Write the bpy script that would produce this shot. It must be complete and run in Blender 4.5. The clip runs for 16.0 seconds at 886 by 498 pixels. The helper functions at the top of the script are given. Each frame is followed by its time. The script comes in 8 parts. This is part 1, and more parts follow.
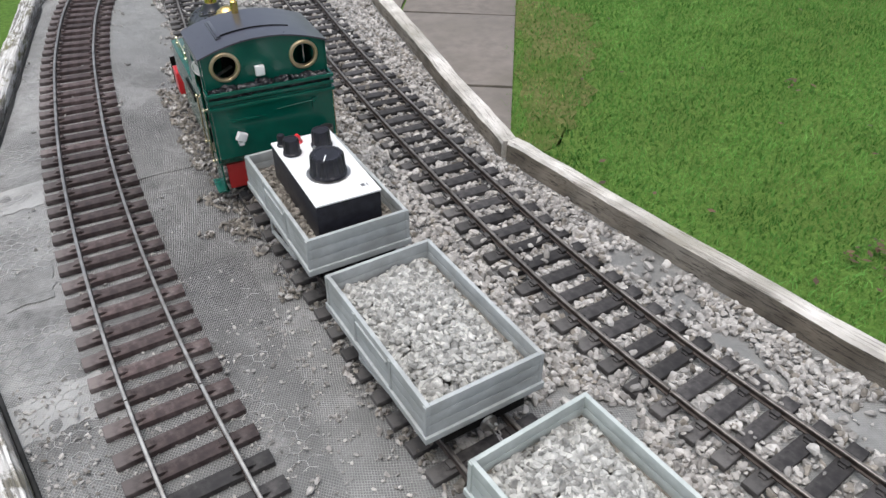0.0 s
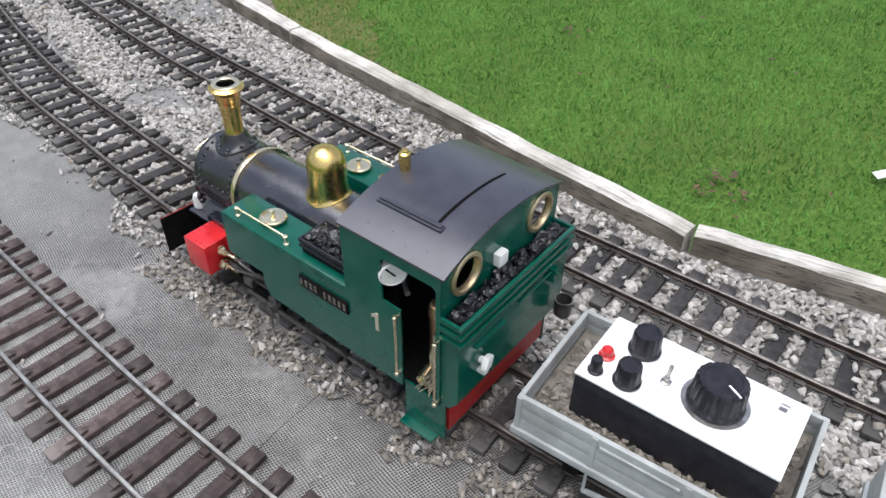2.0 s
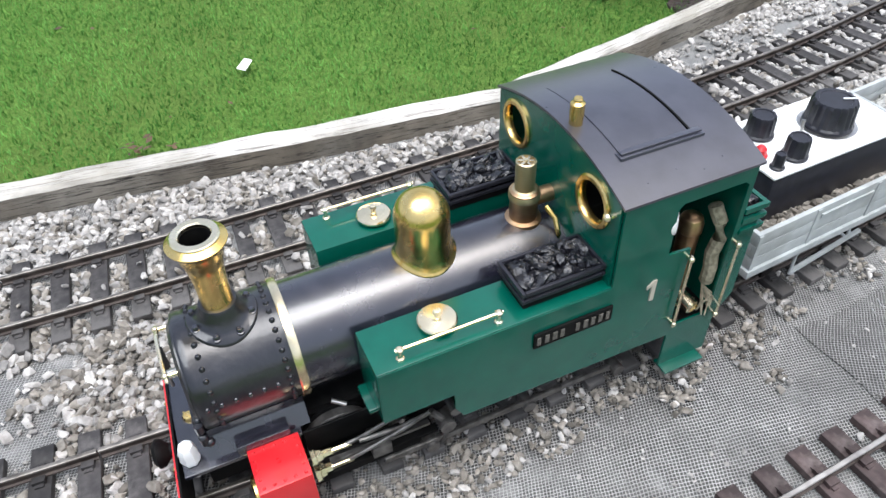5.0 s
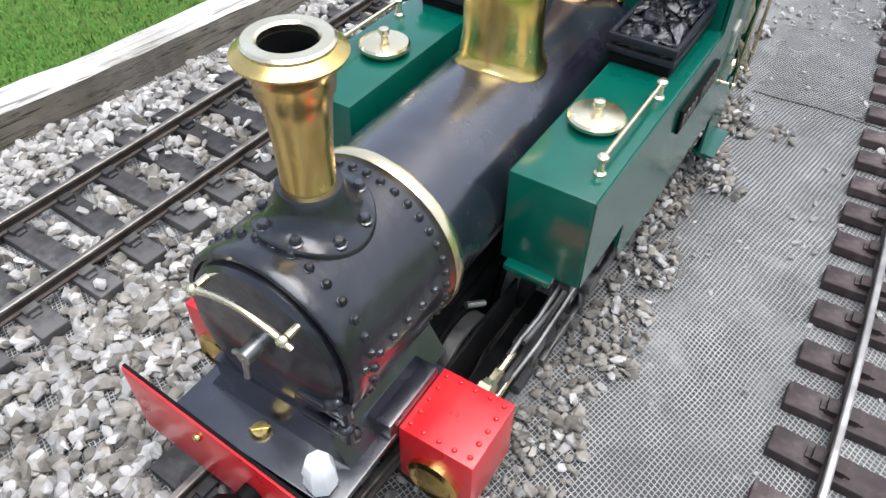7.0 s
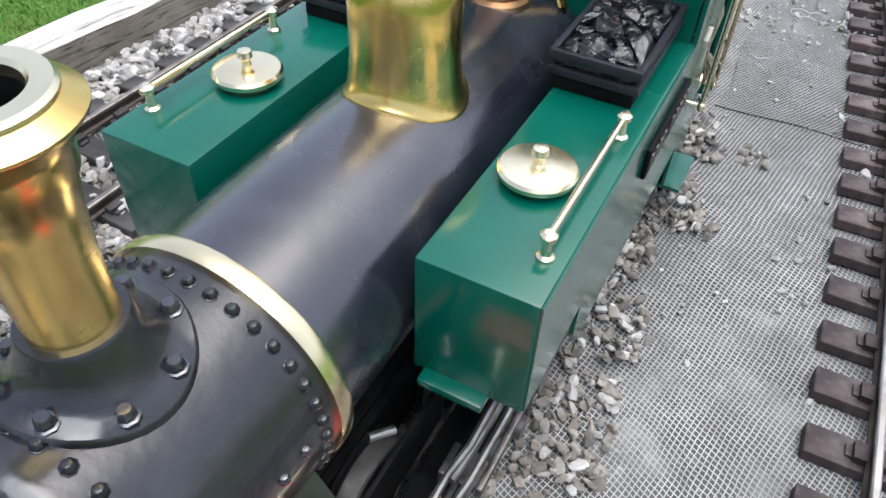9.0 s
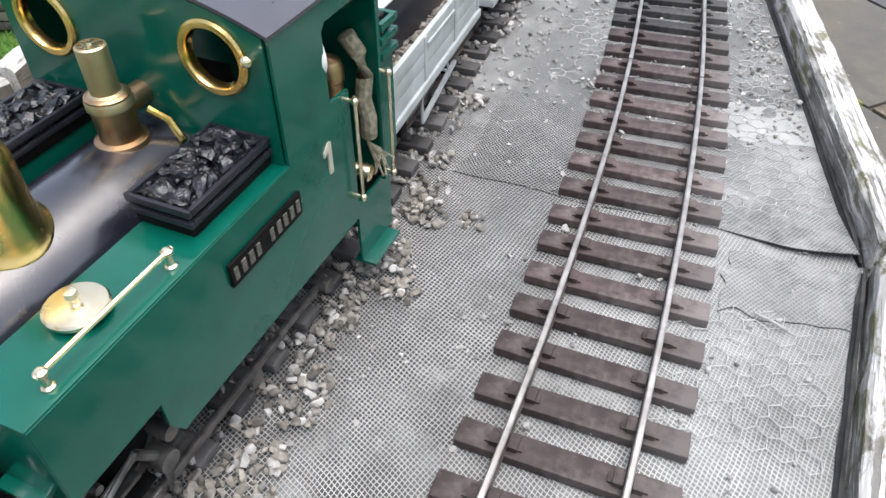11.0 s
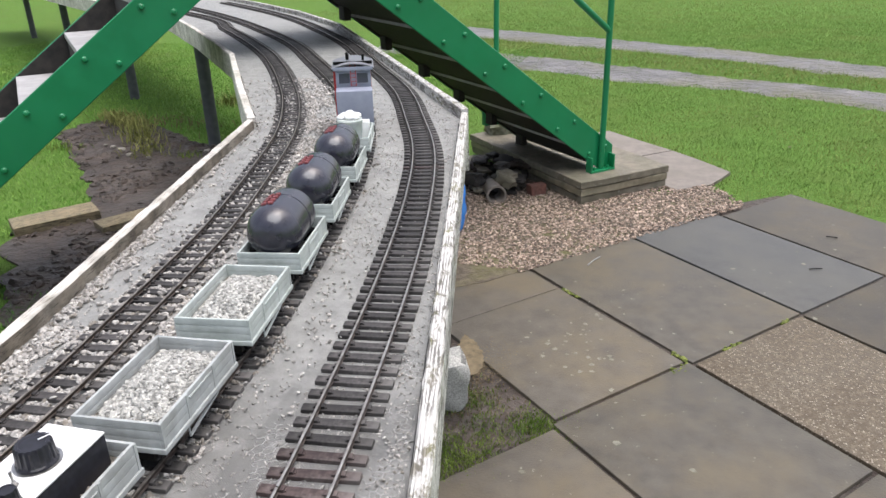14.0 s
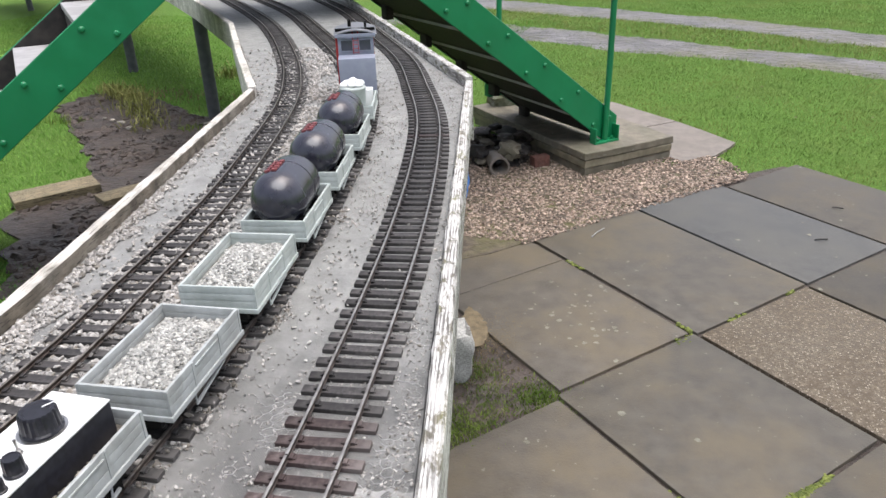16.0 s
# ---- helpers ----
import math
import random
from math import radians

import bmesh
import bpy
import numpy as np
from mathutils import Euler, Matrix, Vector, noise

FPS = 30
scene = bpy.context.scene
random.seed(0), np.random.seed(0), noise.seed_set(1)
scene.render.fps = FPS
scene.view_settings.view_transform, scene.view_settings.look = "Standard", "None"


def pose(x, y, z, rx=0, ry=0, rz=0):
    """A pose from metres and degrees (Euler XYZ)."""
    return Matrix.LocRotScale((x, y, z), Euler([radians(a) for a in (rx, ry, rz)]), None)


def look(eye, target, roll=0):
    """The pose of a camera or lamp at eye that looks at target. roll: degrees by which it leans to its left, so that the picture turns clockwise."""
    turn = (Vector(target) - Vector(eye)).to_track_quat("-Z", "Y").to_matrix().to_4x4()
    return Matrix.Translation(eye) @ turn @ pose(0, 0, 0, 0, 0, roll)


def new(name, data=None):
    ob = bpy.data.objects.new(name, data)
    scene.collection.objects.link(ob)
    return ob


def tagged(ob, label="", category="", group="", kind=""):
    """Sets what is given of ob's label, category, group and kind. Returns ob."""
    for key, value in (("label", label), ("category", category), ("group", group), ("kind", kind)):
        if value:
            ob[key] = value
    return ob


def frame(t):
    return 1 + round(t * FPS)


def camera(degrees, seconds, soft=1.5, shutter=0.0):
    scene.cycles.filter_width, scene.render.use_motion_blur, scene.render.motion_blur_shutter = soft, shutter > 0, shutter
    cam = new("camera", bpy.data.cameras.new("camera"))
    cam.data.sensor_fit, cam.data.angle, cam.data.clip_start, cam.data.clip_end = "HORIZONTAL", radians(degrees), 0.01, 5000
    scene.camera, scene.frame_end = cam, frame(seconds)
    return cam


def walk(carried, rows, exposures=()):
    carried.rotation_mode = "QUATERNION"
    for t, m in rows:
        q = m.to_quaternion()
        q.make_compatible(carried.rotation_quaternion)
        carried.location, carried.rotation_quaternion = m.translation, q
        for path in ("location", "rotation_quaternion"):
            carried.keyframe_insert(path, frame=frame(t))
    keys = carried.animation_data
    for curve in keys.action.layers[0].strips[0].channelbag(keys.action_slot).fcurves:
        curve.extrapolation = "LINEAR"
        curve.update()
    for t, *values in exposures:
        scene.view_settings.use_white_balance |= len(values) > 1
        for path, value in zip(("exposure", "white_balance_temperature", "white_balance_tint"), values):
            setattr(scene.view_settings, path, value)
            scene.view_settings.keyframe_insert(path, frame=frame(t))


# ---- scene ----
cam = camera(63.2, 16.0)
PATH = [
    (0, (-0.11, -0.8388, 0.3837), (0.7462, 0.9613, -1.125), 0.4),
    (0.5, (-0.16, -0.7412, 0.3925), (0.7812, 0.9838, -1.1538), -0.2),
    (1, (-0.2475, -0.6425, 0.4163), (0.9413, 0.9237, -1.1275), 2.6),
    (1.5, (-0.2725, -0.5337, 0.4025), (1.0688, 0.9113, -1.135), 4.0),
    (2, (-0.2525, -0.405, 0.3837), (1.2325, 0.8225, -1.2087), 0.8),
    (2.5, (-0.3337, -0.3137, 0.395), (1.445, 0.395, -1.2137), 1.5),
    (3, (-0.355, -0.23, 0.395), (1.5588, 0.0838, -1.1825), 4.3),
    (3.2, (-0.3275, -0.2013, 0.3787), (1.6025, 0.0338, -1.1925), 4.0),
    (5.3, (-0.2145, 0.0220, 0.3330), (1.0338, -0.6533, -1.0749), -2.0),
    (5.5, (-0.1955, 0.0485, 0.3250), (0.9650, -0.7215, -1.1110), -1.1),
    (6, (-0.1437, 0.1150, 0.2890), (0.7643, -0.9405, -1.1473), 2.3),
    (6.5, (-0.1226, 0.1086, 0.2554), (0.7251, -1.0417, -1.1439), 1.1),
    (7, (-0.0990, 0.0943, 0.2266), (0.6734, -1.1055, -1.1745), 1.2),
    (7.5, (-0.0868, 0.0855, 0.2160), (0.6030, -1.1870, -1.1650), 2.1),
    (8, (-0.0778, 0.0647, 0.2063), (0.5750, -1.2265, -1.1745), 2.8),
    (8.2, (-0.0752, 0.0562, 0.1966), (0.5900, -1.2245, -1.1920), 2.6),
    (10.3, (-0.12, 0.0175, 0.2238), (0.7025, -1.5812, -1.5125), 2.4),
    (10.5, (-0.135, 0.0137, 0.2313), (0.6775, -1.605, -1.4925), 2.1),
    (11, (-0.1812, -0.005, 0.245), (0.5725, -1.6887, -1.4413), 0.1),
    (11.5, (-0.23, -0.0187, 0.2725), (0.4138, -1.82, -1.3362), -0.1),
    (11.9, (-0.2775, -0.01, 0.3163), (0.2712, -1.96, -1.1513), -0.3),
    (12, (-0.2825, -0.0088, 0.3275), (0.2325, -2.0137, -1.075), 0.2),
    (12.5, (-0.325, -0.0112, 0.3887), (0.205, -2.1288, -0.8313), -1.5),
    (13, (-0.365, -0.0312, 0.43), (0.265, -2.205, -0.6325), -1.6),
    (13.5, (-0.3875, -0.0413, 0.4387), (0.2863, -2.225, -0.575), -1.5),
    (14, (-0.3975, -0.045, 0.4387), (0.2787, -2.2363, -0.5575), -1.5),
    (14.5, (-0.4, -0.0438, 0.4362), (0.26, -2.2388, -0.5625), -1.6),
    (15, (-0.3975, -0.0513, 0.4288), (0.2712, -2.2262, -0.6088), -1.7),
    (15.5, (-0.3925, -0.0537, 0.4263), (0.2762, -2.2138, -0.6388), -1.6),
    (16, (-0.3862, -0.0537, 0.4238), (0.2863, -2.2075, -0.6538), -1.8),
]
walk(cam, [(t, look(eye, target, roll)) for t, eye, target, roll in PATH], exposures=[(0.0, 0.30, 6450, 10), (1.5, 0.40, 6400, 10), (3.0, 0.63, 6300, 9), (5.5, 0.90, 6200, 9), (6.5, 0.92, 6170, 9), (8.0, 0.89, 6150, 9), (11.0, 0.97, 6350, 10), (12.5, 0.62, 6500, 11), (14.0, 0.72, 6600, 12), (16.0, 0.72, 6600, 12)])

# ---- overcast daylight ----
world = bpy.data.worlds.new("sky")
scene.world = world
world.use_nodes = True
wn = world.node_tree
wn.nodes.clear()
sky = wn.nodes.new("ShaderNodeTexSky")
sky.sky_type = "NISHITA"
sky.sun_disc = False
sky.sun_elevation, sky.sun_rotation = radians(72), radians(215)
sky.air_density, sky.dust_density = 1.0, 4.0
hsv = wn.nodes.new("ShaderNodeHueSaturation")
hsv.inputs["Saturation"].default_value = 0.6
bg = wn.nodes.new("ShaderNodeBackground")
bg.inputs["Strength"].default_value = 0.15
wo = wn.nodes.new("ShaderNodeOutputWorld")
wn.links.new(sky.outputs[0], hsv.inputs["Color"])
wn.links.new(hsv.outputs[0], bg.inputs["Color"])
wn.links.new(bg.outputs[0], wo.inputs["Surface"])
sun_data = bpy.data.lights.new("sun", "SUN")
sun_data.energy, sun_data.angle, sun_data.color = 1.75, radians(50), (0.98, 0.99, 1.0)
sun = new("sun", sun_data)
sun.matrix_world = look((-0.5, 0.75, 3.0), (0, 0, 0))

# ---- materials ----
def material(name, c1, c2, rough=0.6, metal=0.0, scale=40.0, detail=6.0, bump=0.15, bump_scale=None, bump_dist=0.001,
             per=None, stain=None, stain_scale=6.0, stain_amount=0.5, coat=0.0, rough_var=0.1, spec=0.5, spread=(0.6, 1.35), coat_rough=0.1):
    """Two colours mixed by fine noise, a third laid over in large stains, fine relief; per: 'object' or 'island' random shade."""
    m = bpy.data.materials.new(name)
    m.use_nodes = True
    t = m.node_tree
    n, l = t.nodes, t.links
    b = n["Principled BSDF"]
    tc = n.new("ShaderNodeTexCoord")
    nz = n.new("ShaderNodeTexNoise")
    nz.inputs["Scale"].default_value, nz.inputs["Detail"].default_value = scale, detail
    l.new(tc.outputs["Object"], nz.inputs["Vector"])
    ramp = n.new("ShaderNodeValToRGB")
    ramp.color_ramp.elements[0].position, ramp.color_ramp.elements[1].position = 0.35, 0.65
    ramp.color_ramp.elements[0].color, ramp.color_ramp.elements[1].color = (*c1, 1), (*c2, 1)
    l.new(nz.outputs["Fac"], ramp.inputs["Fac"])
    col = ramp.outputs["Color"]
    if stain:
        sn = n.new("ShaderNodeTexNoise")
        sn.inputs["Scale"].default_value, sn.inputs["Detail"].default_value, sn.inputs["Roughness"].default_value = stain_scale, 8, 0.65
        l.new(tc.outputs["Object"], sn.inputs["Vector"])
        mr = n.new("ShaderNodeMapRange")
        mr.inputs["From Min"].default_value, mr.inputs["From Max"].default_value = 0.45, 0.65
        mr.inputs["To Max"].default_value = stain_amount
        l.new(sn.outputs["Fac"], mr.inputs["Value"])
        mx = n.new("ShaderNodeMix")
        mx.data_type = "RGBA"
        l.new(mr.outputs[0], mx.inputs["Factor"])
        l.new(col, mx.inputs["A"])
        mx.inputs["B"].default_value = (*stain, 1)
        col = mx.outputs["Result"]
    if per:
        if per == "object":
            rnd = n.new("ShaderNodeObjectInfo").outputs["Random"]
        else:
            rnd = n.new("ShaderNodeNewGeometry").outputs["Random Per Island"]
        mr2 = n.new("ShaderNodeMapRange")
        mr2.inputs["To Min"].default_value, mr2.inputs["To Max"].default_value = spread
        l.new(rnd, mr2.inputs["Value"])
        mm = n.new("ShaderNodeVectorMath")
        mm.operation = "SCALE"
        l.new(col, mm.inputs[0])
        l.new(mr2.outputs[0], mm.inputs["Scale"])
        col = mm.outputs[0]
    l.new(col, b.inputs["Base Color"])
    b.inputs["Metallic"].default_value = metal
    b.inputs["Specular IOR Level"].default_value = spec
    if coat:
        b.inputs["Coat Weight"].default_value, b.inputs["Coat Roughness"].default_value = coat, coat_rough
    rr = n.new("ShaderNodeMapRange")
    rr.inputs["To Min"].default_value, rr.inputs["To Max"].default_value = max(0.02, rough - rough_var), min(1, rough + rough_var)
    l.new(nz.outputs["Fac"], rr.inputs["Value"])
    l.new(rr.outputs[0], b.inputs["Roughness"])
    if bump:
        bn = n.new("ShaderNodeTexNoise")
        bn.inputs["Scale"].default_value, bn.inputs["Detail"].default_value = bump_scale or scale * 3, 5
        l.new(tc.outputs["Object"], bn.inputs["Vector"])
        bp = n.new("ShaderNodeBump")
        bp.inputs["Strength"].default_value, bp.inputs["Distance"].default_value = bump, bump_dist
        l.new(bn.outputs["Fac"], bp.inputs["Height"])
        l.new(bp.outputs[0], b.inputs["Normal"])
    return m


M_GREEN = material("green_paint", (0.0012, 0.074, 0.050), (0.0020, 0.090, 0.060), 0.20, scale=60, bump=0.05, bump_scale=160, bump_dist=0.0004, coat=0.35, coat_rough=0.08, spec=0.4)
M_BLACK = material("black_paint", (0.007, 0.007, 0.013), (0.012, 0.012, 0.022), 0.25, scale=90, bump=0.25, bump_scale=75, bump_dist=0.0011, stain=(0.045, 0.043, 0.05), stain_scale=45, stain_amount=0.35, coat=1.0, coat_rough=0.20, spec=0.8)
M_SMOKE = material("black_heat_paint", (0.004, 0.004, 0.007), (0.009, 0.009, 0.014), 0.34, scale=90, bump=0.7, bump_scale=95, bump_dist=0.0014, stain=(0.03, 0.029, 0.032), stain_scale=45, stain_amount=0.3, coat=0.65, coat_rough=0.12, spec=0.5)
M_BANDBRASS = material("bright_brass", (0.84, 0.70, 0.44), (0.92, 0.79, 0.55), 0.24, 1.0, scale=60, bump=0.05, bump_scale=300, bump_dist=0.0003)
M_MATTBLACK = material("dull_black", (0.003, 0.003, 0.0032), (0.008, 0.0077, 0.0073), 0.6, scale=150, bump=0.2, bump_dist=0.0005, spec=0.12)
M_ROOF = material("dark_roof_paint", (0.024, 0.024, 0.036), (0.038, 0.038, 0.054), 0.32, coat=0.6, coat_rough=0.22, scale=70, bump=0.08, bump_scale=300, bump_dist=0.0004, stain=(0.06, 0.06, 0.07), stain_scale=25, stain_amount=0.3, spec=0.6)
M_RED = material("red_paint", (0.55, 0.012, 0.018), (0.62, 0.02, 0.025), 0.3, scale=60, bump=0.05, bump_scale=300, bump_dist=0.0003, coat=0.3)
M_BLOCKRED = material("faded_red_plastic", (0.15, 0.030, 0.033), (0.21, 0.048, 0.052), 0.5, scale=60, bump=0.1, bump_dist=0.0003)
M_REDDARK = material("dull_red_paint", (0.33, 0.014, 0.014), (0.40, 0.022, 0.020), 0.42, scale=60, bump=0.05, bump_dist=0.0003)
M_BRASS = material("polished_brass", (0.74, 0.52, 0.17), (0.84, 0.63, 0.26), 0.25, 1.0, scale=60, bump=0.05, bump_scale=300, bump_dist=0.0003, stain=(0.55, 0.37, 0.11), stain_scale=50, stain_amount=0.5)
M_DULLBRASS = material("dull_brass", (0.47, 0.385, 0.235), (0.60, 0.50, 0.33), 0.42, 0.95, scale=60, bump=0.1, bump_dist=0.0003)
M_BRASSPALE = material("pale_brass", (0.88, 0.76, 0.52), (0.95, 0.86, 0.64), 0.25, 1.0, scale=90, bump=0.05, bump_dist=0.0003)
M_BRONZE = material("bronze", (0.40, 0.245, 0.14), (0.54, 0.37, 0.22), 0.38, 1.0, scale=120, bump=0.1, bump_dist=0.0004)
M_STEEL = material("steel", (0.35, 0.34, 0.33), (0.55, 0.54, 0.52), 0.35, 1.0, scale=200, bump=0.1, bump_dist=0.0003)
M_GREYSTEEL = material("oily_steel", (0.10, 0.095, 0.09), (0.22, 0.21, 0.20), 0.42, 0.8, scale=150, bump=0.15, bump_dist=0.0003)
M_COAL = material("coal", (0.004, 0.004, 0.006), (0.014, 0.014, 0.018), 0.24, scale=300, bump=0.8, bump_scale=260, bump_dist=0.002, rough_var=0.14, spec=0.7)
M_WHITE = material("white_plastic", (0.78, 0.78, 0.77), (0.85, 0.85, 0.84), 0.35, scale=60, bump=0.02)
M_KNOB = material("black_plastic", (0.012, 0.012, 0.016), (0.022, 0.022, 0.030), 0.36, scale=200, bump=0.1, bump_dist=0.0003, spec=0.35)
M_WAGON = material("pale_grey_paint", (0.355, 0.375, 0.372), (0.43, 0.452, 0.448), 0.55, scale=80, bump=0.12, bump_scale=300, bump_dist=0.0004, stain=(0.25, 0.255, 0.24), stain_scale=35, stain_amount=0.55)
M_WAGONPALE = material("light_grey_paint", (0.42, 0.46, 0.44), (0.50, 0.54, 0.52), 0.5, scale=80, bump=0.1, bump_scale=300, bump_dist=0.0004, stain=(0.27, 0.30, 0.27), stain_scale=30, stain_amount=0.5)
M_SAND = material("sandy_soil", (0.125, 0.098, 0.058), (0.20, 0.155, 0.092), 0.9, scale=40, bump=0.6, bump_scale=150, bump_dist=0.004)
M_WIRE = material("pale_wire", (0.45, 0.445, 0.43), (0.60, 0.595, 0.58), 0.7, scale=90, bump=0)
M_TANK = material("tank_black", (0.017, 0.017, 0.028), (0.031, 0.031, 0.046), 0.24, spec=0.8, scale=50, bump=0.15, bump_scale=120, bump_dist=0.0006, stain=(0.10, 0.09, 0.085), stain_scale=16, stain_amount=0.22)
M_VANGREY = material("van_grey", (0.24, 0.26, 0.33), (0.28, 0.30, 0.37), 0.5, scale=60, bump=0.05, bump_dist=0.0003)
M_VANROOF = material("van_roof_grey", (0.13, 0.135, 0.15), (0.18, 0.185, 0.20), 0.5, scale=40, bump=0.1, bump_dist=0.0005, stain=(0.10, 0.10, 0.11), stain_scale=14)
M_RAIL = material("weathered_rail", (0.13, 0.115, 0.10), (0.25, 0.228, 0.205), 0.42, 0.75, scale=120, bump=0.15, bump_dist=0.0003, stain=(0.32, 0.29, 0.26), stain_scale=15, stain_amount=0.5)
M_RAILFOOT = material("rusty_rail_foot", (0.045, 0.034, 0.029), (0.085, 0.068, 0.058), 0.55, 0.3, scale=120, bump=0.2, bump_dist=0.0003, spec=0.3)
M_RAILBRIGHT = material("worn_rail", (0.27, 0.257, 0.243), (0.43, 0.415, 0.395), 0.4, 0.85, scale=120, bump=0.15, bump_dist=0.0003, stain=(0.22, 0.19, 0.16), stain_scale=9, stain_amount=0.4)
M_SLEEPBROWN = material("brown_sleeper", (0.042, 0.029, 0.028), (0.086, 0.061, 0.058), 0.62, scale=160, bump=0.35, bump_scale=350, bump_dist=0.0006, per="object", stain=(0.20, 0.175, 0.165), stain_scale=40, stain_amount=0.6, spec=0.3)
M_SLEEPGREY = material("grey_sleeper", (0.028, 0.026, 0.026), (0.054, 0.050, 0.049), 0.62, scale=160, bump=0.35, bump_scale=350, bump_dist=0.0006, per="object", stain=(0.14, 0.132, 0.125), stain_scale=40, stain_amount=0.55, spec=0.3)
M_STONE = material("ballast_stone", (0.285, 0.271, 0.252), (0.51, 0.490, 0.461), 0.78, spread=(0.55, 1.25), scale=180, bump=0.5, bump_scale=400, bump_dist=0.0008, per="island", stain=(0.33, 0.300, 0.268), stain_scale=7, stain_amount=0.35, spec=0.3)
M_STONEGREY = material("grey_chippings", (0.150, 0.134, 0.112), (0.28, 0.256, 0.222), 0.78, scale=180, bump=0.5, bump_scale=400, bump_dist=0.0008, per="island", spec=0.3, spread=(0.55, 1.4))
M_LOAD = material("limestone_chippings", (0.29, 0.288, 0.268), (0.54, 0.532, 0.498), 0.8, spread=(0.5, 1.25), scale=200, bump=0.5, bump_scale=400, bump_dist=0.0008, per="island", spec=0.3)


def wood_material(name, dark, light, moss, streak=(2.5, 70, 45), low=0.16):
    """Weathered timber: grain, splits and moss along the object's own x."""
    m = material(name, dark, light, 0.82, scale=25, bump=0.0, stain=moss, stain_scale=7, stain_amount=0.55)
    t = m.node_tree
    n, l = t.nodes, t.links
    b = n["Principled BSDF"]
    tc = n.new("ShaderNodeTexCoord")
    mp = n.new("ShaderNodeMapping")
    mp.inputs["Scale"].default_value = streak
    l.new(tc.outputs["Object"], mp.inputs["Vector"])
    g = n.new("ShaderNodeTexNoise")
    g.inputs["Scale"].default_value, g.inputs["Detail"].default_value, g.inputs["Roughness"].default_value, g.inputs["Distortion"].default_value = 3.0, 8, 0.7, 1.5
    l.new(mp.outputs[0], g.inputs["Vector"])
    r = n.new("ShaderNodeValToRGB")
    r.color_ramp.elements[0].position, r.color_ramp.elements[1].position = 0.38, 0.48
    r.color_ramp.elements[0].color, r.color_ramp.elements[1].color = (low, low * 0.94, low * 0.87, 1), (1.25, 1.23, 1.20, 1)
    l.new(g.outputs["Fac"], r.inputs["Fac"])
    old = b.inputs["Base Color"].links[0].from_socket
    mx = n.new("ShaderNodeMix")
    mx.data_type, mx.blend_type = "RGBA", "MULTIPLY"
    mx.inputs["Factor"].default_value = 1.0
    l.new(old, mx.inputs["A"])
    l.new(r.outputs["Color"], mx.inputs["B"])
    l.new(mx.outputs["Result"], b.inputs["Base Color"])
    bp = n.new("ShaderNodeBump")
    bp.inputs["Strength"].default_value, bp.inputs["Distance"].default_value = 0.8, 0.0025
    l.new(g.outputs["Fac"], bp.inputs["Height"])
    l.new(bp.outputs[0], b.inputs["Normal"])
    return m


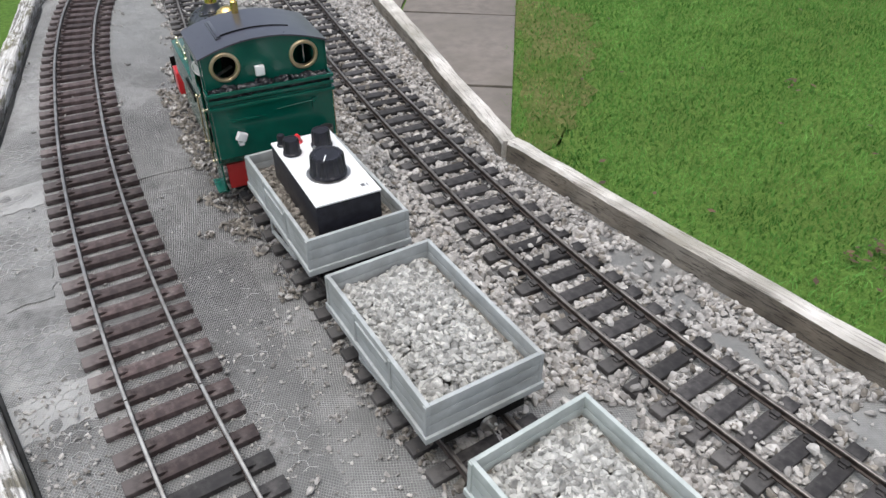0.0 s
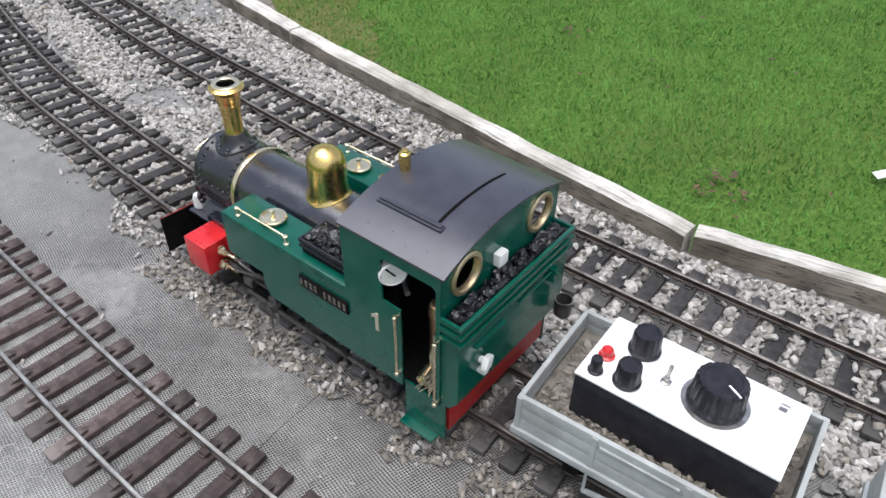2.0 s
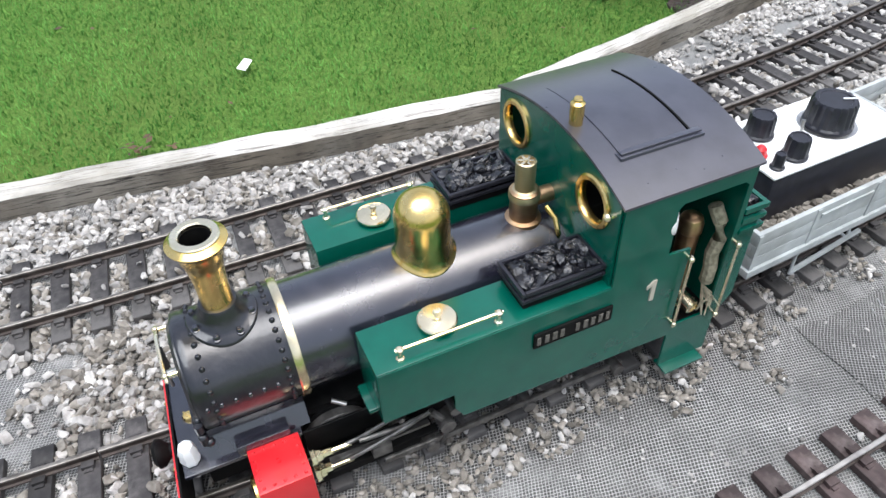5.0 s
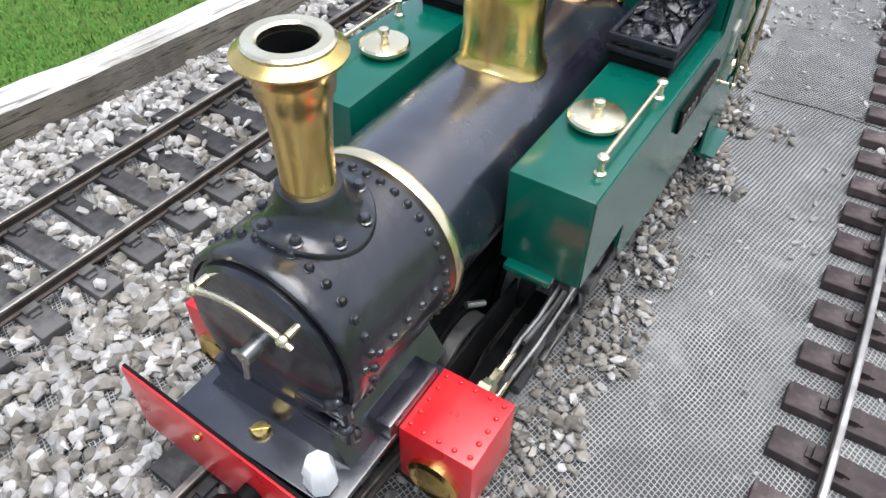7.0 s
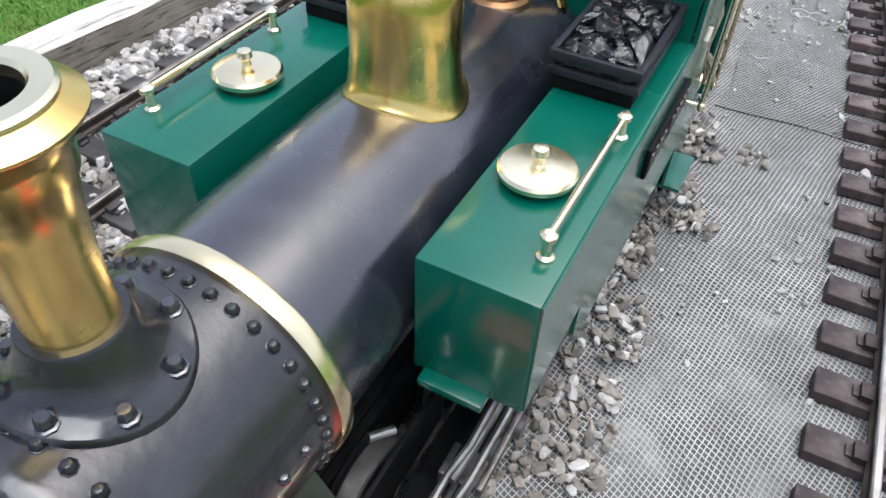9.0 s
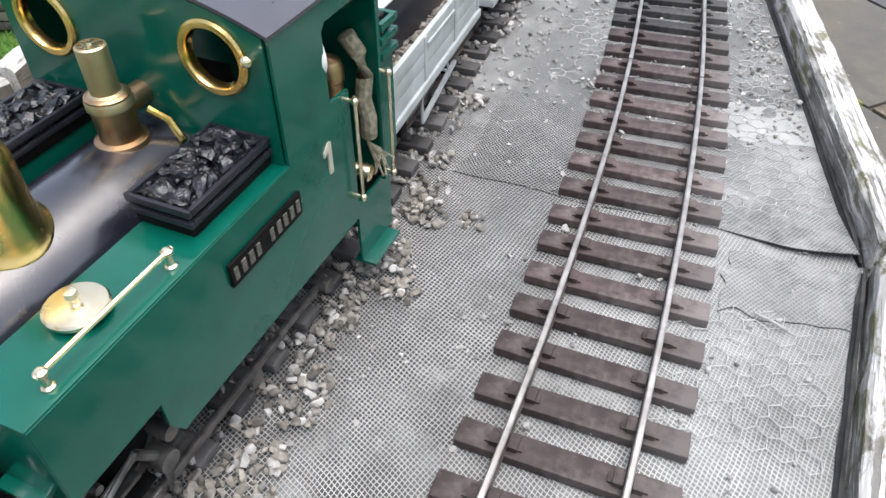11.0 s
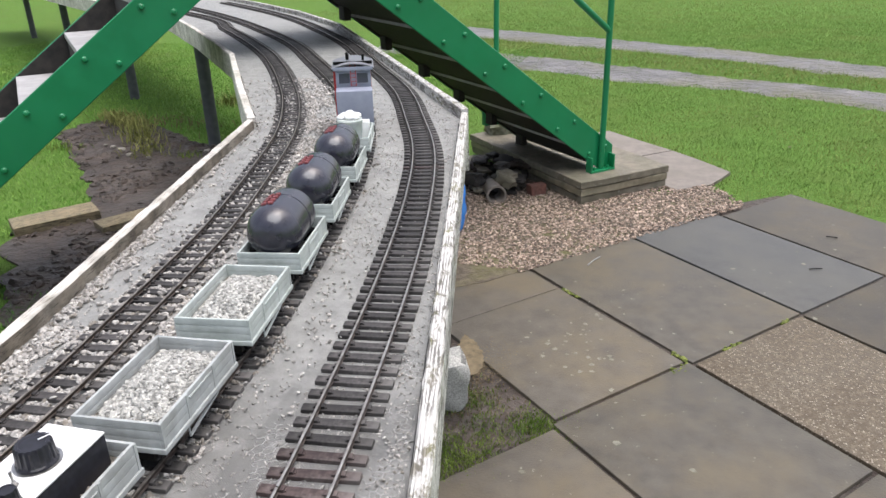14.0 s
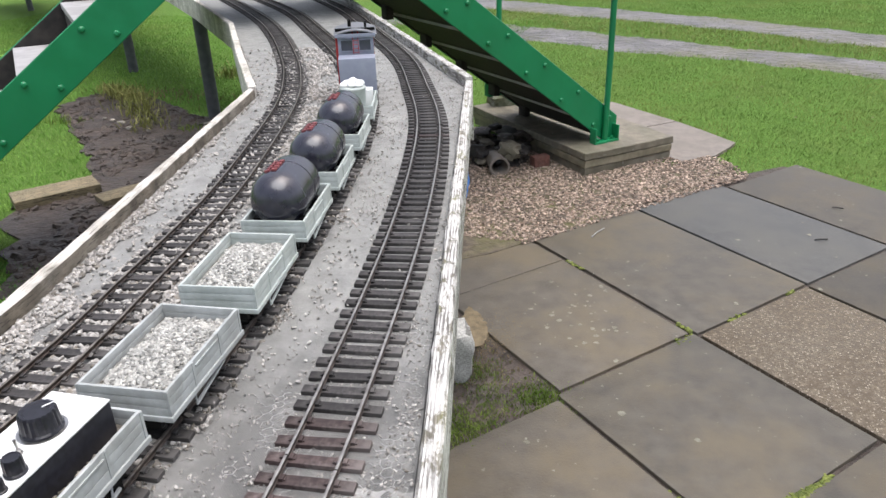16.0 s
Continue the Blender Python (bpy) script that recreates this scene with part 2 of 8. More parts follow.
def white_wood(name):
    """Bleached timber: pale ridges of grain bent round knots, dark in the hollows, moss in places."""
    m = bpy.data.materials.new(name)
    m.use_nodes = True
    n, l = m.node_tree.nodes, m.node_tree.links
    b = n["Principled BSDF"]
    tc = n.new("ShaderNodeTexCoord")

    def tex(kind, scale, stretch):
        mp = n.new("ShaderNodeMapping")
        mp.inputs["Scale"].default_value = stretch
        l.new(tc.outputs["Object"], mp.inputs["Vector"])
        k = n.new(kind)
        k.inputs["Scale"].default_value = scale
        l.new(mp.outputs[0], k.inputs["Vector"])
        return k

    def ranged(v, a, c, lo=0.0, hi=1.0):
        k = n.new("ShaderNodeMapRange")
        k.inputs["From Min"].default_value, k.inputs["From Max"].default_value = a, c
        k.inputs["To Min"].default_value, k.inputs["To Max"].default_value = lo, hi
        l.new(v, k.inputs["Value"])
        return k.outputs[0]

    def product(a, c):
        k = n.new("ShaderNodeMath")
        k.operation = "MULTIPLY"
        l.new(a, k.inputs[0])
        l.new(c, k.inputs[1])
        return k.outputs[0]

    def mix(f, a, c):
        k = n.new("ShaderNodeMix")
        k.data_type = "RGBA"
        l.new(f, k.inputs["Factor"])
        for key, v in (("A", a), ("B", c)):
            if isinstance(v, tuple):
                k.inputs[key].default_value = (*v, 1)
            else:
                l.new(v, k.inputs[key])
        return k.outputs["Result"]

    grain = tex("ShaderNodeTexWave", 1.0, (6, 75, 75))
    grain.bands_direction = "Y"
    for key, v in (("Distortion", 9.0), ("Detail", 5.0), ("Detail Scale", 1.6), ("Detail Roughness", 0.7)):
        grain.inputs[key].default_value = v
    fine = tex("ShaderNodeTexNoise", 3.0, (9, 260, 200))
    fine.inputs["Detail"].default_value = 8
    where = tex("ShaderNodeTexNoise", 1.0, (22, 40, 40))
    where.inputs["Detail"].default_value = 4
    green = tex("ShaderNodeTexNoise", 1.0, (9, 45, 45))
    green.inputs["Detail"].default_value = 7
    flake = tex("ShaderNodeTexNoise", 1.0, (34, 85, 85))
    for key, v in (("Detail", 9.0), ("Roughness", 0.72), ("Distortion", 0.6)):
        flake.inputs[key].default_value = v
    hollow = product(ranged(grain.outputs["Fac"], 0.50, 0.22), ranged(where.outputs["Fac"], 0.42, 0.58, 0.25, 0.85))
    under = mix(ranged(fine.outputs["Fac"], 0.36, 0.62), (0.10, 0.092, 0.07), (0.27, 0.25, 0.205))
    under = mix(ranged(green.outputs["Fac"], 0.50, 0.62, 0.0, 0.7), under, (0.20, 0.20, 0.075))
    white = mix(ranged(fine.outputs["Fac"], 0.36, 0.62), (0.46, 0.448, 0.422), (0.70, 0.687, 0.662))
    col = mix(ranged(flake.outputs["Fac"], 0.41, 0.50), under, white)
    col = mix(hollow, col, (0.12, 0.112, 0.10))
    l.new(col, b.inputs["Base Color"])
    b.inputs["Roughness"].default_value = 0.85
    b.inputs["Specular IOR Level"].default_value = 0.2
    bp = n.new("ShaderNodeBump")
    bp.invert = True
    bp.inputs["Strength"].default_value, bp.inputs["Distance"].default_value = 0.8, 0.0022
    l.new(hollow, bp.inputs["Height"])
    l.new(bp.outputs[0], b.inputs["Normal"])
    return m


M_WOOD = white_wood("bleached_wood")
# Inner face of the grey boards: weathered brown, its shade darkened into the colour.
M_WOODSIDE = wood_material("shaded_wood_side", (0.07, 0.06, 0.046), (0.19, 0.165, 0.13), (0.34, 0.32, 0.28), (7.0, 190, 150))
M_GREENSTEEL = material("green_painted_steel", (0.004, 0.185, 0.068), (0.006, 0.215, 0.082), 0.38, scale=12, bump=0.1, bump_scale=60, bump_dist=0.002, stain=(0.01, 0.10, 0.04), stain_scale=3, stain_amount=0.3)
M_POST = material("grey_post", (0.05, 0.055, 0.06), (0.08, 0.085, 0.09), 0.6, scale=20, bump=0.2, bump_dist=0.002)
M_TREAD = material("grey_timber_tread", (0.30, 0.29, 0.29), (0.42, 0.41, 0.41), 0.7, scale=20, bump=0.3, bump_dist=0.002, stain=(0.22, 0.21, 0.20), stain_scale=5)
# Dark timber; on the stairs also the shade over the far green stringers.
M_DARKWOOD = material("creosoted_wood_and_shade", (0.012, 0.011, 0.010), (0.035, 0.03, 0.026), 0.8, scale=25, bump=0.4, bump_dist=0.003)
M_SLAB = material("paving_slab", (0.061, 0.055, 0.046), (0.094, 0.085, 0.070), 0.58, scale=14, detail=10, bump=0.5, bump_scale=140, bump_dist=0.003, per="object", stain=(0.125, 0.10, 0.062), stain_scale=2.6, stain_amount=0.6, rough_var=0.2, spec=0.35, spread=(0.82, 1.15))
M_SLABWARM = material("brown_paving_slab", (0.079, 0.069, 0.055), (0.116, 0.102, 0.083), 0.58, scale=14, detail=10, bump=0.5, bump_scale=140, bump_dist=0.003, per="object", stain=(0.15, 0.118, 0.070), stain_scale=2.6, stain_amount=0.6, rough_var=0.2, spec=0.35, spread=(0.92, 1.08))
M_SLABBLUE = material("bluish_paving_slab", (0.062, 0.062, 0.060), (0.092, 0.092, 0.088), 0.55, scale=14, detail=10, bump=0.5, bump_scale=140, bump_dist=0.003, per="object", stain=(0.105, 0.10, 0.085), stain_scale=2.6, stain_amount=0.5, rough_var=0.2, spec=0.35, spread=(0.9, 1.1))
M_SLABPEB = material("pebbly_slab", (0.075, 0.058, 0.038), (0.15, 0.12, 0.085), 0.6, spec=0.3, scale=45, bump=0.8, bump_scale=120, bump_dist=0.004, stain=(0.15, 0.13, 0.10), stain_scale=2, rough_var=0.2)
M_OLDSTONE = material("dark_mossy_stone", (0.035, 0.028, 0.022), (0.075, 0.062, 0.05), 0.8, scale=18, bump=0.6, bump_scale=60, bump_dist=0.005, stain=(0.30, 0.30, 0.26), stain_scale=9, stain_amount=0.35)
def pebbled(m, scale=150.0):
    """Small set pebbles over a material's ground colour."""
    n, l = m.node_tree.nodes, m.node_tree.links
    b = n["Principled BSDF"]
    tc = n.new("ShaderNodeTexCoord")
    v = n.new("ShaderNodeTexVoronoi")
    v.inputs["Scale"].default_value = scale
    l.new(tc.outputs["Object"], v.inputs["Vector"])
    ramp = n.new("ShaderNodeValToRGB")
    for pos, c in ((0.0, (0.085, 0.066, 0.043)), (1.0, (0.34, 0.30, 0.24))):
        e = ramp.color_ramp.elements[int(pos)]
        e.position, e.color = (0.62, 1.0)[int(pos)], (*c, 1)
    sep = n.new("ShaderNodeSeparateColor")
    l.new(v.outputs["Color"], sep.inputs[0])
    l.new(sep.outputs[0], ramp.inputs["Fac"])
    mx = n.new("ShaderNodeMix")
    mx.data_type = "RGBA"
    fac = n.new("ShaderNodeMapRange")
    fac.inputs["From Min"].default_value, fac.inputs["From Max"].default_value = 0.55, 0.30
    l.new(v.outputs["Distance"], fac.inputs["Value"])
    l.new(fac.outputs[0], mx.inputs["Factor"])
    l.new(b.inputs["Base Color"].links[0].from_socket, mx.inputs["A"])
    l.new(ramp.outputs["Color"], mx.inputs["B"])
    l.new(mx.outputs["Result"], b.inputs["Base Color"])
    return m


def flecked(m, color, scale=45.0, low=0.66, high=0.72):
    """Small pale flecks of lichen, thicker in some places than others."""
    n, l = m.node_tree.nodes, m.node_tree.links
    b = n["Principled BSDF"]
    tc = n.new("ShaderNodeTexCoord")
    vals = []
    for sc, lo, hi in ((scale, low, high), (2.2, 0.42, 0.60)):
        t = n.new("ShaderNodeTexNoise")
        t.inputs["Scale"].default_value, t.inputs["Detail"].default_value = sc, 4
        l.new(tc.outputs["Object"], t.inputs["Vector"])
        r = n.new("ShaderNodeMapRange")
        r.inputs["From Min"].default_value, r.inputs["From Max"].default_value = lo, hi
        l.new(t.outputs["Fac"], r.inputs["Value"])
        vals.append(r.outputs[0])
    mul = n.new("ShaderNodeMath")
    mul.operation = "MULTIPLY"
    l.new(vals[0], mul.inputs[0])
    l.new(vals[1], mul.inputs[1])
    mx = n.new("ShaderNodeMix")
    mx.data_type = "RGBA"
    l.new(mul.outputs[0], mx.inputs["Factor"])
    l.new(b.inputs["Base Color"].links[0].from_socket, mx.inputs["A"])
    mx.inputs["B"].default_value = (*color, 1)
    l.new(mx.outputs["Result"], b.inputs["Base Color"])


flecked(M_SLAB, (0.22, 0.215, 0.175), 45.0, 0.68, 0.74)
flecked(M_SLABWARM, (0.22, 0.215, 0.175), 45.0, 0.68, 0.74)
flecked(M_SLABBLUE, (0.22, 0.215, 0.18), 45.0, 0.70, 0.76)
pebbled(M_SLABPEB)
M_STONEBASE = material("plinth_stone", (0.13, 0.115, 0.085), (0.21, 0.185, 0.14), 0.7, scale=18, bump=0.5, bump_scale=60, bump_dist=0.005, stain=(0.10, 0.10, 0.06), stain_scale=4)
M_STONEWARM = material("yellowish_plinth_stone", (0.155, 0.135, 0.090), (0.25, 0.215, 0.15), 0.7, scale=18, bump=0.5, bump_scale=60, bump_dist=0.005, stain=(0.10, 0.10, 0.06), stain_scale=6)
flecked(M_STONEBASE, (0.34, 0.33, 0.29), 38.0, 0.62, 0.70)
M_PINK = material("pink_gravel", (0.165, 0.112, 0.080), (0.40, 0.315, 0.250), 0.7, spread=(0.3, 1.45), scale=60, bump=0.4, bump_dist=0.002, per="island")
M_MUD = material("mud", (0.024, 0.016, 0.0115), (0.066, 0.047, 0.036), 0.6, scale=9, bump=1.0, bump_scale=22, bump_dist=0.03, stain=(0.10, 0.085, 0.075), stain_scale=3, rough_var=0.2)
M_SOIL = material("dark_soil", (0.06, 0.047, 0.033), (0.13, 0.105, 0.075), 0.85, scale=30, bump=0.9, bump_scale=90, bump_dist=0.008, stain=(0.12, 0.12, 0.03), stain_scale=5)
M_EARTH = material("bare_earth", (0.115, 0.090, 0.070), (0.175, 0.142, 0.115), 0.8, scale=9, bump=0.6, bump_scale=40, bump_dist=0.01, stain=(0.12, 0.10, 0.075), stain_scale=4)
M_STRING = material("old_string", (0.15, 0.135, 0.09), (0.33, 0.30, 0.215), 0.8, scale=400, bump=0.6, bump_scale=900, bump_dist=0.0006, stain=(0.08, 0.065, 0.04), stain_scale=90)
M_ROAD = material("muddy_track", (0.046, 0.039, 0.034), (0.175, 0.165, 0.163), 0.42, scale=3.5, detail=9, bump=1.0, bump_scale=10, bump_dist=0.05, stain=(0.10, 0.088, 0.045), stain_scale=1.1, stain_amount=0.8, rough_var=0.32, spec=0.45)
M_PATH = material("concrete_path", (0.150, 0.128, 0.108), (0.215, 0.186, 0.160), 0.6, scale=20, bump=0.3, bump_scale=90, bump_dist=0.002, per="object", stain=(0.115, 0.10, 0.075), stain_scale=2.5, spread=(0.85, 1.15))
M_MOSS = material("moss", (0.09, 0.12, 0.020), (0.18, 0.205, 0.048), 0.9, scale=60, bump=0.8, bump_dist=0.006, per="island", spread=(0.7, 1.2))
M_BRICK = material("red_brick", (0.11, 0.045, 0.034), (0.19, 0.085, 0.065), 0.8, scale=60, bump=0.5, bump_dist=0.003, stain=(0.09, 0.075, 0.06), stain_scale=14)
M_MOSSROCK = material("mossy_rock", (0.12, 0.125, 0.085), (0.24, 0.235, 0.19), 0.85, scale=30, bump=0.6, bump_scale=60, bump_dist=0.006, stain=(0.11, 0.125, 0.035), stain_scale=7, stain_amount=0.8)
M_BLUE = material("blue_plastic", (0.02, 0.19, 0.66), (0.05, 0.27, 0.74), 0.4, scale=20, bump=0.3, bump_dist=0.004)
M_GLASSY = material("window_dark", (0.05, 0.055, 0.07), (0.07, 0.075, 0.09), 0.1, scale=10, bump=0)
M_DIAL = material("dial_white", (0.70, 0.70, 0.68), (0.76, 0.76, 0.74), 0.3, scale=100, bump=0)


def deck_material(name, turn=-9, shade=0.0, wires=1.0):
    """Grey felt under plastic netting: fine woven net of pale threads, wider hexagonal wire in places, dust and damp."""
    m = bpy.data.materials.new(name)
    m.use_nodes = True
    t = m.node_tree
    n, l = t.nodes, t.links
    b = n["Principled BSDF"]
    tc = n.new("ShaderNodeTexCoord")

    def noise_tex(scale, detail=6, rough=0.6):
        k = n.new("ShaderNodeTexNoise")
        k.inputs["Scale"].default_value, k.inputs["Detail"].default_value, k.inputs["Roughness"].default_value = scale, detail, rough
        l.new(tc.outputs["Object"], k.inputs["Vector"])
        return k.outputs["Fac"]

    def ranged(v, a, c, lo=0.0, hi=1.0):
        k = n.new("ShaderNodeMapRange")
        k.inputs["From Min"].default_value, k.inputs["From Max"].default_value = a, c
        k.inputs["To Min"].default_value, k.inputs["To Max"].default_value = lo, hi
        l.new(v, k.inputs["Value"])
        return k.outputs[0]

    def mathn(op, a, c):
        k = n.new("ShaderNodeMath")
        k.operation = op
        for i, v in enumerate((a, c)):
            if isinstance(v, (int, float)):
                k.inputs[i].default_value = v
            else:
                l.new(v, k.inputs[i])
        return k.outputs[0]

    def mix(f, a, c):
        k = n.new("ShaderNodeMix")
        k.data_type = "RGBA"
        l.new(f, k.inputs["Factor"])
        for key, v in (("A", a), ("B", c)):
            if isinstance(v, tuple):
                k.inputs[key].default_value = (*v, 1)
            else:
                l.new(v, k.inputs[key])
        return k.outputs["Result"]

    warp = n.new("ShaderNodeTexNoise")
    warp.inputs["Scale"].default_value, warp.inputs["Detail"].default_value = 5, 2
    l.new(tc.outputs["Object"], warp.inputs["Vector"])
    wv = n.new("ShaderNodeVectorMath")
    wv.operation = "MULTIPLY_ADD"
    wv.inputs[1].default_value = (0.03, 0.03, 0)
    l.new(warp.outputs["Color"], wv.inputs[0])
    l.new(tc.outputs["Object"], wv.inputs[2])
    mp = n.new("ShaderNodeMapping")
    mp.inputs["Rotation"].default_value = (0, 0, radians(turn))
    ripple = n.new("ShaderNodeTexNoise")
    ripple.inputs["Scale"].default_value, ripple.inputs["Detail"].default_value = 110, 3
    l.new(tc.outputs["Object"], ripple.inputs["Vector"])
    rv = n.new("ShaderNodeVectorMath")
    rv.operation = "MULTIPLY_ADD"
    rv.inputs[1].default_value = (0.0013, 0.0013, 0)
    l.new(ripple.outputs["Color"], rv.inputs[0])
    l.new(wv.outputs[0], rv.inputs[2])
    l.new(rv.outputs[0], mp.inputs["Vector"])
    wsep = n.new("ShaderNodeSeparateXYZ")
    l.new(mp.outputs[0], wsep.inputs[0])
    wx, wy = mathn("MULTIPLY", wsep.outputs["X"], 1 / 0.0023), mathn("MULTIPLY", wsep.outputs["Y"], 1 / 0.0028)
    threads = [ranged(mathn("PINGPONG", mathn(op, wx, wy), 0.5), 0.135, 0.075) for op in ("ADD", "SUBTRACT")]
    net = mathn("MAXIMUM", *threads)
    sep = n.new("ShaderNodeSeparateXYZ")
    l.new(tc.outputs["Object"], sep.inputs[0])
    clean = mathn("MULTIPLY", ranged(sep.outputs["Y"], -0.75, -0.30, 0.30, 1.0), ranged(sep.outputs["Y"], 0.03, 0.28, 1.0, 0.5))
    dust = mathn("MAXIMUM", ranged(noise_tex(9, 8, 0.68), 0.51, 0.68), ranged(noise_tex(23, 9, 0.7), 0.55, 0.72))
    presence = mathn("MULTIPLY", clean, ranged(dust, 0, 1, 1.0, 0.62))
    net = mathn("MULTIPLY", net, mathn("MULTIPLY", presence, ranged(noise_tex(75, 7, 0.75), 0.34, 0.52, 0.66, 1.0)))
    hexa = n.new("ShaderNodeTexVoronoi")
    hexa.feature = "DISTANCE_TO_EDGE"
    hexa.inputs["Scale"].default_value, hexa.inputs["Randomness"].default_value = 62, 0.8
    l.new(wv.outputs[0], hexa.inputs["Vector"])
    margin = ranged(sep.outputs["X"], -0.14, -0.19)
    wire = mathn("MULTIPLY", wires * 1.0, mathn("MULTIPLY", ranged(hexa.outputs["Distance"], 0.08, 0.035), mathn("MULTIPLY", margin, ranged(noise_tex(4.1, 3), 0.42, 0.56, 0.0, 0.45))))
    fresh = mix(ranged(noise_tex(35, 8), 0.35, 0.65), (0.018, 0.017, 0.016), (0.044, 0.042, 0.039))
    dusty = mix(ranged(noise_tex(26, 9, 0.7), 0.35, 0.65), (0.182, 0.184, 0.175), (0.325, 0.328, 0.313))
    outer = ranged(sep.outputs["X"], -0.11, -0.21)
    cover = mathn("MAXIMUM", ranged(clean, 0.3, 1.0, 0.85, 0.03), mathn("MULTIPLY", dust, ranged(outer, 0, 1, 0.55, 0.6)))
    cover = mathn("MAXIMUM", cover, mathn("MULTIPLY", outer, ranged(noise_tex(7, 6), 0.35, 0.6, 0.2, 0.8)))
    cover = mathn("MINIMUM", mathn("MAXIMUM", mathn("ADD", cover, shade), 0.0), 1.0)
    base = mix(cover, fresh, dusty)
    base = mix(ranged(noise_tex(6.5, 6), 0.58, 0.72, 0, 0.5), base, (0.095, 0.088, 0.08))
    base = mix(mathn("MULTIPLY", mathn("MULTIPLY", ranged(noise_tex(2.6, 5), 0.50, 0.60, 0, 0.55), ranged(outer, 0, 1, 0.2, 1.0)), ranged(noise_tex(48, 6, 0.7), 0.42, 0.58)), base, (0.42, 0.412, 0.395))
    base = mix(ranged(noise_tex(140, 3), 0.66, 0.74, 0, 0.6), base, (0.36, 0.355, 0.345))
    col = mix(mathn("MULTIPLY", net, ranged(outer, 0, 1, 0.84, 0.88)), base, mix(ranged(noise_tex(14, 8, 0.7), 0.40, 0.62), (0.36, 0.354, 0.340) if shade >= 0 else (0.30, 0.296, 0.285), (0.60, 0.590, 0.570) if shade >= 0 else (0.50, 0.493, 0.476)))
    smear = mathn("MULTIPLY", ranged(noise_tex(8, 10, 0.74), 0.53, 0.62, 0.0, 0.6), ranged(clean, 0.3, 1.0, 0.5, 1.0))
    if shade > 0.3:
        smear = mathn("MAXIMUM", smear, ranged(noise_tex(30, 6), 0.35, 0.6, 0.2, 0.8))
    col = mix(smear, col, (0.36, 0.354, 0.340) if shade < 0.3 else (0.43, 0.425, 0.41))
    col = mix(mathn("MULTIPLY", wire, 0.4), col, (0.46, 0.46, 0.455))
    l.new(col, b.inputs["Base Color"])
    b.inputs["Roughness"].default_value = 0.62
    height = mathn("ADD", mathn("MULTIPLY", net, 1.0), mathn("MULTIPLY", noise_tex(220, 4), 0.6))
    bp = n.new("ShaderNodeBump")
    bp.inputs["Strength"].default_value, bp.inputs["Distance"].default_value = 0.7, 0.0008
    l.new(height, bp.inputs["Height"])
    l.new(bp.outputs[0], b.inputs["Normal"])
    return m


M_DECK = deck_material("netted_felt", -29)
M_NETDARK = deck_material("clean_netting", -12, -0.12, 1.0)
M_NETPALE = deck_material("dusty_netting", -24, 0.35, 0.6)
M_FELT = material("black_felt", (0.020, 0.020, 0.019), (0.055, 0.053, 0.050), 0.9, scale=90, bump=0.6, bump_scale=200, bump_dist=0.002)


def grass_ground_material():
    m = material("lawn_soil", (0.08, 0.155, 0.030), (0.13, 0.235, 0.050), 0.85, scale=55, detail=10, bump=0.9, bump_scale=120, bump_dist=0.02, stain=(0.11, 0.16, 0.04), stain_scale=1.6, stain_amount=0.55, spec=0.05)
    return m


M_LAWN = grass_ground_material()
M_BLADE = material("grass_blade", (0.084, 0.218, 0.040), (0.162, 0.345, 0.078), 0.7, scale=5, detail=8, bump=0, per="island", spec=0.12, spread=(0.86, 1.12), stain=(0.055, 0.158, 0.026), stain_scale=1.8, stain_amount=0.85)
M_YARDBLADE = material("yard_grass", (0.122, 0.210, 0.046), (0.205, 0.312, 0.086), 0.7, scale=5, detail=8, bump=0, per="island", spec=0.12, spread=(0.88, 1.1), stain=(0.27, 0.29, 0.095), stain_scale=1.4, stain_amount=0.6)
# Greener than the yard; brightened to make up for light lost under the table.
M_LIFTEDBLADE = material("light_lifted_grass", (0.125, 0.270, 0.046), (0.210, 0.385, 0.085), 0.7, scale=5, detail=8, bump=0, per="island", spec=0.12, spread=(0.9, 1.1), stain=(0.22, 0.30, 0.07), stain_scale=1.4, stain_amount=0.5)
M_FIELD = material("field_grass", (0.145, 0.216, 0.052), (0.200, 0.280, 0.078), 0.7, scale=1.2, detail=8, bump=0, per="island", spec=0.1, spread=(0.9, 1.1), stain=(0.25, 0.27, 0.10), stain_scale=0.5, stain_amount=0.5)
M_DRYBLADE = material("dry_grass", (0.165, 0.19, 0.04), (0.29, 0.285, 0.085), 0.6, scale=3, bump=0, per="island")
M_STRAW = material("dead_stems", (0.12, 0.09, 0.045), (0.25, 0.20, 0.11), 0.8, scale=9, bump=0, per="island", spec=0.15)
M_MOSSBLADE = material("soil_weeds", (0.095, 0.155, 0.026), (0.19, 0.255, 0.055), 0.8, scale=9, bump=0, per="island", spec=0.15)
M_WEED = material("rough_weeds", (0.15, 0.165, 0.045), (0.30, 0.29, 0.105), 0.8, scale=5, bump=0, per="island", spec=0.12)
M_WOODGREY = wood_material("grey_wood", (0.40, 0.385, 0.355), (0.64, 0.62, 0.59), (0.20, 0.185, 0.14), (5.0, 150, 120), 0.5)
M_TURF = material("thin_turf", (0.085, 0.105, 0.030), (0.155, 0.155, 0.062), 0.9, scale=40, detail=10, bump=0.8, bump_scale=120, bump_dist=0.01, stain=(0.06, 0.12, 0.02), stain_scale=6, stain_amount=0.8, spec=0.05)
M_LETTER = material("cream_letters", (0.40, 0.37, 0.30), (0.50, 0.46, 0.38), 0.4, scale=200, bump=0)
M_PLATELETTER = material("dull_letters", (0.06, 0.056, 0.049), (0.16, 0.147, 0.125), 0.5, scale=900, bump=0.3, bump_dist=0.0003)
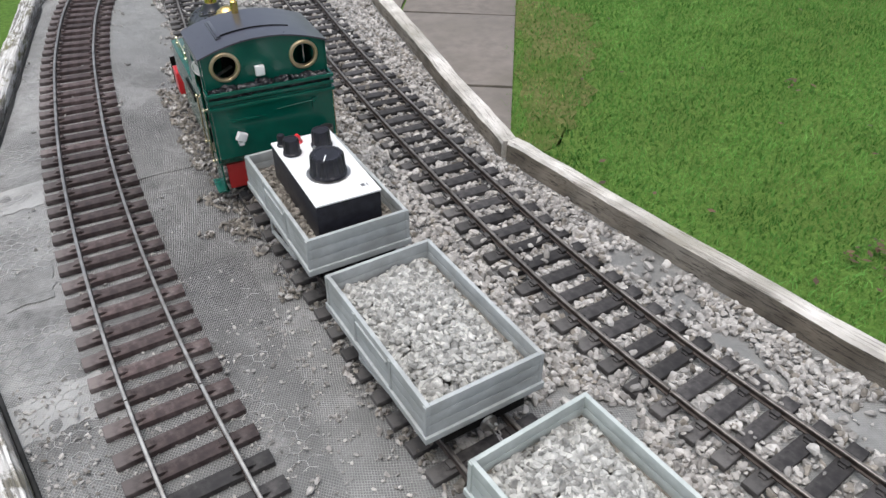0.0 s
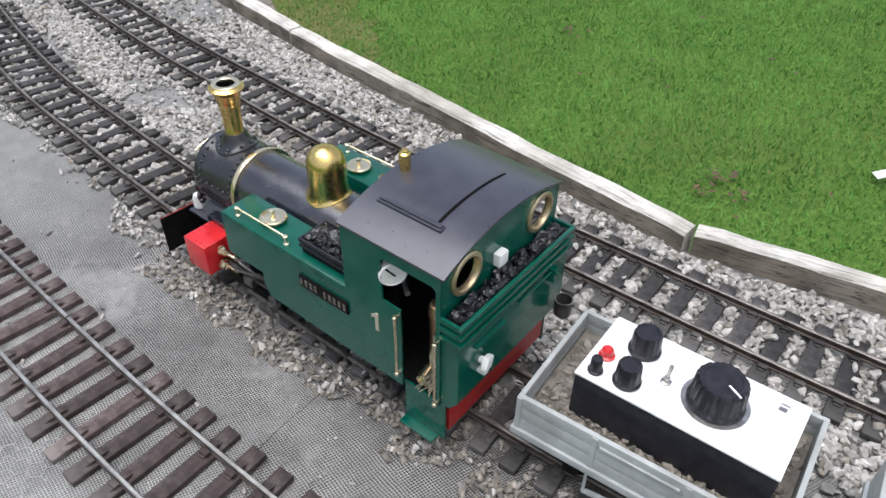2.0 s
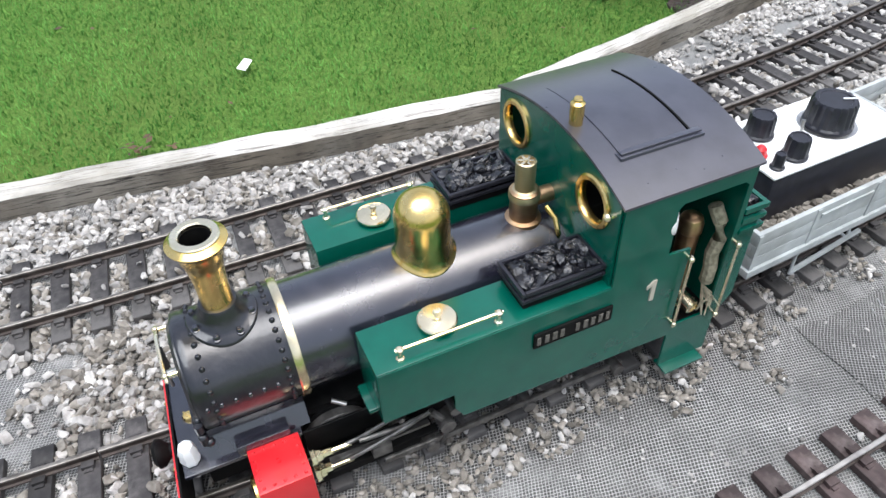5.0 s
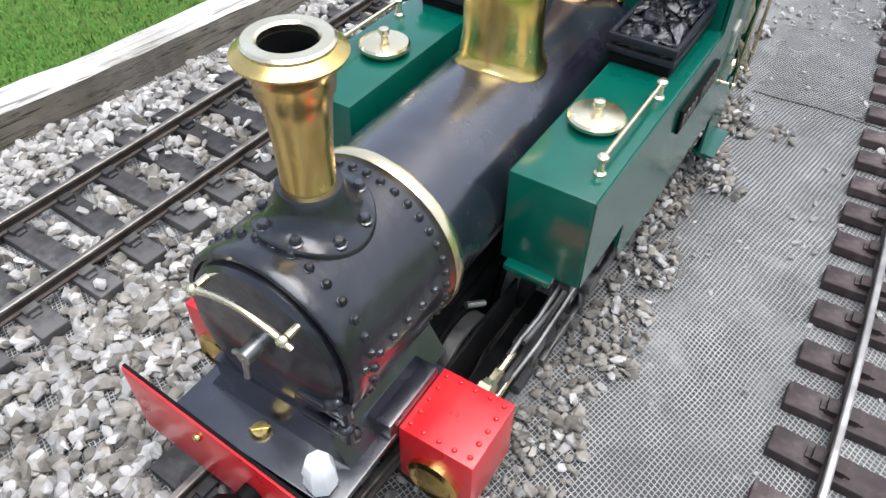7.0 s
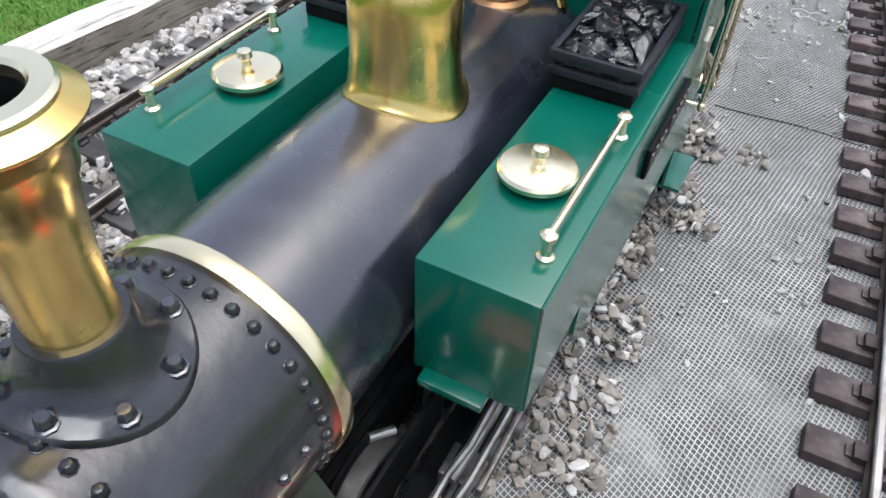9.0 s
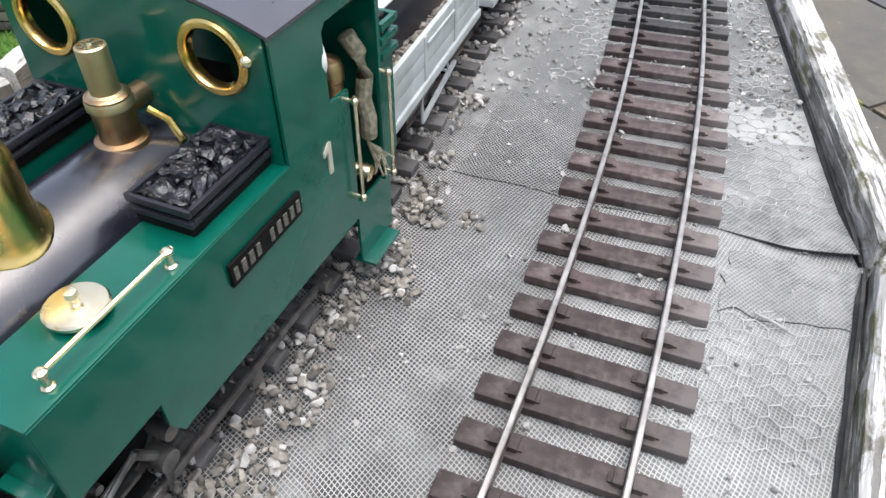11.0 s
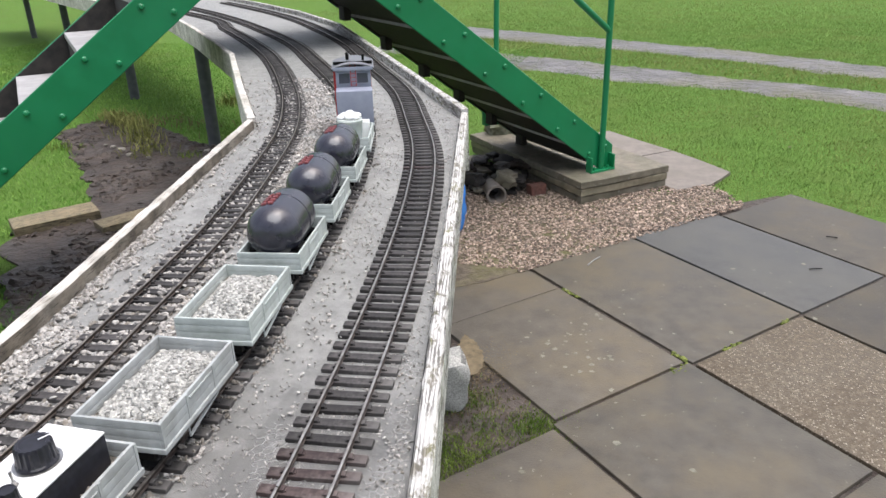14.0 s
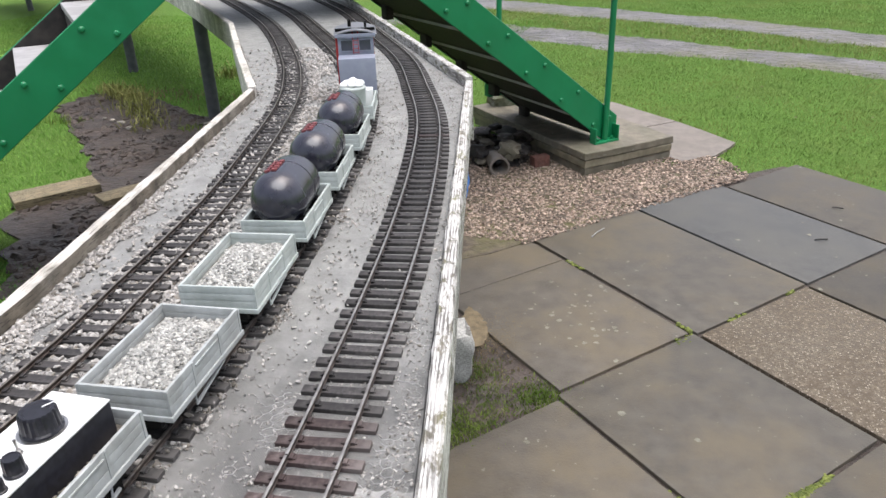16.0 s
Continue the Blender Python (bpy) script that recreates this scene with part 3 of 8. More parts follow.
M_PLANK = wood_material("sawn_plank", (0.16, 0.130, 0.080), (0.27, 0.225, 0.145), (0.12, 0.11, 0.07))
M_PAPER = material("white_paper", (0.72, 0.72, 0.72), (0.8, 0.8, 0.8), 0.7, scale=30, bump=0.2, bump_dist=0.002)
M_LEAF = material("brown_leaf", (0.055, 0.033, 0.015), (0.11, 0.062, 0.03), 0.6, scale=60, bump=0.3, per="island")
M_LICHEN = material("pale_lichen", (0.15, 0.145, 0.115), (0.23, 0.22, 0.175), 0.9, scale=60, bump=0.4)


# ---- mesh helpers ----
def link(name, bm, mat, parent=None, label="", smooth=0.0):
    me = bpy.data.meshes.new(name)
    bm.normal_update()
    bm.to_mesh(me)
    bm.free()
    me.materials.append(mat)
    if not smooth:
        me.shade_flat()
    else:
        me.shade_smooth()
        me.set_sharp_from_angle(angle=radians(smooth))
    ob = new(name, me)
    if parent:
        ob.parent = parent
    if label:
        ob["label"] = label
    return ob


def part(name, bm, mat, parent, label="", smooth=35.0):
    return link(name, bm, mat, parent, label, smooth)


def thing(name, label, category, group="", m=None):
    e = new(name)
    e.empty_display_size = 0.05
    if m is not None:
        e.matrix_world = m
    return tagged(e, label, category, group)


def bmnew():
    return bmesh.new()


def box(bm, x0, x1, y0, y1, z0, z1, bevel=0.0, m=None):
    vs = [bm.verts.new((x, y, z)) for z in (z0, z1) for y in (y0, y1) for x in (x0, x1)]
    fs = [bm.faces.new([vs[i] for i in f]) for f in ((0, 2, 3, 1), (4, 5, 7, 6), (0, 1, 5, 4), (1, 3, 7, 5), (3, 2, 6, 7), (2, 0, 4, 6))]
    out = vs
    if bevel:
        edges = {e for f in fs for e in f.edges}
        r = bmesh.ops.bevel(bm, geom=list(edges), offset=bevel, segments=2, affect="EDGES", profile=0.6)
        out = list({v for f in r["faces"] for v in f.verts} | {v for v in vs if v.is_valid})
    if m is not None:
        bmesh.ops.transform(bm, matrix=m, verts=out)
    return out


def lathe(bm, profile, seg=24, m=None, sx=1.0, sy=1.0, closed=False):
    """Turns (r, z) points about z. A radius of 0 closes the end."""
    rings, made = [], []
    for r, z in profile:
        if r <= 1e-7:
            ring = [bm.verts.new((0, 0, z))]
        else:
            ring = [bm.verts.new((r * sx * math.cos(2 * math.pi * i / seg), r * sy * math.sin(2 * math.pi * i / seg), z)) for i in range(seg)]
        rings.append(ring)
        made += ring
    pairs = list(zip(rings, rings[1:]))
    if closed:
        pairs.append((rings[-1], rings[0]))
    for a, b in pairs:
        for i in range(seg):
            j = (i + 1) % seg
            if len(a) == 1 and len(b) == 1:
                break
            if len(a) == 1:
                bm.faces.new((a[0], b[j], b[i]))
            elif len(b) == 1:
                bm.faces.new((a[i], a[j], b[0]))
            else:
                bm.faces.new((a[i], a[j], b[j], b[i]))
    if m is not None:
        bmesh.ops.transform(bm, matrix=m, verts=made)
    return made


def along(p0, p1):
    """The pose that takes z from p0 towards p1."""
    p0, p1 = Vector(p0), Vector(p1)
    return Matrix.Translation(p0) @ (p1 - p0).to_track_quat("Z", "Y").to_matrix().to_4x4()


def rod(bm, p0, p1, r, seg=10, r1=None):
    h = (Vector(p1) - Vector(p0)).length
    r1 = r if r1 is None else r1
    return lathe(bm, [(0, 0), (r, 0), (r1, h), (0, h)], seg, along(p0, p1))


def ball(bm, c, r, seg=12, rings=8, sz=1.0):
    prof = [(r * math.sin(math.pi * i / rings), -r * sz * math.cos(math.pi * i / rings)) for i in range(rings + 1)]
    prof[0], prof[-1] = (0, -r * sz), (0, r * sz)
    return lathe(bm, prof, seg, Matrix.Translation(c))


def tube(bm, pts, r, seg=8):
    """A round bar along points."""
    pts = [Vector(p) for p in pts]
    rings = []
    up = Vector((0, 0, 1))
    for i, p in enumerate(pts):
        d = (pts[min(i + 1, len(pts) - 1)] - pts[max(i - 1, 0)]).normalized()
        a = d.cross(up if abs(d.z) < 0.95 else Vector((1, 0, 0))).normalized()
        b = a.cross(d)
        rings.append([bm.verts.new(p + a * r * math.cos(2 * math.pi * k / seg) + b * r * math.sin(2 * math.pi * k / seg)) for k in range(seg)])
    for a, b in zip(rings, rings[1:]):
        for k in range(seg):
            bm.faces.new((a[k], a[(k + 1) % seg], b[(k + 1) % seg], b[k]))
    bm.faces.new(rings[0][::-1])
    bm.faces.new(rings[-1])


def sheet(bm, outline, h, m=None):
    """A flat plate: the outline (u, v) in the plane z = 0 with thickness h, then posed."""
    lo = [bm.verts.new((u, v, 0)) for u, v in outline]
    hi = [bm.verts.new((u, v, h)) for u, v in outline]
    k = len(outline)
    bm.faces.new(lo[::-1])
    bm.faces.new(hi)
    for i in range(k):
        j = (i + 1) % k
        bm.faces.new((lo[i], lo[j], hi[j], hi[i]))
    bmesh.ops.recalc_face_normals(bm, faces=bm.faces[:])
    if m is not None:
        bmesh.ops.transform(bm, matrix=m, verts=lo + hi)
    return lo + hi


def quick_mesh(name, verts, tris, mat):
    me = bpy.data.meshes.new(name)
    verts, tris = np.asarray(verts, dtype=np.float32), np.asarray(tris, dtype=np.int32)
    me.vertices.add(len(verts))
    me.vertices.foreach_set("co", verts.ravel())
    me.loops.add(tris.size)
    me.loops.foreach_set("vertex_index", tris.ravel())
    me.polygons.add(len(tris))
    me.polygons.foreach_set("loop_start", np.arange(0, tris.size, 3, dtype=np.int32))
    me.polygons.foreach_set("loop_total", np.full(len(tris), 3, dtype=np.int32))
    me.update(calc_edges=True)
    me.shade_flat()
    me.materials.append(mat)
    return new(name, me)


class Line:
    """A smooth line through plan points, by length."""

    def __init__(self, pts, step=0.01):
        p = np.array(pts, float)
        p = np.vstack([2 * p[0] - p[1], p, 2 * p[-1] - p[-2]])
        out = []
        for i in range(1, len(p) - 2):
            k = max(2, int(np.linalg.norm(p[i + 1] - p[i]) / step))
            for u in np.arange(k) / k:
                a, b, c, d = p[i - 1], p[i], p[i + 1], p[i + 2]
                out.append(0.5 * (2 * b + (c - a) * u + (2 * a - 5 * b + 4 * c - d) * u * u + (3 * b - a - 3 * c + d) * u ** 3))
        out.append(p[-2])
        self.p = np.array(out)
        self.s = np.concatenate([[0], np.cumsum(np.linalg.norm(np.diff(self.p, axis=0), axis=1))])
        self.length = self.s[-1]

    def at(self, s):
        return np.array([np.interp(s, self.s, self.p[:, 0]), np.interp(s, self.s, self.p[:, 1])])

    def way(self, s, d=0.02):
        v = self.at(min(s + d, self.length)) - self.at(max(s - d, 0))
        return v / np.linalg.norm(v)

    def near_y(self, y):
        return self.s[np.argmin(abs(self.p[:, 1] - y))]


GROUND = -0.93
RAILTOP = 0.012
LEFT_TRACK = Line([(0.10, 1.30), (-0.03, 0.85), (-0.125, 0.47), (-0.156, 0.25), (-0.165, 0.05), (-0.164, -0.15), (-0.149, -0.37), (-0.121, -0.58), (-0.065, -0.90), (0.008, -1.22), (0.09, -1.50), (0.20, -1.77), (0.37, -2.14), (0.65, -2.60), (0.97, -3.12), (1.33, -3.60), (1.82, -4.18), (2.60, -4.93), (4.2, -6.3), (7.0, -8.5), (10.5, -10.9)])
MID_TRACK = Line([(0.27, 1.30), (0.12, 0.85), (0.036, 0.48), (0.014, 0.24), (0.004, 0.04), (0.002, -0.12), (0.009, -0.27), (0.021, -0.41), (0.040, -0.585), (0.069, -0.763), (0.103, -0.94), (0.143, -1.117), (0.192, -1.316), (0.295, -1.62), (0.44, -1.92), (0.60, -2.19), (0.88, -2.60), (1.235, -3.10), (1.70, -3.62), (2.24, -4.17), (2.9, -4.75), (4.5, -6.05), (7.25, -8.2), (10.7, -10.6)])
RIGHT_TRACK = Line([(0.36, 1.30), (0.235, 0.80), (0.186, 0.45), (0.171, 0.20), (0.165, 0.0), (0.167, -0.20), (0.176, -0.42), (0.191, -0.56), (0.218, -0.70), (0.250, -0.86), (0.285, -1.01), (0.357, -1.25), (0.466, -1.57), (0.585, -1.83), (0.735, -2.10), (1.01, -2.53), (1.33, -2.96), (1.86, -3.57), (2.50, -4.25), (4.75, -5.85), (7.5, -7.95), (10.9, -10.35)])

# ---- ground, paths and distance ----
bm = bmnew()
bmesh.ops.create_circle(bm, cap_ends=True, segments=64, radius=400, matrix=Matrix.Translation((0, 0, GROUND - 0.012)))
tagged(link("ground", bm, M_LAWN), "short green lawn grass over dark soil", "lawn", kind="structure")


def patch(name, outline, mat, z, label, category, h=0.02, rough=0.0, seed=1, parts=8):
    """A flat area with an uneven edge."""
    rnd = random.Random(seed)
    pts = []
    for i, a in enumerate(outline):
        b = outline[(i + 1) % len(outline)]
        for k in range(parts):
            u = k / parts
            pts.append((a[0] + (b[0] - a[0]) * u + rnd.uniform(-rough, rough), a[1] + (b[1] - a[1]) * u + rnd.uniform(-rough, rough)))
    bm = bmnew()
    sheet(bm, pts, h, Matrix.Translation((0, 0, z - h)))
    return tagged(link(name, bm, mat), label, category, kind="structure")


def strip(name, a, b, mat, z, label, category, rough, seed):
    """A long ragged band between two lines."""
    rnd = random.Random(seed)
    bm = bmnew()
    count, prev = 260, None
    for i in range(count + 1):
        ends = []
        for side, pts in ((-1, a), (1, b)):
            p = edge_at(pts, i / count)
            w = rough * (noise.noise((p[0] * 1.7, p[1] * 1.7, side)) + 0.6 * noise.noise((p[0] * 6, p[1] * 6, side + 5)) + rnd.uniform(-0.25, 0.25))
            ends.append((p, w))
        (p, w), (q, v) = ends
        d = (q - p) / np.linalg.norm(q - p)
        p, q = p - d * w, q + d * v
        ring = [bm.verts.new((*(p + (q - p) * k / 4), z + (0.0 if 0 < k < 4 else -0.012))) for k in range(5)]
        if prev:
            for k in range(4):
                bm.faces.new((prev[k], prev[k + 1], ring[k + 1], ring[k]))
        prev = ring
    bmesh.ops.recalc_face_normals(bm, faces=bm.faces[:])
    return tagged(link(name, bm, mat, smooth=60), label, category, kind="structure")


def edge_at(pts, u):
    p = np.array(pts, float)
    s = np.concatenate([[0], np.cumsum(np.linalg.norm(np.diff(p, axis=0), axis=1))])
    return np.array([np.interp(u * s[-1], s, p[:, 0]), np.interp(u * s[-1], s, p[:, 1])])


MUD = [(4.15, -4.5), (4.2, -4.85), (4.08, -5.1), (3.47, -4.9), (2.84, -4.5), (2.45, -4.5), (2.2, -4.0), (1.9, -3.3), (1.5, -2.6), (1.35, -2.1), (1.95, -1.88), (2.77, -2.68), (2.72, -2.85), (2.5, -3.03), (2.78, -3.3), (3.25, -3.77), (3.7, -4.17)]
patch("mud", MUD, M_MUD, GROUND - 0.001, "bare wet brown mud beside the raised railway", "mud", 0.02, 0.05, 4)
RUT_A = ([(3.3, -9.15), (2.3, -8.62), (1.23, -8.12), (0.05, -7.53), (-1.08, -7.17), (-1.92, -6.68), (-6.0, -4.9)], [(3.5, -10.2), (2.5, -9.85), (1.49, -9.30), (0.13, -8.60), (-1.14, -7.98), (-2.1, -7.52), (-6.3, -5.7)])
RUT_B = ([(3.2, -11.1), (2.4, -10.7), (1.68, -10.34), (0.2, -9.66), (-1.2, -8.88), (-2.2, -8.15), (-6.5, -6.3)], [(3.6, -12.3), (2.7, -12.0), (1.97, -11.6), (0.29, -10.75), (-1.27, -9.82), (-2.39, -9.0), (-7.0, -7.2)])
strip("road_rut", *RUT_A, M_ROAD, GROUND - 0.003, "grey muddy wheel rut across the grass", "track", 0.14, 5)
strip("road_rut", *RUT_B, M_ROAD, GROUND - 0.002, "grey muddy wheel rut across the grass", "track", 0.14, 6)
patch("gravel_bed", [(0.6, -2.4), (-0.25, -3.35), (-0.72, -3.90), (-0.82, -4.08), (-0.73, -4.22), (-0.66, -4.22), (-0.48, -4.11), (0.75, -4.2), (1.2, -3.6)], M_SOIL, GROUND + 0.004, "pinkish brown fine gravel bed", "gravel", 0.03, 0.04, 7)

# ---- the raised railway table ----
LEFT_EDGE = [(0.02, 1.30), (-0.20, 0.45), (-0.254, -0.04), (-0.2635, -0.22), (-0.2665, -0.32), (-0.2035, -0.58), (-0.1985, -0.60), (-0.122, -0.95), (-0.017, -1.38), (0.094, -1.825), (0.82, -2.97), (1.30, -3.72), (1.83, -4.33), (2.62, -5.08), (4.1, -6.45), (6.9, -8.65), (10.4, -11.05)]
RIGHT_EDGE = [(0.425, 1.30), (0.308, 0.42), (0.280, 0.227), (0.263, 0.056), (0.245, -0.10), (0.2335, -0.265), (0.261, -0.404), (0.314, -0.635), (0.397, -0.93), (0.495, -1.30), (0.588, -1.640), (0.845, -2.02), (1.27, -2.66), (1.95, -3.42), (2.62, -4.12), (4.85, -5.72), (7.6, -7.8), (11.0, -10.2)]


bm = bmnew()
rows = []
N = 160
for i in range(N + 1):
    a = edge_at(LEFT_EDGE, (i / N) ** 1.6)
    b = edge_at(RIGHT_EDGE, (i / N) ** 1.6)
    rows.append([bm.verts.new((*(a + (b - a) * k / 6), 0)) for k in range(7)] + [bm.verts.new((*(a + (b - a) * k / 6), -0.03)) for k in (6, 0)])
for a, b in zip(rows, rows[1:]):
    for k in range(9):
        bm.faces.new((a[k], a[(k + 1) % 9], b[(k + 1) % 9], b[k]))
bm.faces.new(rows[0])
bm.faces.new(rows[-1][::-1])
bmesh.ops.recalc_face_normals(bm, faces=bm.faces[:])
deck = tagged(link("deck", bm, M_DECK), "grey felt railway deck covered with pale plastic netting", "deck", kind="structure")


def edge_board(line, side, top=0.028, depth=0.10, w=0.021, label="weathered grey timber edging board", mat=None):
    """One board along a plan line, its length along its own x."""
    a, b = line[0], line[-1]
    turn = math.atan2(b[1] - a[1], b[0] - a[0])
    size = sum(math.dist(p, q) for p, q in zip(line, line[1:]))
    n = max(2, int(size / 0.02))
    rnd = random.Random(int(1000 * (a[0] + 3 * a[1])))
    at = [edge_at(line, i / n) for i in range(n + 1)]
    bm = bmnew()
    rings = []
    for i, p in enumerate(at):
        d = at[min(i + 1, n)] - at[max(i - 1, 0)]
        d = d / np.linalg.norm(d)
        r = p - np.array(a)
        x, y = r[0] * math.cos(turn) + r[1] * math.sin(turn), r[1] * math.cos(turn) - r[0] * math.sin(turn)
        dx, dy = d[0] * math.cos(turn) + d[1] * math.sin(turn), d[1] * math.cos(turn) - d[0] * math.sin(turn)
        j, k = rnd.uniform(-0.0009, 0.0009), rnd.uniform(-0.0008, 0.0008)
        worn = 0.0015 if i in (0, n) else 0.0
        pts = [(0.0, -depth), (w, -depth), (w + k - worn, top - 0.003 + j - worn), (w - 0.0025, top + j - worn), (0.0025, top + j * 0.5 - worn), (0.0 + k, top - 0.003 - worn)]
        rings.append([bm.verts.new((x - dy * side * u, y + dx * side * u, v)) for u, v in pts])
    for p, q in zip(rings, rings[1:]):
        for k in range(6):
            f = bm.faces.new((p[k], p[(k + 1) % 6], q[(k + 1) % 6], q[k]))
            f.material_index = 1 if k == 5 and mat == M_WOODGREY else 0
    bm.faces.new(rings[0])
    bm.faces.new(rings[-1][::-1])
    bmesh.ops.recalc_face_normals(bm, faces=bm.faces[:])
    ob = tagged(link("edge_board", bm, mat or M_WOOD), label, "edging board", kind="structure")
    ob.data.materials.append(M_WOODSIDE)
    ob.matrix_world = pose(a[0], a[1], 0, 0, 0, math.degrees(turn))
    return ob


def board_run(pts, side, depth=0.10, mat=None, top=0.028, w=0.021):
    for i, (a, b) in enumerate(zip(pts, pts[1:])):
        a, b = Vector(a), Vector(b)
        d = (b - a).normalized()
        edge_board([tuple(a + d * 0.001), tuple(b - d * 0.001)], side, top - 0.001 * (i % 3), depth, w, mat=mat)


board_run([(0.02, 1.30), (-0.20, 0.45), (-0.254, -0.04), (-0.268, -0.3175)], -1, 0.05, top=0.019, w=0.0225)
edge_board([(-0.2665, -0.3205), (-0.1255, -0.90), (0.094, -1.825)], -1, 0.022, 0.05, 0.019)
board_run([(0.094, -1.83), (0.82, -2.97), (1.30, -3.72), (1.83, -4.33), (2.62, -5.08), (4.1, -6.45), (6.9, -8.65), (10.4, -11.05)], -1, 0.14)
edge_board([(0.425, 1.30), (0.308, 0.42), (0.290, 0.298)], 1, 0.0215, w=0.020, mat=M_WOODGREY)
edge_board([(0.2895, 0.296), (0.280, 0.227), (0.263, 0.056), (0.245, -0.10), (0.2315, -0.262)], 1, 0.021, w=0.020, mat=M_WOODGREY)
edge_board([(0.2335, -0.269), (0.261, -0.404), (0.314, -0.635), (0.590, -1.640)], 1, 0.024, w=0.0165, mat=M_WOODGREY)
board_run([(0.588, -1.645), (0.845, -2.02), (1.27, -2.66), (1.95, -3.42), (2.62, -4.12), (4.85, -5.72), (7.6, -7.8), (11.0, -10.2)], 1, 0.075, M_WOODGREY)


def net_sheet(y0, y1, xr, mat, label, lift, seed, xl=None):
    """A sheet of netting lying over the deck between two cross lines, its near edge curling up beside the board."""
    le = np.array(LEFT_EDGE)
    bm = bmnew()
    nx, ny = 34, 16
    grid = []
    for j in range(ny + 1):
        row = []
        for i in range(nx + 1):
            v, u = j / ny, i / nx
            ya = y0 + 0.006 * noise.noise((u * 4, seed, 0)) + 0.012 * (u - 0.5)
            yb = y1 + 0.006 * noise.noise((u * 4, seed, 5)) + 0.008 * (u - 0.5)
            y = ya + (yb - ya) * v
            a = float(np.interp(-y, -le[:, 1], le[:, 0])) + 0.004 if xl is None else xl
            x = a + (xr + 0.005 * noise.noise((v * 6, seed, 9)) - a) * u
            curl = lift * max(0.0, 1 - u * 3.2) * max(0.0, 1 - v * 9)
            row.append(bm.verts.new((x, y, 0.0007 + 0.0003 * seed / 10 + curl + 0.0003 * noise.noise((x * 60, y * 60, seed)))))
        grid.append(row)
    for a, b in zip(grid, grid[1:]):
        for i in range(nx):
            bm.faces.new((a[i], a[i + 1], b[i + 1], b[i]))
    r = bmesh.ops.extrude_face_region(bm, geom=bm.faces[:])
    bmesh.ops.translate(bm, vec=(0, 0, -0.0006), verts=[v for v in r["geom"] if isinstance(v, bmesh.types.BMVert)])
    bmesh.ops.recalc_face_normals(bm, faces=bm.faces[:])
    return tagged(link("netting_sheet", bm, mat, smooth=40), label, "netting", kind="structure")


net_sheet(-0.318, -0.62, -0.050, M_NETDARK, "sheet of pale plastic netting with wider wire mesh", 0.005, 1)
net_sheet(-0.150, 0.40, -0.060, M_DECK, "sheet of fine pale plastic netting over felt", 0.0, 2)
net_sheet(-0.415, -0.457, -0.178, M_NETPALE, "dusty white strip of plastic netting", 0.0, 6)
net_sheet(-0.115, -0.162, -0.208, M_NETPALE, "dusty white strip of plastic netting", 0.0, 7)
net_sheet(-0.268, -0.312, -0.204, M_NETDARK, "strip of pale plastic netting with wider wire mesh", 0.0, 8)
for a, b in (((-0.199, 0.45), (-0.2530, -0.04)), ((-0.2530, -0.041), (-0.2665, -0.317)), ((-0.2650, -0.3215), (0.094, -1.822))):
    edge_board([a, b], 1, 0.005, 0.002, 0.0034, "black roofing felt turned up along the edging board", M_FELT)


def wire_netting(regions, cell=0.0058, seed=3):
    """Hexagonal wire lying over the netting, buried in dust in places."""
    verts, tris = [], []
    w = 0.00017
    dx, dy = cell * math.sqrt(3), cell * 1.5
    for x0, x1, y0, y1, bias in regions:
        for j in range(int((y1 - y0) / dy)):
            for i in range(int((x1 - x0) / dx) + 1):
                cx, cy = x0 + dx * (i + 0.5 * (j % 2)), y0 + dy * j
                for k in range(3):
                    ends = []
                    for a in (k, k + 1):
                        t = radians(60 * a + 30)
                        x, y = cx + cell * math.cos(t), cy + cell * math.sin(t)
                        ends.append(Vector((x + 0.006 * noise.noise((x * 22, y * 22, 1)) + 0.0016 * noise.noise((x * 90, y * 90, 7)), y + 0.006 * noise.noise((x * 22, y * 22, 4)) + 0.0016 * noise.noise((x * 90, y * 90, 9)))))
                    a, b = ends
                    if noise.noise((a.x * 16, a.y * 16, seed)) < bias or min(a.x, b.x) < np.interp(-a.y, [-q[1] for q in LEFT_EDGE], [q[0] for q in LEFT_EDGE]) + 0.007:
                        continue
                    d = (b - a).normalized()
                    s = Vector((-d.y, d.x)) * w
                    q = len(verts)
                    for p, e in ((a, s), (a, -s), (b, s), (b, -s)):
                        verts.append((p.x + e.x, p.y + e.y, 0.0012))
                        verts.append((p.x + e.x * 0.3, p.y + e.y * 0.3, 0.0016))
                    for t in ((0, 4, 1), (1, 4, 5), (1, 5, 3), (3, 5, 7), (3, 7, 2), (2, 7, 6)):
                        tris.append(tuple(q + v for v in t))
    tagged(quick_mesh("wire_netting", verts, tris, M_WIRE), "pale hexagonal wire netting over the deck", "wire netting", kind="stuff")


wire_netting([(-0.262, -0.190, -0.31, -0.02, 0.0), (-0.258, -0.185, -0.60, -0.315, -0.15), (-0.222, -0.150, -0.95, -0.585, -0.22), (-0.125, -0.060, -0.56, -0.32, -0.02)])


def table_leg(x, y, r=0.045):
    t = thing("table_leg", "round grey post holding up the raised railway table", "post", "posts of the railway table")
    t.location = (x, y, GROUND)
    bm = bmnew()
    lathe(bm, [(0, -0.05), (r, -0.05), (r, 0.895), (0, 0.895)], 16)
    part("pole", bm, M_POST, t)
    bm = bmnew()
    box(bm, -0.10, 0.10, -0.03, 0.03, 0.80, 0.898, 0.004)
    part("bearer", bm, M_DARKWOOD, t)


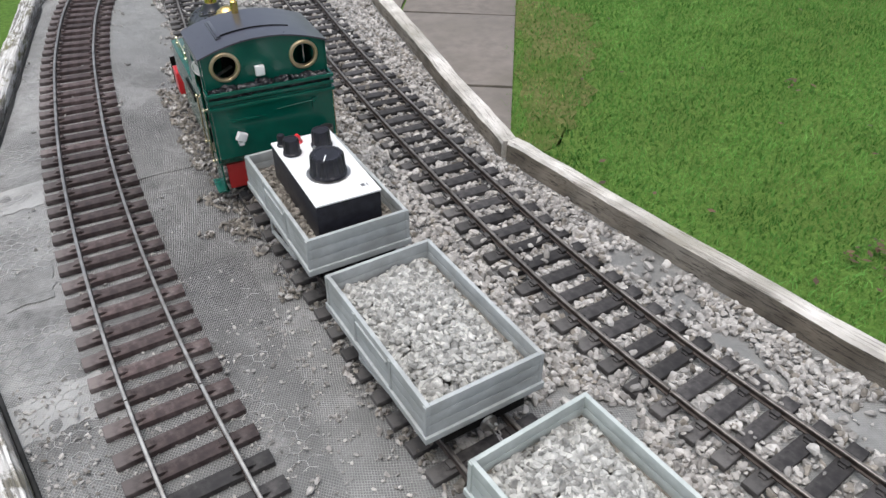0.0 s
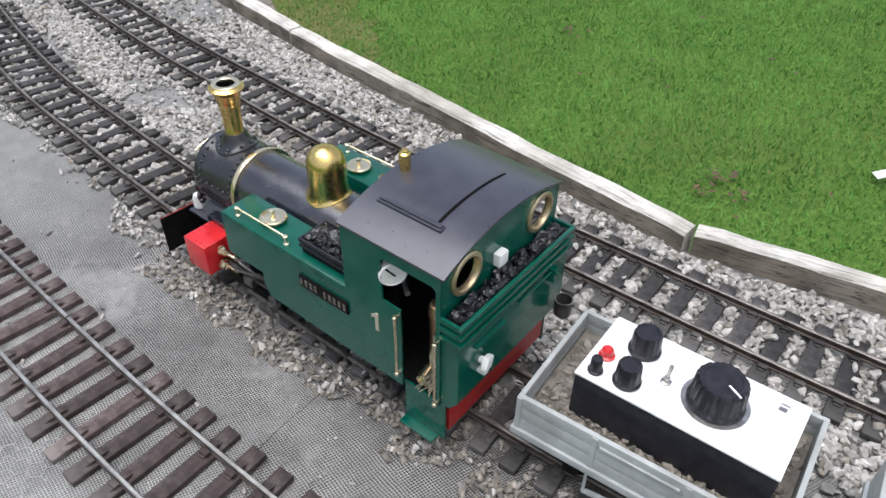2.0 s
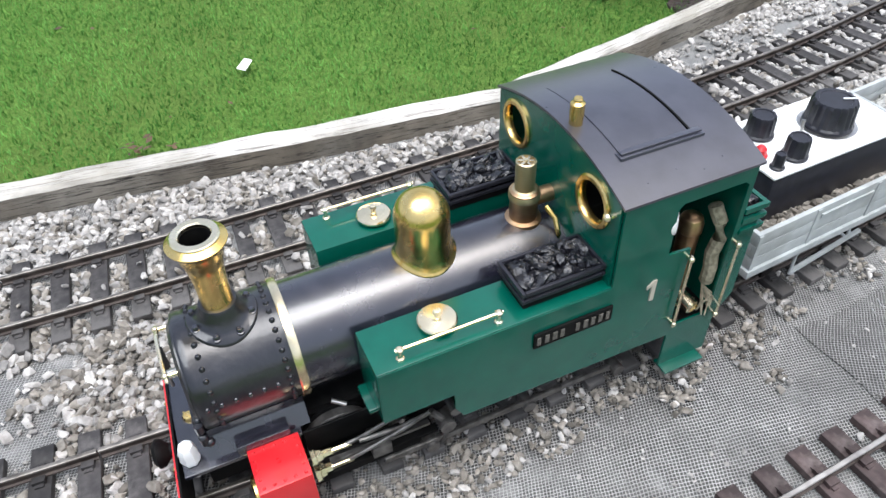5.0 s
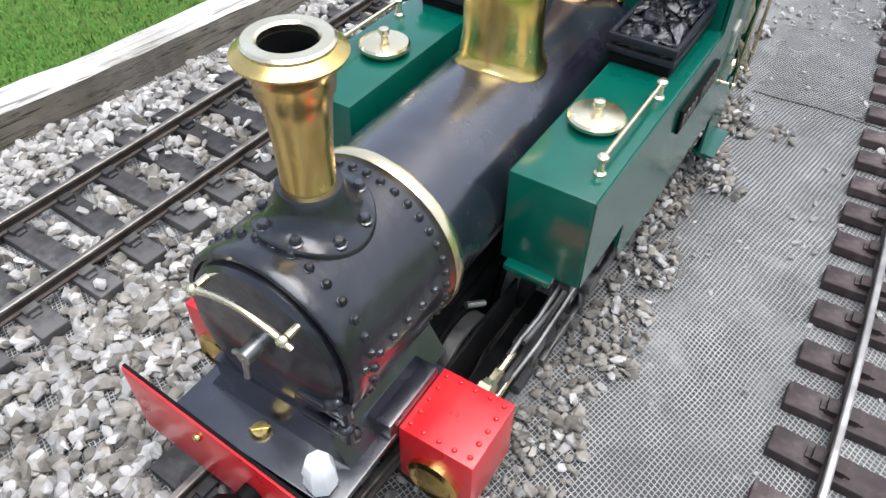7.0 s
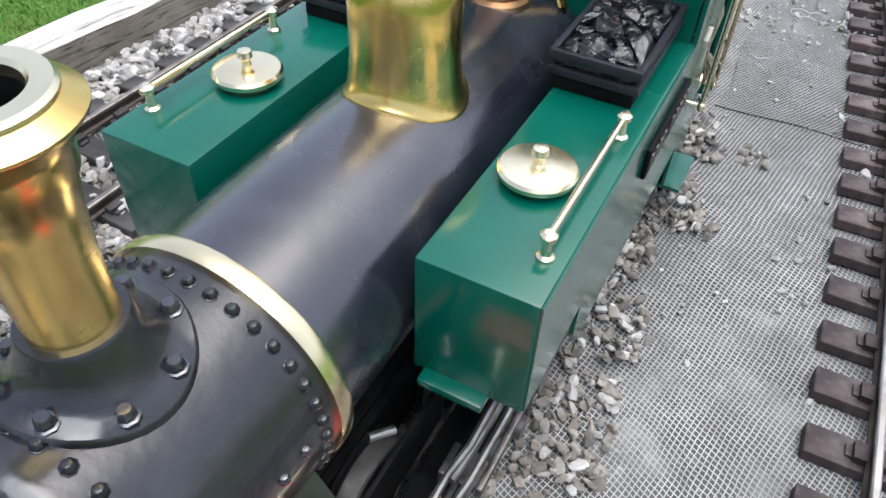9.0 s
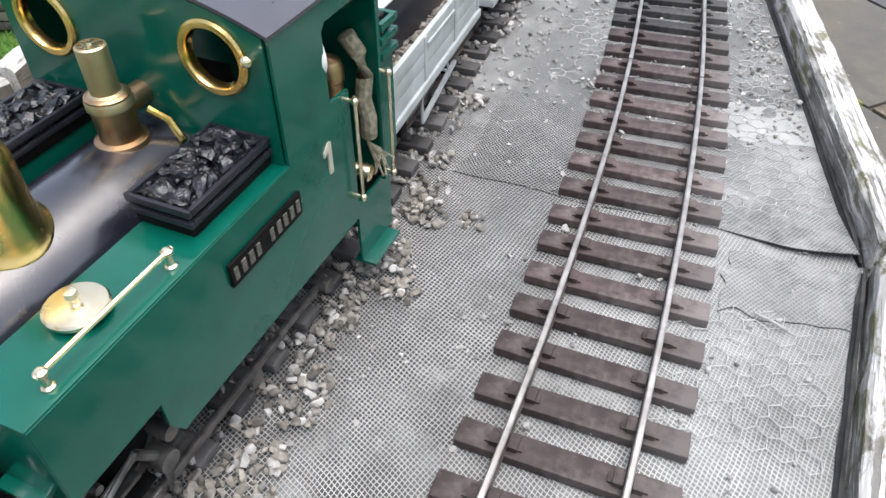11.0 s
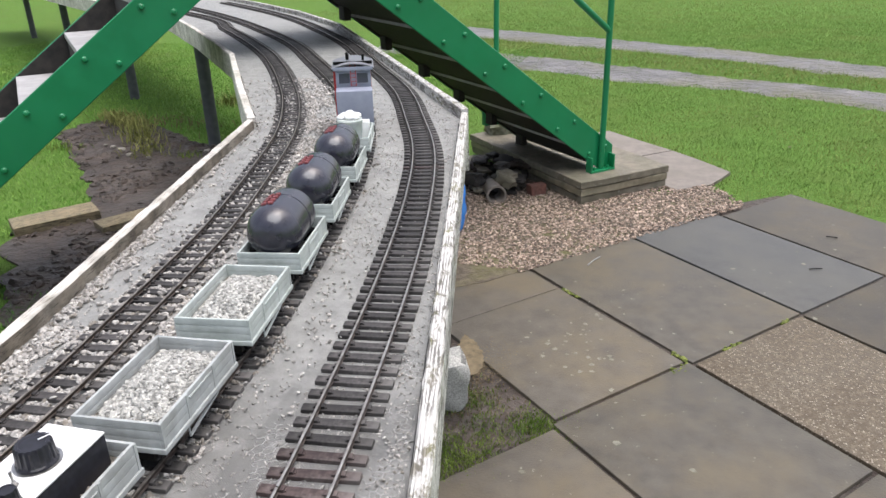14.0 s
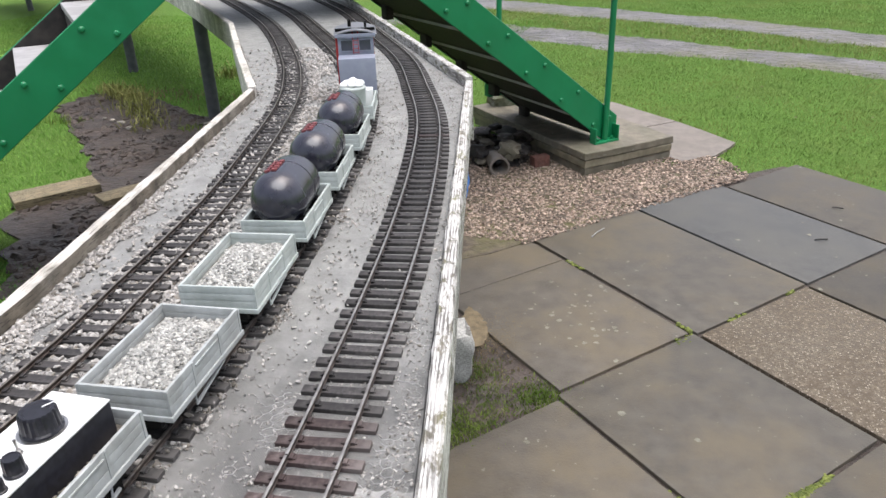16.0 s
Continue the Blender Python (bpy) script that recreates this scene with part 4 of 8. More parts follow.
for x, y in ((0.02, 0.6), (0.02, -0.4), (0.2, -1.25), (1.0, -2.75), (1.75, -3.65), (2.72, -4.52), (4.5, -5.9), (7.2, -8.1), (9.6, -9.9)):
    table_leg(x, y)


# ---- tracks ----
def sleeper_mesh(name, mat, w=0.0117, length=0.085, h=0.0055):
    bm = bmnew()
    box(bm, -length / 2, length / 2, -w / 2, w / 2, 0.0005, h, 0.0008)
    for sx in (-1, 1):
        for o in (-0.0036, 0.0036):
            box(bm, sx * 0.0235 + o - 0.0019, sx * 0.0235 + o + 0.0019, -0.0032, 0.0032, h - 0.0004, h + 0.0027)
            box(bm, sx * 0.0235 + o * 1.7 - 0.0013, sx * 0.0235 + o * 1.7 + 0.0013, -0.0022, 0.0022, h - 0.0004, h + 0.0010)
    me = bpy.data.meshes.new(name)
    bm.normal_update()
    bm.to_mesh(me)
    bm.free()
    me.materials.append(mat)
    return me


def rail_mesh(line, offset, s0, s1, mat, name, parent, step=0.02):
    prof = [(-0.0017, 0.0055), (-0.0017, 0.0064), (-0.0006, 0.0071), (-0.0006, 0.0098), (-0.0013, 0.0105), (-0.0013, 0.0117), (-0.0008, RAILTOP),
            (0.0008, RAILTOP), (0.0013, 0.0117), (0.0013, 0.0105), (0.0006, 0.0098), (0.0006, 0.0071), (0.0017, 0.0064), (0.0017, 0.0055)]
    bm = bmnew()
    prev = None
    for s in np.linspace(s0, s1, max(2, int((s1 - s0) / step))):
        p, d = line.at(s), line.way(s)
        nrm = np.array([-d[1], d[0]])
        ring = [bm.verts.new((*(p + nrm * (offset + u)), v)) for u, v in prof]
        if prev:
            for k in range(len(prof) - 1):
                bm.faces.new((prev[k], prev[k + 1], ring[k + 1], ring[k]))
        else:
            bm.faces.new(ring)
        prev = ring
    bm.faces.new(prev[::-1])
    bmesh.ops.recalc_face_normals(bm, faces=bm.faces[:])
    for f in bm.faces:
        if f.calc_center_median().z < 0.0103:
            f.material_index = 1
    ob = part(name, bm, mat, parent, smooth=30)
    ob.data.materials.append(M_RAILFOOT)
    return ob


def track(line, label, mat_s, mat_r, s_end, joints, seed):
    t = thing("railway_track", label, "railway track", "tracks on the table")
    for off in (-0.0235, 0.0235):
        cuts = [0.0, *[line.near_y(y) + (0.012 if off > 0 else 0) for y in joints], s_end]
        for a, b in zip(cuts, cuts[1:]):
            rail_mesh(line, off, a + 0.0006, b - 0.0006, mat_r, "rail", t)
    me, far = sleeper_mesh("sleeper", mat_s), sleeper_mesh("sleeper", M_SLEEPGREY)
    rnd = random.Random(seed)
    s = 0.2
    while s < s_end:
        p, d = line.at(s), line.way(s)
        ob = new("sleeper", far if p[1] < -0.52 and rnd.random() < 0.95 else me)
        ob.location = (p[0], p[1], rnd.uniform(-0.0004, 0.0003))
        ob.rotation_euler = (rnd.uniform(-0.01, 0.01), rnd.uniform(-0.006, 0.006), math.atan2(d[1], d[0]) - math.pi / 2 + rnd.uniform(-0.03, 0.03))
        ob.parent = t
        s += 0.0243 if s < 5.5 else 0.03
    return t


track(LEFT_TRACK, "model railway track with brown plastic sleepers and worn rails", M_SLEEPBROWN, M_RAILBRIGHT, 7.6, (0.05, -0.452, -1.0, -1.9), 1)
track(MID_TRACK, "model railway track with dark sleepers in pale ballast", M_SLEEPGREY, M_RAIL, 7.6, (0.1, -0.8, -1.8), 2)
track(RIGHT_TRACK, "ballasted model railway track with dark grey sleepers", M_SLEEPGREY, M_RAIL, 7.6, (0.15, -0.6, -1.6), 3)


# ---- loose stone ----
def stone_shapes(k, seed):
    """Broken chips: hulls of a few points, longer than wide and rather flat."""
    rnd = random.Random(seed)
    out = []
    for _ in range(k):
        bm = bmnew()
        sx, sy, sz = rnd.uniform(0.95, 1.5), rnd.uniform(0.65, 0.95), rnd.uniform(0.42, 0.72)
        for _ in range(rnd.randint(18, 26)):
            v = Vector((rnd.uniform(-1, 1), rnd.uniform(-1, 1), rnd.uniform(-1, 1)))
            v *= rnd.uniform(0.85, 1.05) / (0.38 * max(abs(v.x), abs(v.y), abs(v.z)) + 0.62 * v.length)
            bm.verts.new((v.x * sx, v.y * sy, v.z * sz))
        bmesh.ops.convex_hull(bm, input=bm.verts[:])
        loose = [v for v in bm.verts if not v.link_faces]
        bmesh.ops.delete(bm, geom=loose, context="VERTS")
        bmesh.ops.triangulate(bm, faces=bm.faces[:])
        bmesh.ops.recalc_face_normals(bm, faces=bm.faces[:])
        bm.verts.index_update()
        out.append((np.array([v.co[:] for v in bm.verts]), np.array([[v.index for v in f.verts] for f in bm.faces])))
        bm.free()
    return out


SHAPES = stone_shapes(22, 5)


def scatter(name, places, sizes, mat, label, category, seed, tilt=0.9):
    """One heap of loose stones: places (n, 3) and half sizes (n,)."""
    rng = np.random.default_rng(seed)
    places, sizes = np.asarray(places, float), np.asarray(sizes, float)
    verts, tris, base = [], [], 0
    which = rng.integers(0, len(SHAPES), len(places))
    for k, (sv, st) in enumerate(SHAPES):
        idx = np.where(which == k)[0]
        if not len(idx):
            continue
        a, b, c = rng.uniform(0, 2 * np.pi, len(idx)), rng.uniform(-tilt, tilt, len(idx)), rng.uniform(-tilt, tilt, len(idx))
        ca, sa, cb, sb, cc, sc = np.cos(a), np.sin(a), np.cos(b), np.sin(b), np.cos(c), np.sin(c)
        R = np.empty((len(idx), 3, 3))
        R[:, 0] = np.stack([ca * cb, ca * sb * sc - sa * cc, ca * sb * cc + sa * sc], 1)
        R[:, 1] = np.stack([sa * cb, sa * sb * sc + ca * cc, sa * sb * cc - ca * sc], 1)
        R[:, 2] = np.stack([-sb, cb * sc, cb * cc], 1)
        v = np.einsum("nij,vj->nvi", R, sv) * sizes[idx, None, None] + places[idx, None, :]
        t = st[None] + (np.arange(len(idx)) * len(sv))[:, None, None] + base
        base += len(idx) * len(sv)
        verts.append(v.reshape(-1, 3))
        tris.append(t.reshape(-1, 3))
    ob = quick_mesh(name, np.concatenate(verts), np.concatenate(tris), mat)
    return tagged(ob, label, category, kind="stuff")


def lumpy(x, y, f=1.0, o=0.0):
    return noise.noise((x * f + o, y * f - o, o * 0.7))


def near_line(line, smax, pts):
    """Signed offset from the line (to its left) and the length along it."""
    k = line.s < smax
    lp, ls = line.p[k][::2], line.s[k][::2]
    off, at = np.empty(len(pts)), np.empty(len(pts))
    dirs = np.gradient(lp, axis=0)
    dirs /= np.linalg.norm(dirs, axis=1)[:, None]
    for i in range(0, len(pts), 2000):
        q = pts[i:i + 2000]
        d2 = ((q[:, None, :] - lp[None]) ** 2).sum(2)
        j = d2.argmin(1)
        dv = q - lp[j]
        dd = dirs[j]
        sign = np.sign(dd[:, 0] * dv[:, 1] - dd[:, 1] * dv[:, 0])
        off[i:i + 2000] = np.abs(dd[:, 0] * dv[:, 1] - dd[:, 1] * dv[:, 0]) * sign
        at[i:i + 2000] = ls[j] + (dd * dv).sum(1)
    return off, at


def deck_points(n, y0, y1, seed):
    """Points strewn over the table between two cross lines."""
    rng = np.random.default_rng(seed)
    le, re = np.array(LEFT_EDGE), np.array(RIGHT_EDGE)
    y = rng.uniform(y0, y1, n)
    xl = np.interp(-y, -le[:, 1], le[:, 0]) + 0.006
    xr = np.interp(-y, -re[:, 1], re[:, 0]) - 0.006
    u = rng.uniform(0, 1, n)
    return np.stack([xl + (xr - xl) * u, y], 1), u, rng


def on_sleeper(off, at):
    """True where a sleeper lies."""
    k = (at - 0.2) / 0.0243
    return (np.abs(k - np.round(k)) * 0.0243 < 0.0080) & (np.abs(off) < 0.0455)


def ballast(name, n, y0, y1, seed, size):
    pts, u, rng = deck_points(n, y0, y1, seed)
    tracks = [near_line(q, 6.5, pts) for q in (RIGHT_TRACK, MID_TRACK, LEFT_TRACK)]
    (orr, sr), (om, sm), (ol, sl) = tracks
    covered = on_sleeper(orr, sr) | on_sleeper(om, sm)
    want = np.full(len(pts), 0.006)
    grey = np.zeros(len(pts))
    for i, (x, y) in enumerate(pts):
        big, fine = lumpy(x, y, 9, 3.1), lumpy(x, y, 40, 7.7)
        r, m, l = orr[i], om[i], ol[i]
        if abs(r) < (0.05 if y > -0.9 else 0.044):
            w = 1.0 if y > -1.2 else 0.7
        elif r > 0:
            w = 0.95 if big + 0.4 * fine > (-0.10 if -0.14 < y < 0.16 else -0.25) else 0.10
            if y < -0.50:
                gap = float(np.interp(-y, [-q[1] for q in RIGHT_EDGE], [q[0] for q in RIGHT_EDGE])) - x
                w = 0.85 if gap < 0.010 + 0.034 * max(0.0, 1 + (y + 0.50) / 0.9) * (1 + 1.2 * fine) else 0.03
        elif m > 0.03:
            bare = -1.25 < y < -0.75
            w = 0.95 if big + 0.35 * fine > (0.15 if bare else -0.25 if y > 0.16 else -0.08 if y > -0.02 else -0.30) else 0.10
        elif abs(m) <= 0.044:
            w = 0.80 if big + fine > -0.45 else 0.30
        elif -0.110 < m < -0.044:
            reach = 0.004 if y > 0.06 else 0.032 + 0.016 * (big + fine) if y > -0.16 else 0.020 if y > -0.3 else 0.002 if y > -0.43 else -0.006
            w = 0.95 if abs(m) - 0.044 < reach + (0.0 if -0.16 < y < 0.06 else 0.042) * (big + 0.5 * fine) else (0.14 if big + 1.2 * fine > 0.34 else 0.022) if y < -0.5 else 0.02 if y < -0.4 else 0.0025
        elif abs(l) < 0.043:
            w = 0.012
        else:
            w = (0.24 if big + fine > 0.20 else 0.02) if y < -0.42 else 0.012 if big + fine > 0.30 else 0.002
        want[i] = w
        grey[i] = 0.0 if w < 0.2 else 0.80 if -0.110 < m < -0.02 and -0.30 < y < 0.05 else 0.20 if y > 0.05 and m < -0.02 else 0.50 if -0.110 < m < -0.02 else 0.12 if y > 0.16 else 0.58 if y > -0.14 and r < 0 else 0.22 if y > -0.2 else 0.12
    keep = rng.uniform(size=len(pts)) < want
    keep &= ~(covered & (rng.uniform(size=len(pts)) < 0.97))
    keep &= ~(on_sleeper(ol, sl) & (rng.uniform(size=len(pts)) < 0.7))
    for o in (orr, om, ol):
        keep &= np.abs(np.abs(o) - 0.0235) > 0.0042
    dark = rng.uniform(size=len(pts)) < grey
    z = rng.uniform(0.0005, 0.0035, len(pts)) + np.where(covered, 0.005, 0)
    s = rng.uniform(0.5, 1.25, len(pts)) * size * np.where(om < -0.110, 0.5, np.where(om < -0.03, 0.66, 1.0))
    for sel, mat, label in ((keep & ~dark, M_STONE, "pale grey angular limestone ballast chippings on the deck"), (keep & dark, M_STONEGREY, "darker grey angular ballast chippings on the deck")):
        scatter(name, np.column_stack([pts, z])[sel], s[sel], mat, label, "ballast", seed)


ballast("ballast", 104000, -1.0, 1.0, 11, 0.0034)
ballast("ballast", 34000, -2.3, -1.0, 12, 0.0037)


def grit(n, y0, y1, seed):
    """Fine crumbs of stone strewn over the deck."""
    pts, u, rng = deck_points(n, y0, y1, seed)
    keep = np.array([lumpy(x, y, 7, 9.3) + 0.7 * lumpy(x, y, 30, 2.2) + rng.uniform(-0.5, 0.3) > -0.1 for x, y in pts])
    om = near_line(MID_TRACK, 6.5, pts)[0]
    keep &= (om > -0.04) | (pts[:, 1] < -0.40) | (rng.uniform(size=len(pts)) < 0.15)
    pts = pts[keep]
    s = rng.uniform(0.5, 1.6, len(pts)) * 0.0010
    scatter("grit", np.column_stack([pts, np.full(len(pts), 0.0012)]), s, M_STONE, "fine pale stone grit scattered over the deck", "grit", seed)


grit(15000, -0.9, 0.4, 41)
grit(16000, -2.2, -0.9, 42)


# ---- the steam locomotive ----
def lump_heap(bm, x0, x1, y0, y1, z, rise, rnd, size):
    """Broken lumps packed over a rectangle, a little higher in the middle."""
    nx, ny = max(2, int((x1 - x0) / size)), max(2, int((y1 - y0) / size))
    for i in range(nx):
        for j in range(ny):
            for _ in range(3):
                sv, st = SHAPES[rnd.randrange(len(SHAPES))]
                mid = min(1, 2.2 * min((i + 0.5) / nx, 1 - (i + 0.5) / nx)) * min(1, 2.2 * min((j + 0.5) / ny, 1 - (j + 0.5) / ny))
                c = Vector((x0 + (x1 - x0) * (i + rnd.random()) / nx, y0 + (y1 - y0) * (j + rnd.random()) / ny, z + rise * mid * rnd.uniform(0.0, 0.8)))
                rot = Euler((rnd.uniform(-0.5, 0.5), rnd.uniform(-0.5, 0.5), rnd.uniform(0, 6))).to_matrix()
                r = size * rnd.uniform(0.35, 0.85)
                vs = []
                for q in sv:
                    p = rot @ Vector(q) * r + c
                    vs.append(bm.verts.new((min(max(p.x, x0), x1), min(max(p.y, y0), y1), p.z)))
                for f in st:
                    bm.faces.new([vs[k] for k in f])


def locomotive():
    L = thing("steam_locomotive", "green model tank steam locomotive with brass chimney and dome", "locomotive", m=pose(0.0, 0.0, 0.0, 0, 0, 1.2))
    ZC = 0.081
    fwd = pose(0, 0, ZC, -90, 0, 0)  # turns z into +y
    # boiler, smokebox and bands
    bm = bmnew()
    lathe(bm, [(0, -0.168), (0.0268, -0.168), (0.0268, -0.02), (0, -0.02)], 48, fwd)
    part("boiler", bm, M_BLACK, L)
    bm = bmnew()
    lathe(bm, [(0.0262, -0.0225), (0.0277, -0.0222), (0.0277, 0.0175), (0.0279, 0.0182), (0.0279, 0.0212), (0.0272, 0.0222), (0.0258, 0.0222), (0.0252, 0.0212), (0, 0.0212)], 48, fwd)
    smokebox = part("smokebox", bm, M_SMOKE, L)
    bm = bmnew()
    lathe(bm, [(0.0265, -0.0262), (0.0288, -0.0262), (0.0291, -0.0256), (0.0291, -0.0228), (0.0288, -0.0222), (0.0265, -0.0222)], 48, fwd)
    part("boiler_band", bm, M_BANDBRASS, L, "polished brass boiler band")
    bm = bmnew()
    lathe(bm, [(0.0245, 0.0205), (0.0245, 0.0232), (0.0232, 0.0245), (0.013, 0.0256), (0, 0.0258)], 40, fwd)
    door = part("smokebox_door", bm, M_SMOKE, L)
    # rivets in two rings, and down the side seams
    for y, ra, num in ((0.0145, 0.0277, 32), (-0.0188, 0.0277, 38)):
        bm = bmnew()
        for i in range(num):
            a = 2 * math.pi * i / num
            c = Vector((ra * math.cos(a), y, ZC + ra * math.sin(a)))
            ball(bm, c, 0.00135, 8, 5)
            lathe(bm, [(0.0015, -0.0006), (0.00145, 0.0001), (0.0011, 0.0003)], 8, along((ra * math.cos(a), y, ZC + ra * math.sin(a)), (2 * ra * math.cos(a), y, ZC + 2 * ra * math.sin(a))))
        part("rivet_ring", bm, M_SMOKE, smokebox)
    for sx in (-1, 1):
        bm = bmnew()
        for i in range(6):
            a = radians(6)
            ball(bm, (sx * 0.0277 * math.cos(a), -0.013 + i * 0.0062, ZC + 0.0277 * math.sin(a)), 0.0013, 8, 5)
        part("rivet_strip", bm, M_BLACK, smokebox)
    bm = bmnew()
    pts = [(0.0170 - 0.034 * i / 12, 0.0295, ZC + 0.0160 + 0.0045 * math.sin(math.pi * i / 12)) for i in range(13)]
    tube(bm, pts, 0.0009, 8)
    for p in (pts[1], pts[-2]):
        ball(bm, p, 0.0017, 10, 6)
        rod(bm, (p[0], 0.020, p[2]), p, 0.0011)
    part("door_handrail", bm, M_BRASSPALE, L, "curved brass handrail")
    bm = bmnew()
    rod(bm, (0, 0.025, ZC + 0.002), (0, 0.0312, ZC + 0.002), 0.0022, 14)
    rod(bm, (0, 0.0305, ZC + 0.002), (0.001, 0.0305, ZC - 0.0070), 0.0009)
    rod(bm, (0, 0.0292, ZC + 0.002), (0.0055, 0.0292, ZC - 0.001), 0.0008)
    part("door_dart", bm, M_STEEL, L, "bright steel door handle")
    for sx in (-1,):
        for dz in (-0.010, -0.019):
            bm = bmnew()
            box(bm, -0.026, -0.011, 0.0235, 0.0265, ZC + dz - 0.0012, ZC + dz + 0.0012, 0.0006)
            rod(bm, (-0.0255, 0.0245, ZC + dz - 0.0025), (-0.0255, 0.0245, ZC + dz + 0.0025), 0.0018)
            for k in range(5):
                rk = random.Random(int(k - dz * 1000))
                ball(bm, (-0.0225 - rk.uniform(-0.002, 0.003), 0.0240 + rk.uniform(-0.002, 0.0015), ZC + dz + rk.uniform(-0.003, 0.003)), rk.uniform(0.0014, 0.0024), 8, 6)
            part("hinge", bm, M_SMOKE, door)
    # saddle
    bm = bmnew()
    sheet(bm, [(-0.026, 0.0465), (0.026, 0.0465), (0.020, 0.056), (0.021, 0.062), (-0.021, 0.062), (-0.020, 0.056)], 0.048, pose(0, 0.026, 0, 90, 0, 0))
    part("saddle", bm, M_BLACK, L)
    # chimney
    bm = bmnew()
    def drop(x, r):
        """How far the flange bends down round the smokebox."""
        return (0.0277 - math.sqrt(0.0277 ** 2 - x * x)) * min(1, max(0, (r - 0.0085) / 0.0035))

    lathe(bm, [(0.0155, ZC + 0.0260), (0.0155, ZC + 0.0287), (0.0151, ZC + 0.0292), (0.0128, ZC + 0.0294), (0.0116, ZC + 0.0302), (0.0102, ZC + 0.0318), (0.0089, ZC + 0.0340), (0.0083, ZC + 0.0364), (0.0080, ZC + 0.0368), (0, ZC + 0.0368)], 40)
    for v in bm.verts:
        v.co.z -= drop(v.co.x, math.hypot(v.co.x, v.co.y))
    chimney_base = part("chimney_base", bm, M_SMOKE, L)
    bm = bmnew()
    for i in range(8):
        a = 2 * math.pi * (i + 0.5) / 8
        x, y = 0.0131 * math.cos(a), 0.0131 * math.sin(a)
        lathe(bm, [(0, 0.0024), (0.0011, 0.0023), (0.0015, 0.0016), (0.0016, 0.0006), (0.0020, 0.0004), (0.0020, -0.001), (0, -0.001)], 8, Matrix.Translation((x, y, ZC + 0.0289 - drop(x, 0.0131))))
    part("bolt_ring", bm, M_BLACK, chimney_base)
    bm = bmnew()
    z0 = ZC + 0.036
    lathe(bm, [(0.0072, z0), (0.0076, z0 + 0.0004), (0.0073, z0 + 0.0012), (0.0075, z0 + 0.012), (0.0082, z0 + 0.020), (0.0090, z0 + 0.0255), (0.0097, z0 + 0.0262), (0.0101, z0 + 0.0300),
               (0.0112, z0 + 0.0322), (0.0131, z0 + 0.0340), (0.0137, z0 + 0.0347), (0.0137, z0 + 0.0351), (0.0113, z0 + 0.0366), (0.0104, z0 + 0.0372), (0.0078, z0 + 0.0376), (0.0072, z0 + 0.0370), (0.0070, z0 + 0.020), (0, z0 + 0.020)], 40)
    slim = Matrix.Diagonal((0.91, 0.91, 1, 1))
    bmesh.ops.transform(bm, matrix=slim, verts=bm.verts[:])
    chim = part("chimney", bm, M_BRASS, L, "polished brass chimney with a flared cap", smooth=50)
    bm = bmnew()
    lathe(bm, [(0.0070, z0 + 0.0350), (0.0109, z0 + 0.0368), (0.0110, z0 + 0.0376), (0.0104, z0 + 0.0382), (0.0076, z0 + 0.0382), (0.0070, z0 + 0.0376)], 40, closed=True)
    bmesh.ops.transform(bm, matrix=slim, verts=bm.verts[:])
    part("chimney_lip", bm, M_BRASSPALE, chim)
    bm = bmnew()
    lathe(bm, [(0.0069, z0 + 0.0205), (0.00695, z0 + 0.0362), (0.0068, z0 + 0.0362), (0.0068, z0 + 0.0208), (0, z0 + 0.0208)], 32)
    bmesh.ops.transform(bm, matrix=slim, verts=bm.verts[:])
    part("flue", bm, M_MATTBLACK, L)
    # dome
    bm = bmnew()
    prof = [(0.0155, ZC + 0.0258), (0.0155, ZC + 0.0271), (0.0151, ZC + 0.0275), (0.0142, ZC + 0.0283), (0.0136, ZC + 0.0300), (0.0131, ZC + 0.0325), (0.0130, ZC + 0.0360), (0.0130, ZC + 0.0480)]
    for i in range(1, 13):
        a = math.pi / 2 * i / 12
        prof.append((0.0130 * math.cos(a), ZC + 0.0480 + 0.0130 * math.sin(a)))
    prof[-1] = (0, prof[-1][1])
    lathe(bm, prof, 48)
    for v in bm.verts:
        fit = min(1, max(0, (math.hypot(v.co.x, v.co.y) - 0.0130) / 0.0012))
        v.co.z -= (0.0268 - math.sqrt(0.0268 ** 2 - v.co.x ** 2)) * (fit if v.co.z < ZC + 0.033 else 0)
    bmesh.ops.transform(bm, matrix=Matrix.Translation((0, -0.0955, 0)), verts=bm.verts[:])
    part("dome", bm, M_BRASS, L, "polished brass steam dome", smooth=60)
    # safety valve and steam pipe
    bm = bmnew()
    lathe(bm, [(0.0095, ZC + 0.0250), (0.0090, ZC + 0.0268), (0.0070, ZC + 0.0275), (0.0070, ZC + 0.0410), (0.0074, ZC + 0.0415), (0.0074, ZC + 0.0432), (0.0062, ZC + 0.0440), (0, ZC + 0.0442)], 24, Matrix.Translation((0, -0.149, 0)))
    valve = part("safety_valve", bm, M_BRONZE, L, "bronze safety valve")
    bm = bmnew()
    lathe(bm, [(0.0078, ZC + 0.0392), (0.0078, ZC + 0.0418), (0.0068, ZC + 0.0436), (0.0049, ZC + 0.0445), (0.0049, ZC + 0.0600), (0.0042, ZC + 0.0605), (0.0042, ZC + 0.0590), (0, ZC + 0.0590)], 24, Matrix.Translation((0, -0.149, 0)))
    part("valve_column", bm, M_DULLBRASS, valve, "pale brass valve column")
    bm = bmnew()
    for k in (0, 60, 120):
        box(bm, -0.004, 0.004, -0.0006, 0.0006, 0, 0.0006, m=pose(0, -0.149, ZC + 0.0598, 0, 0, k))
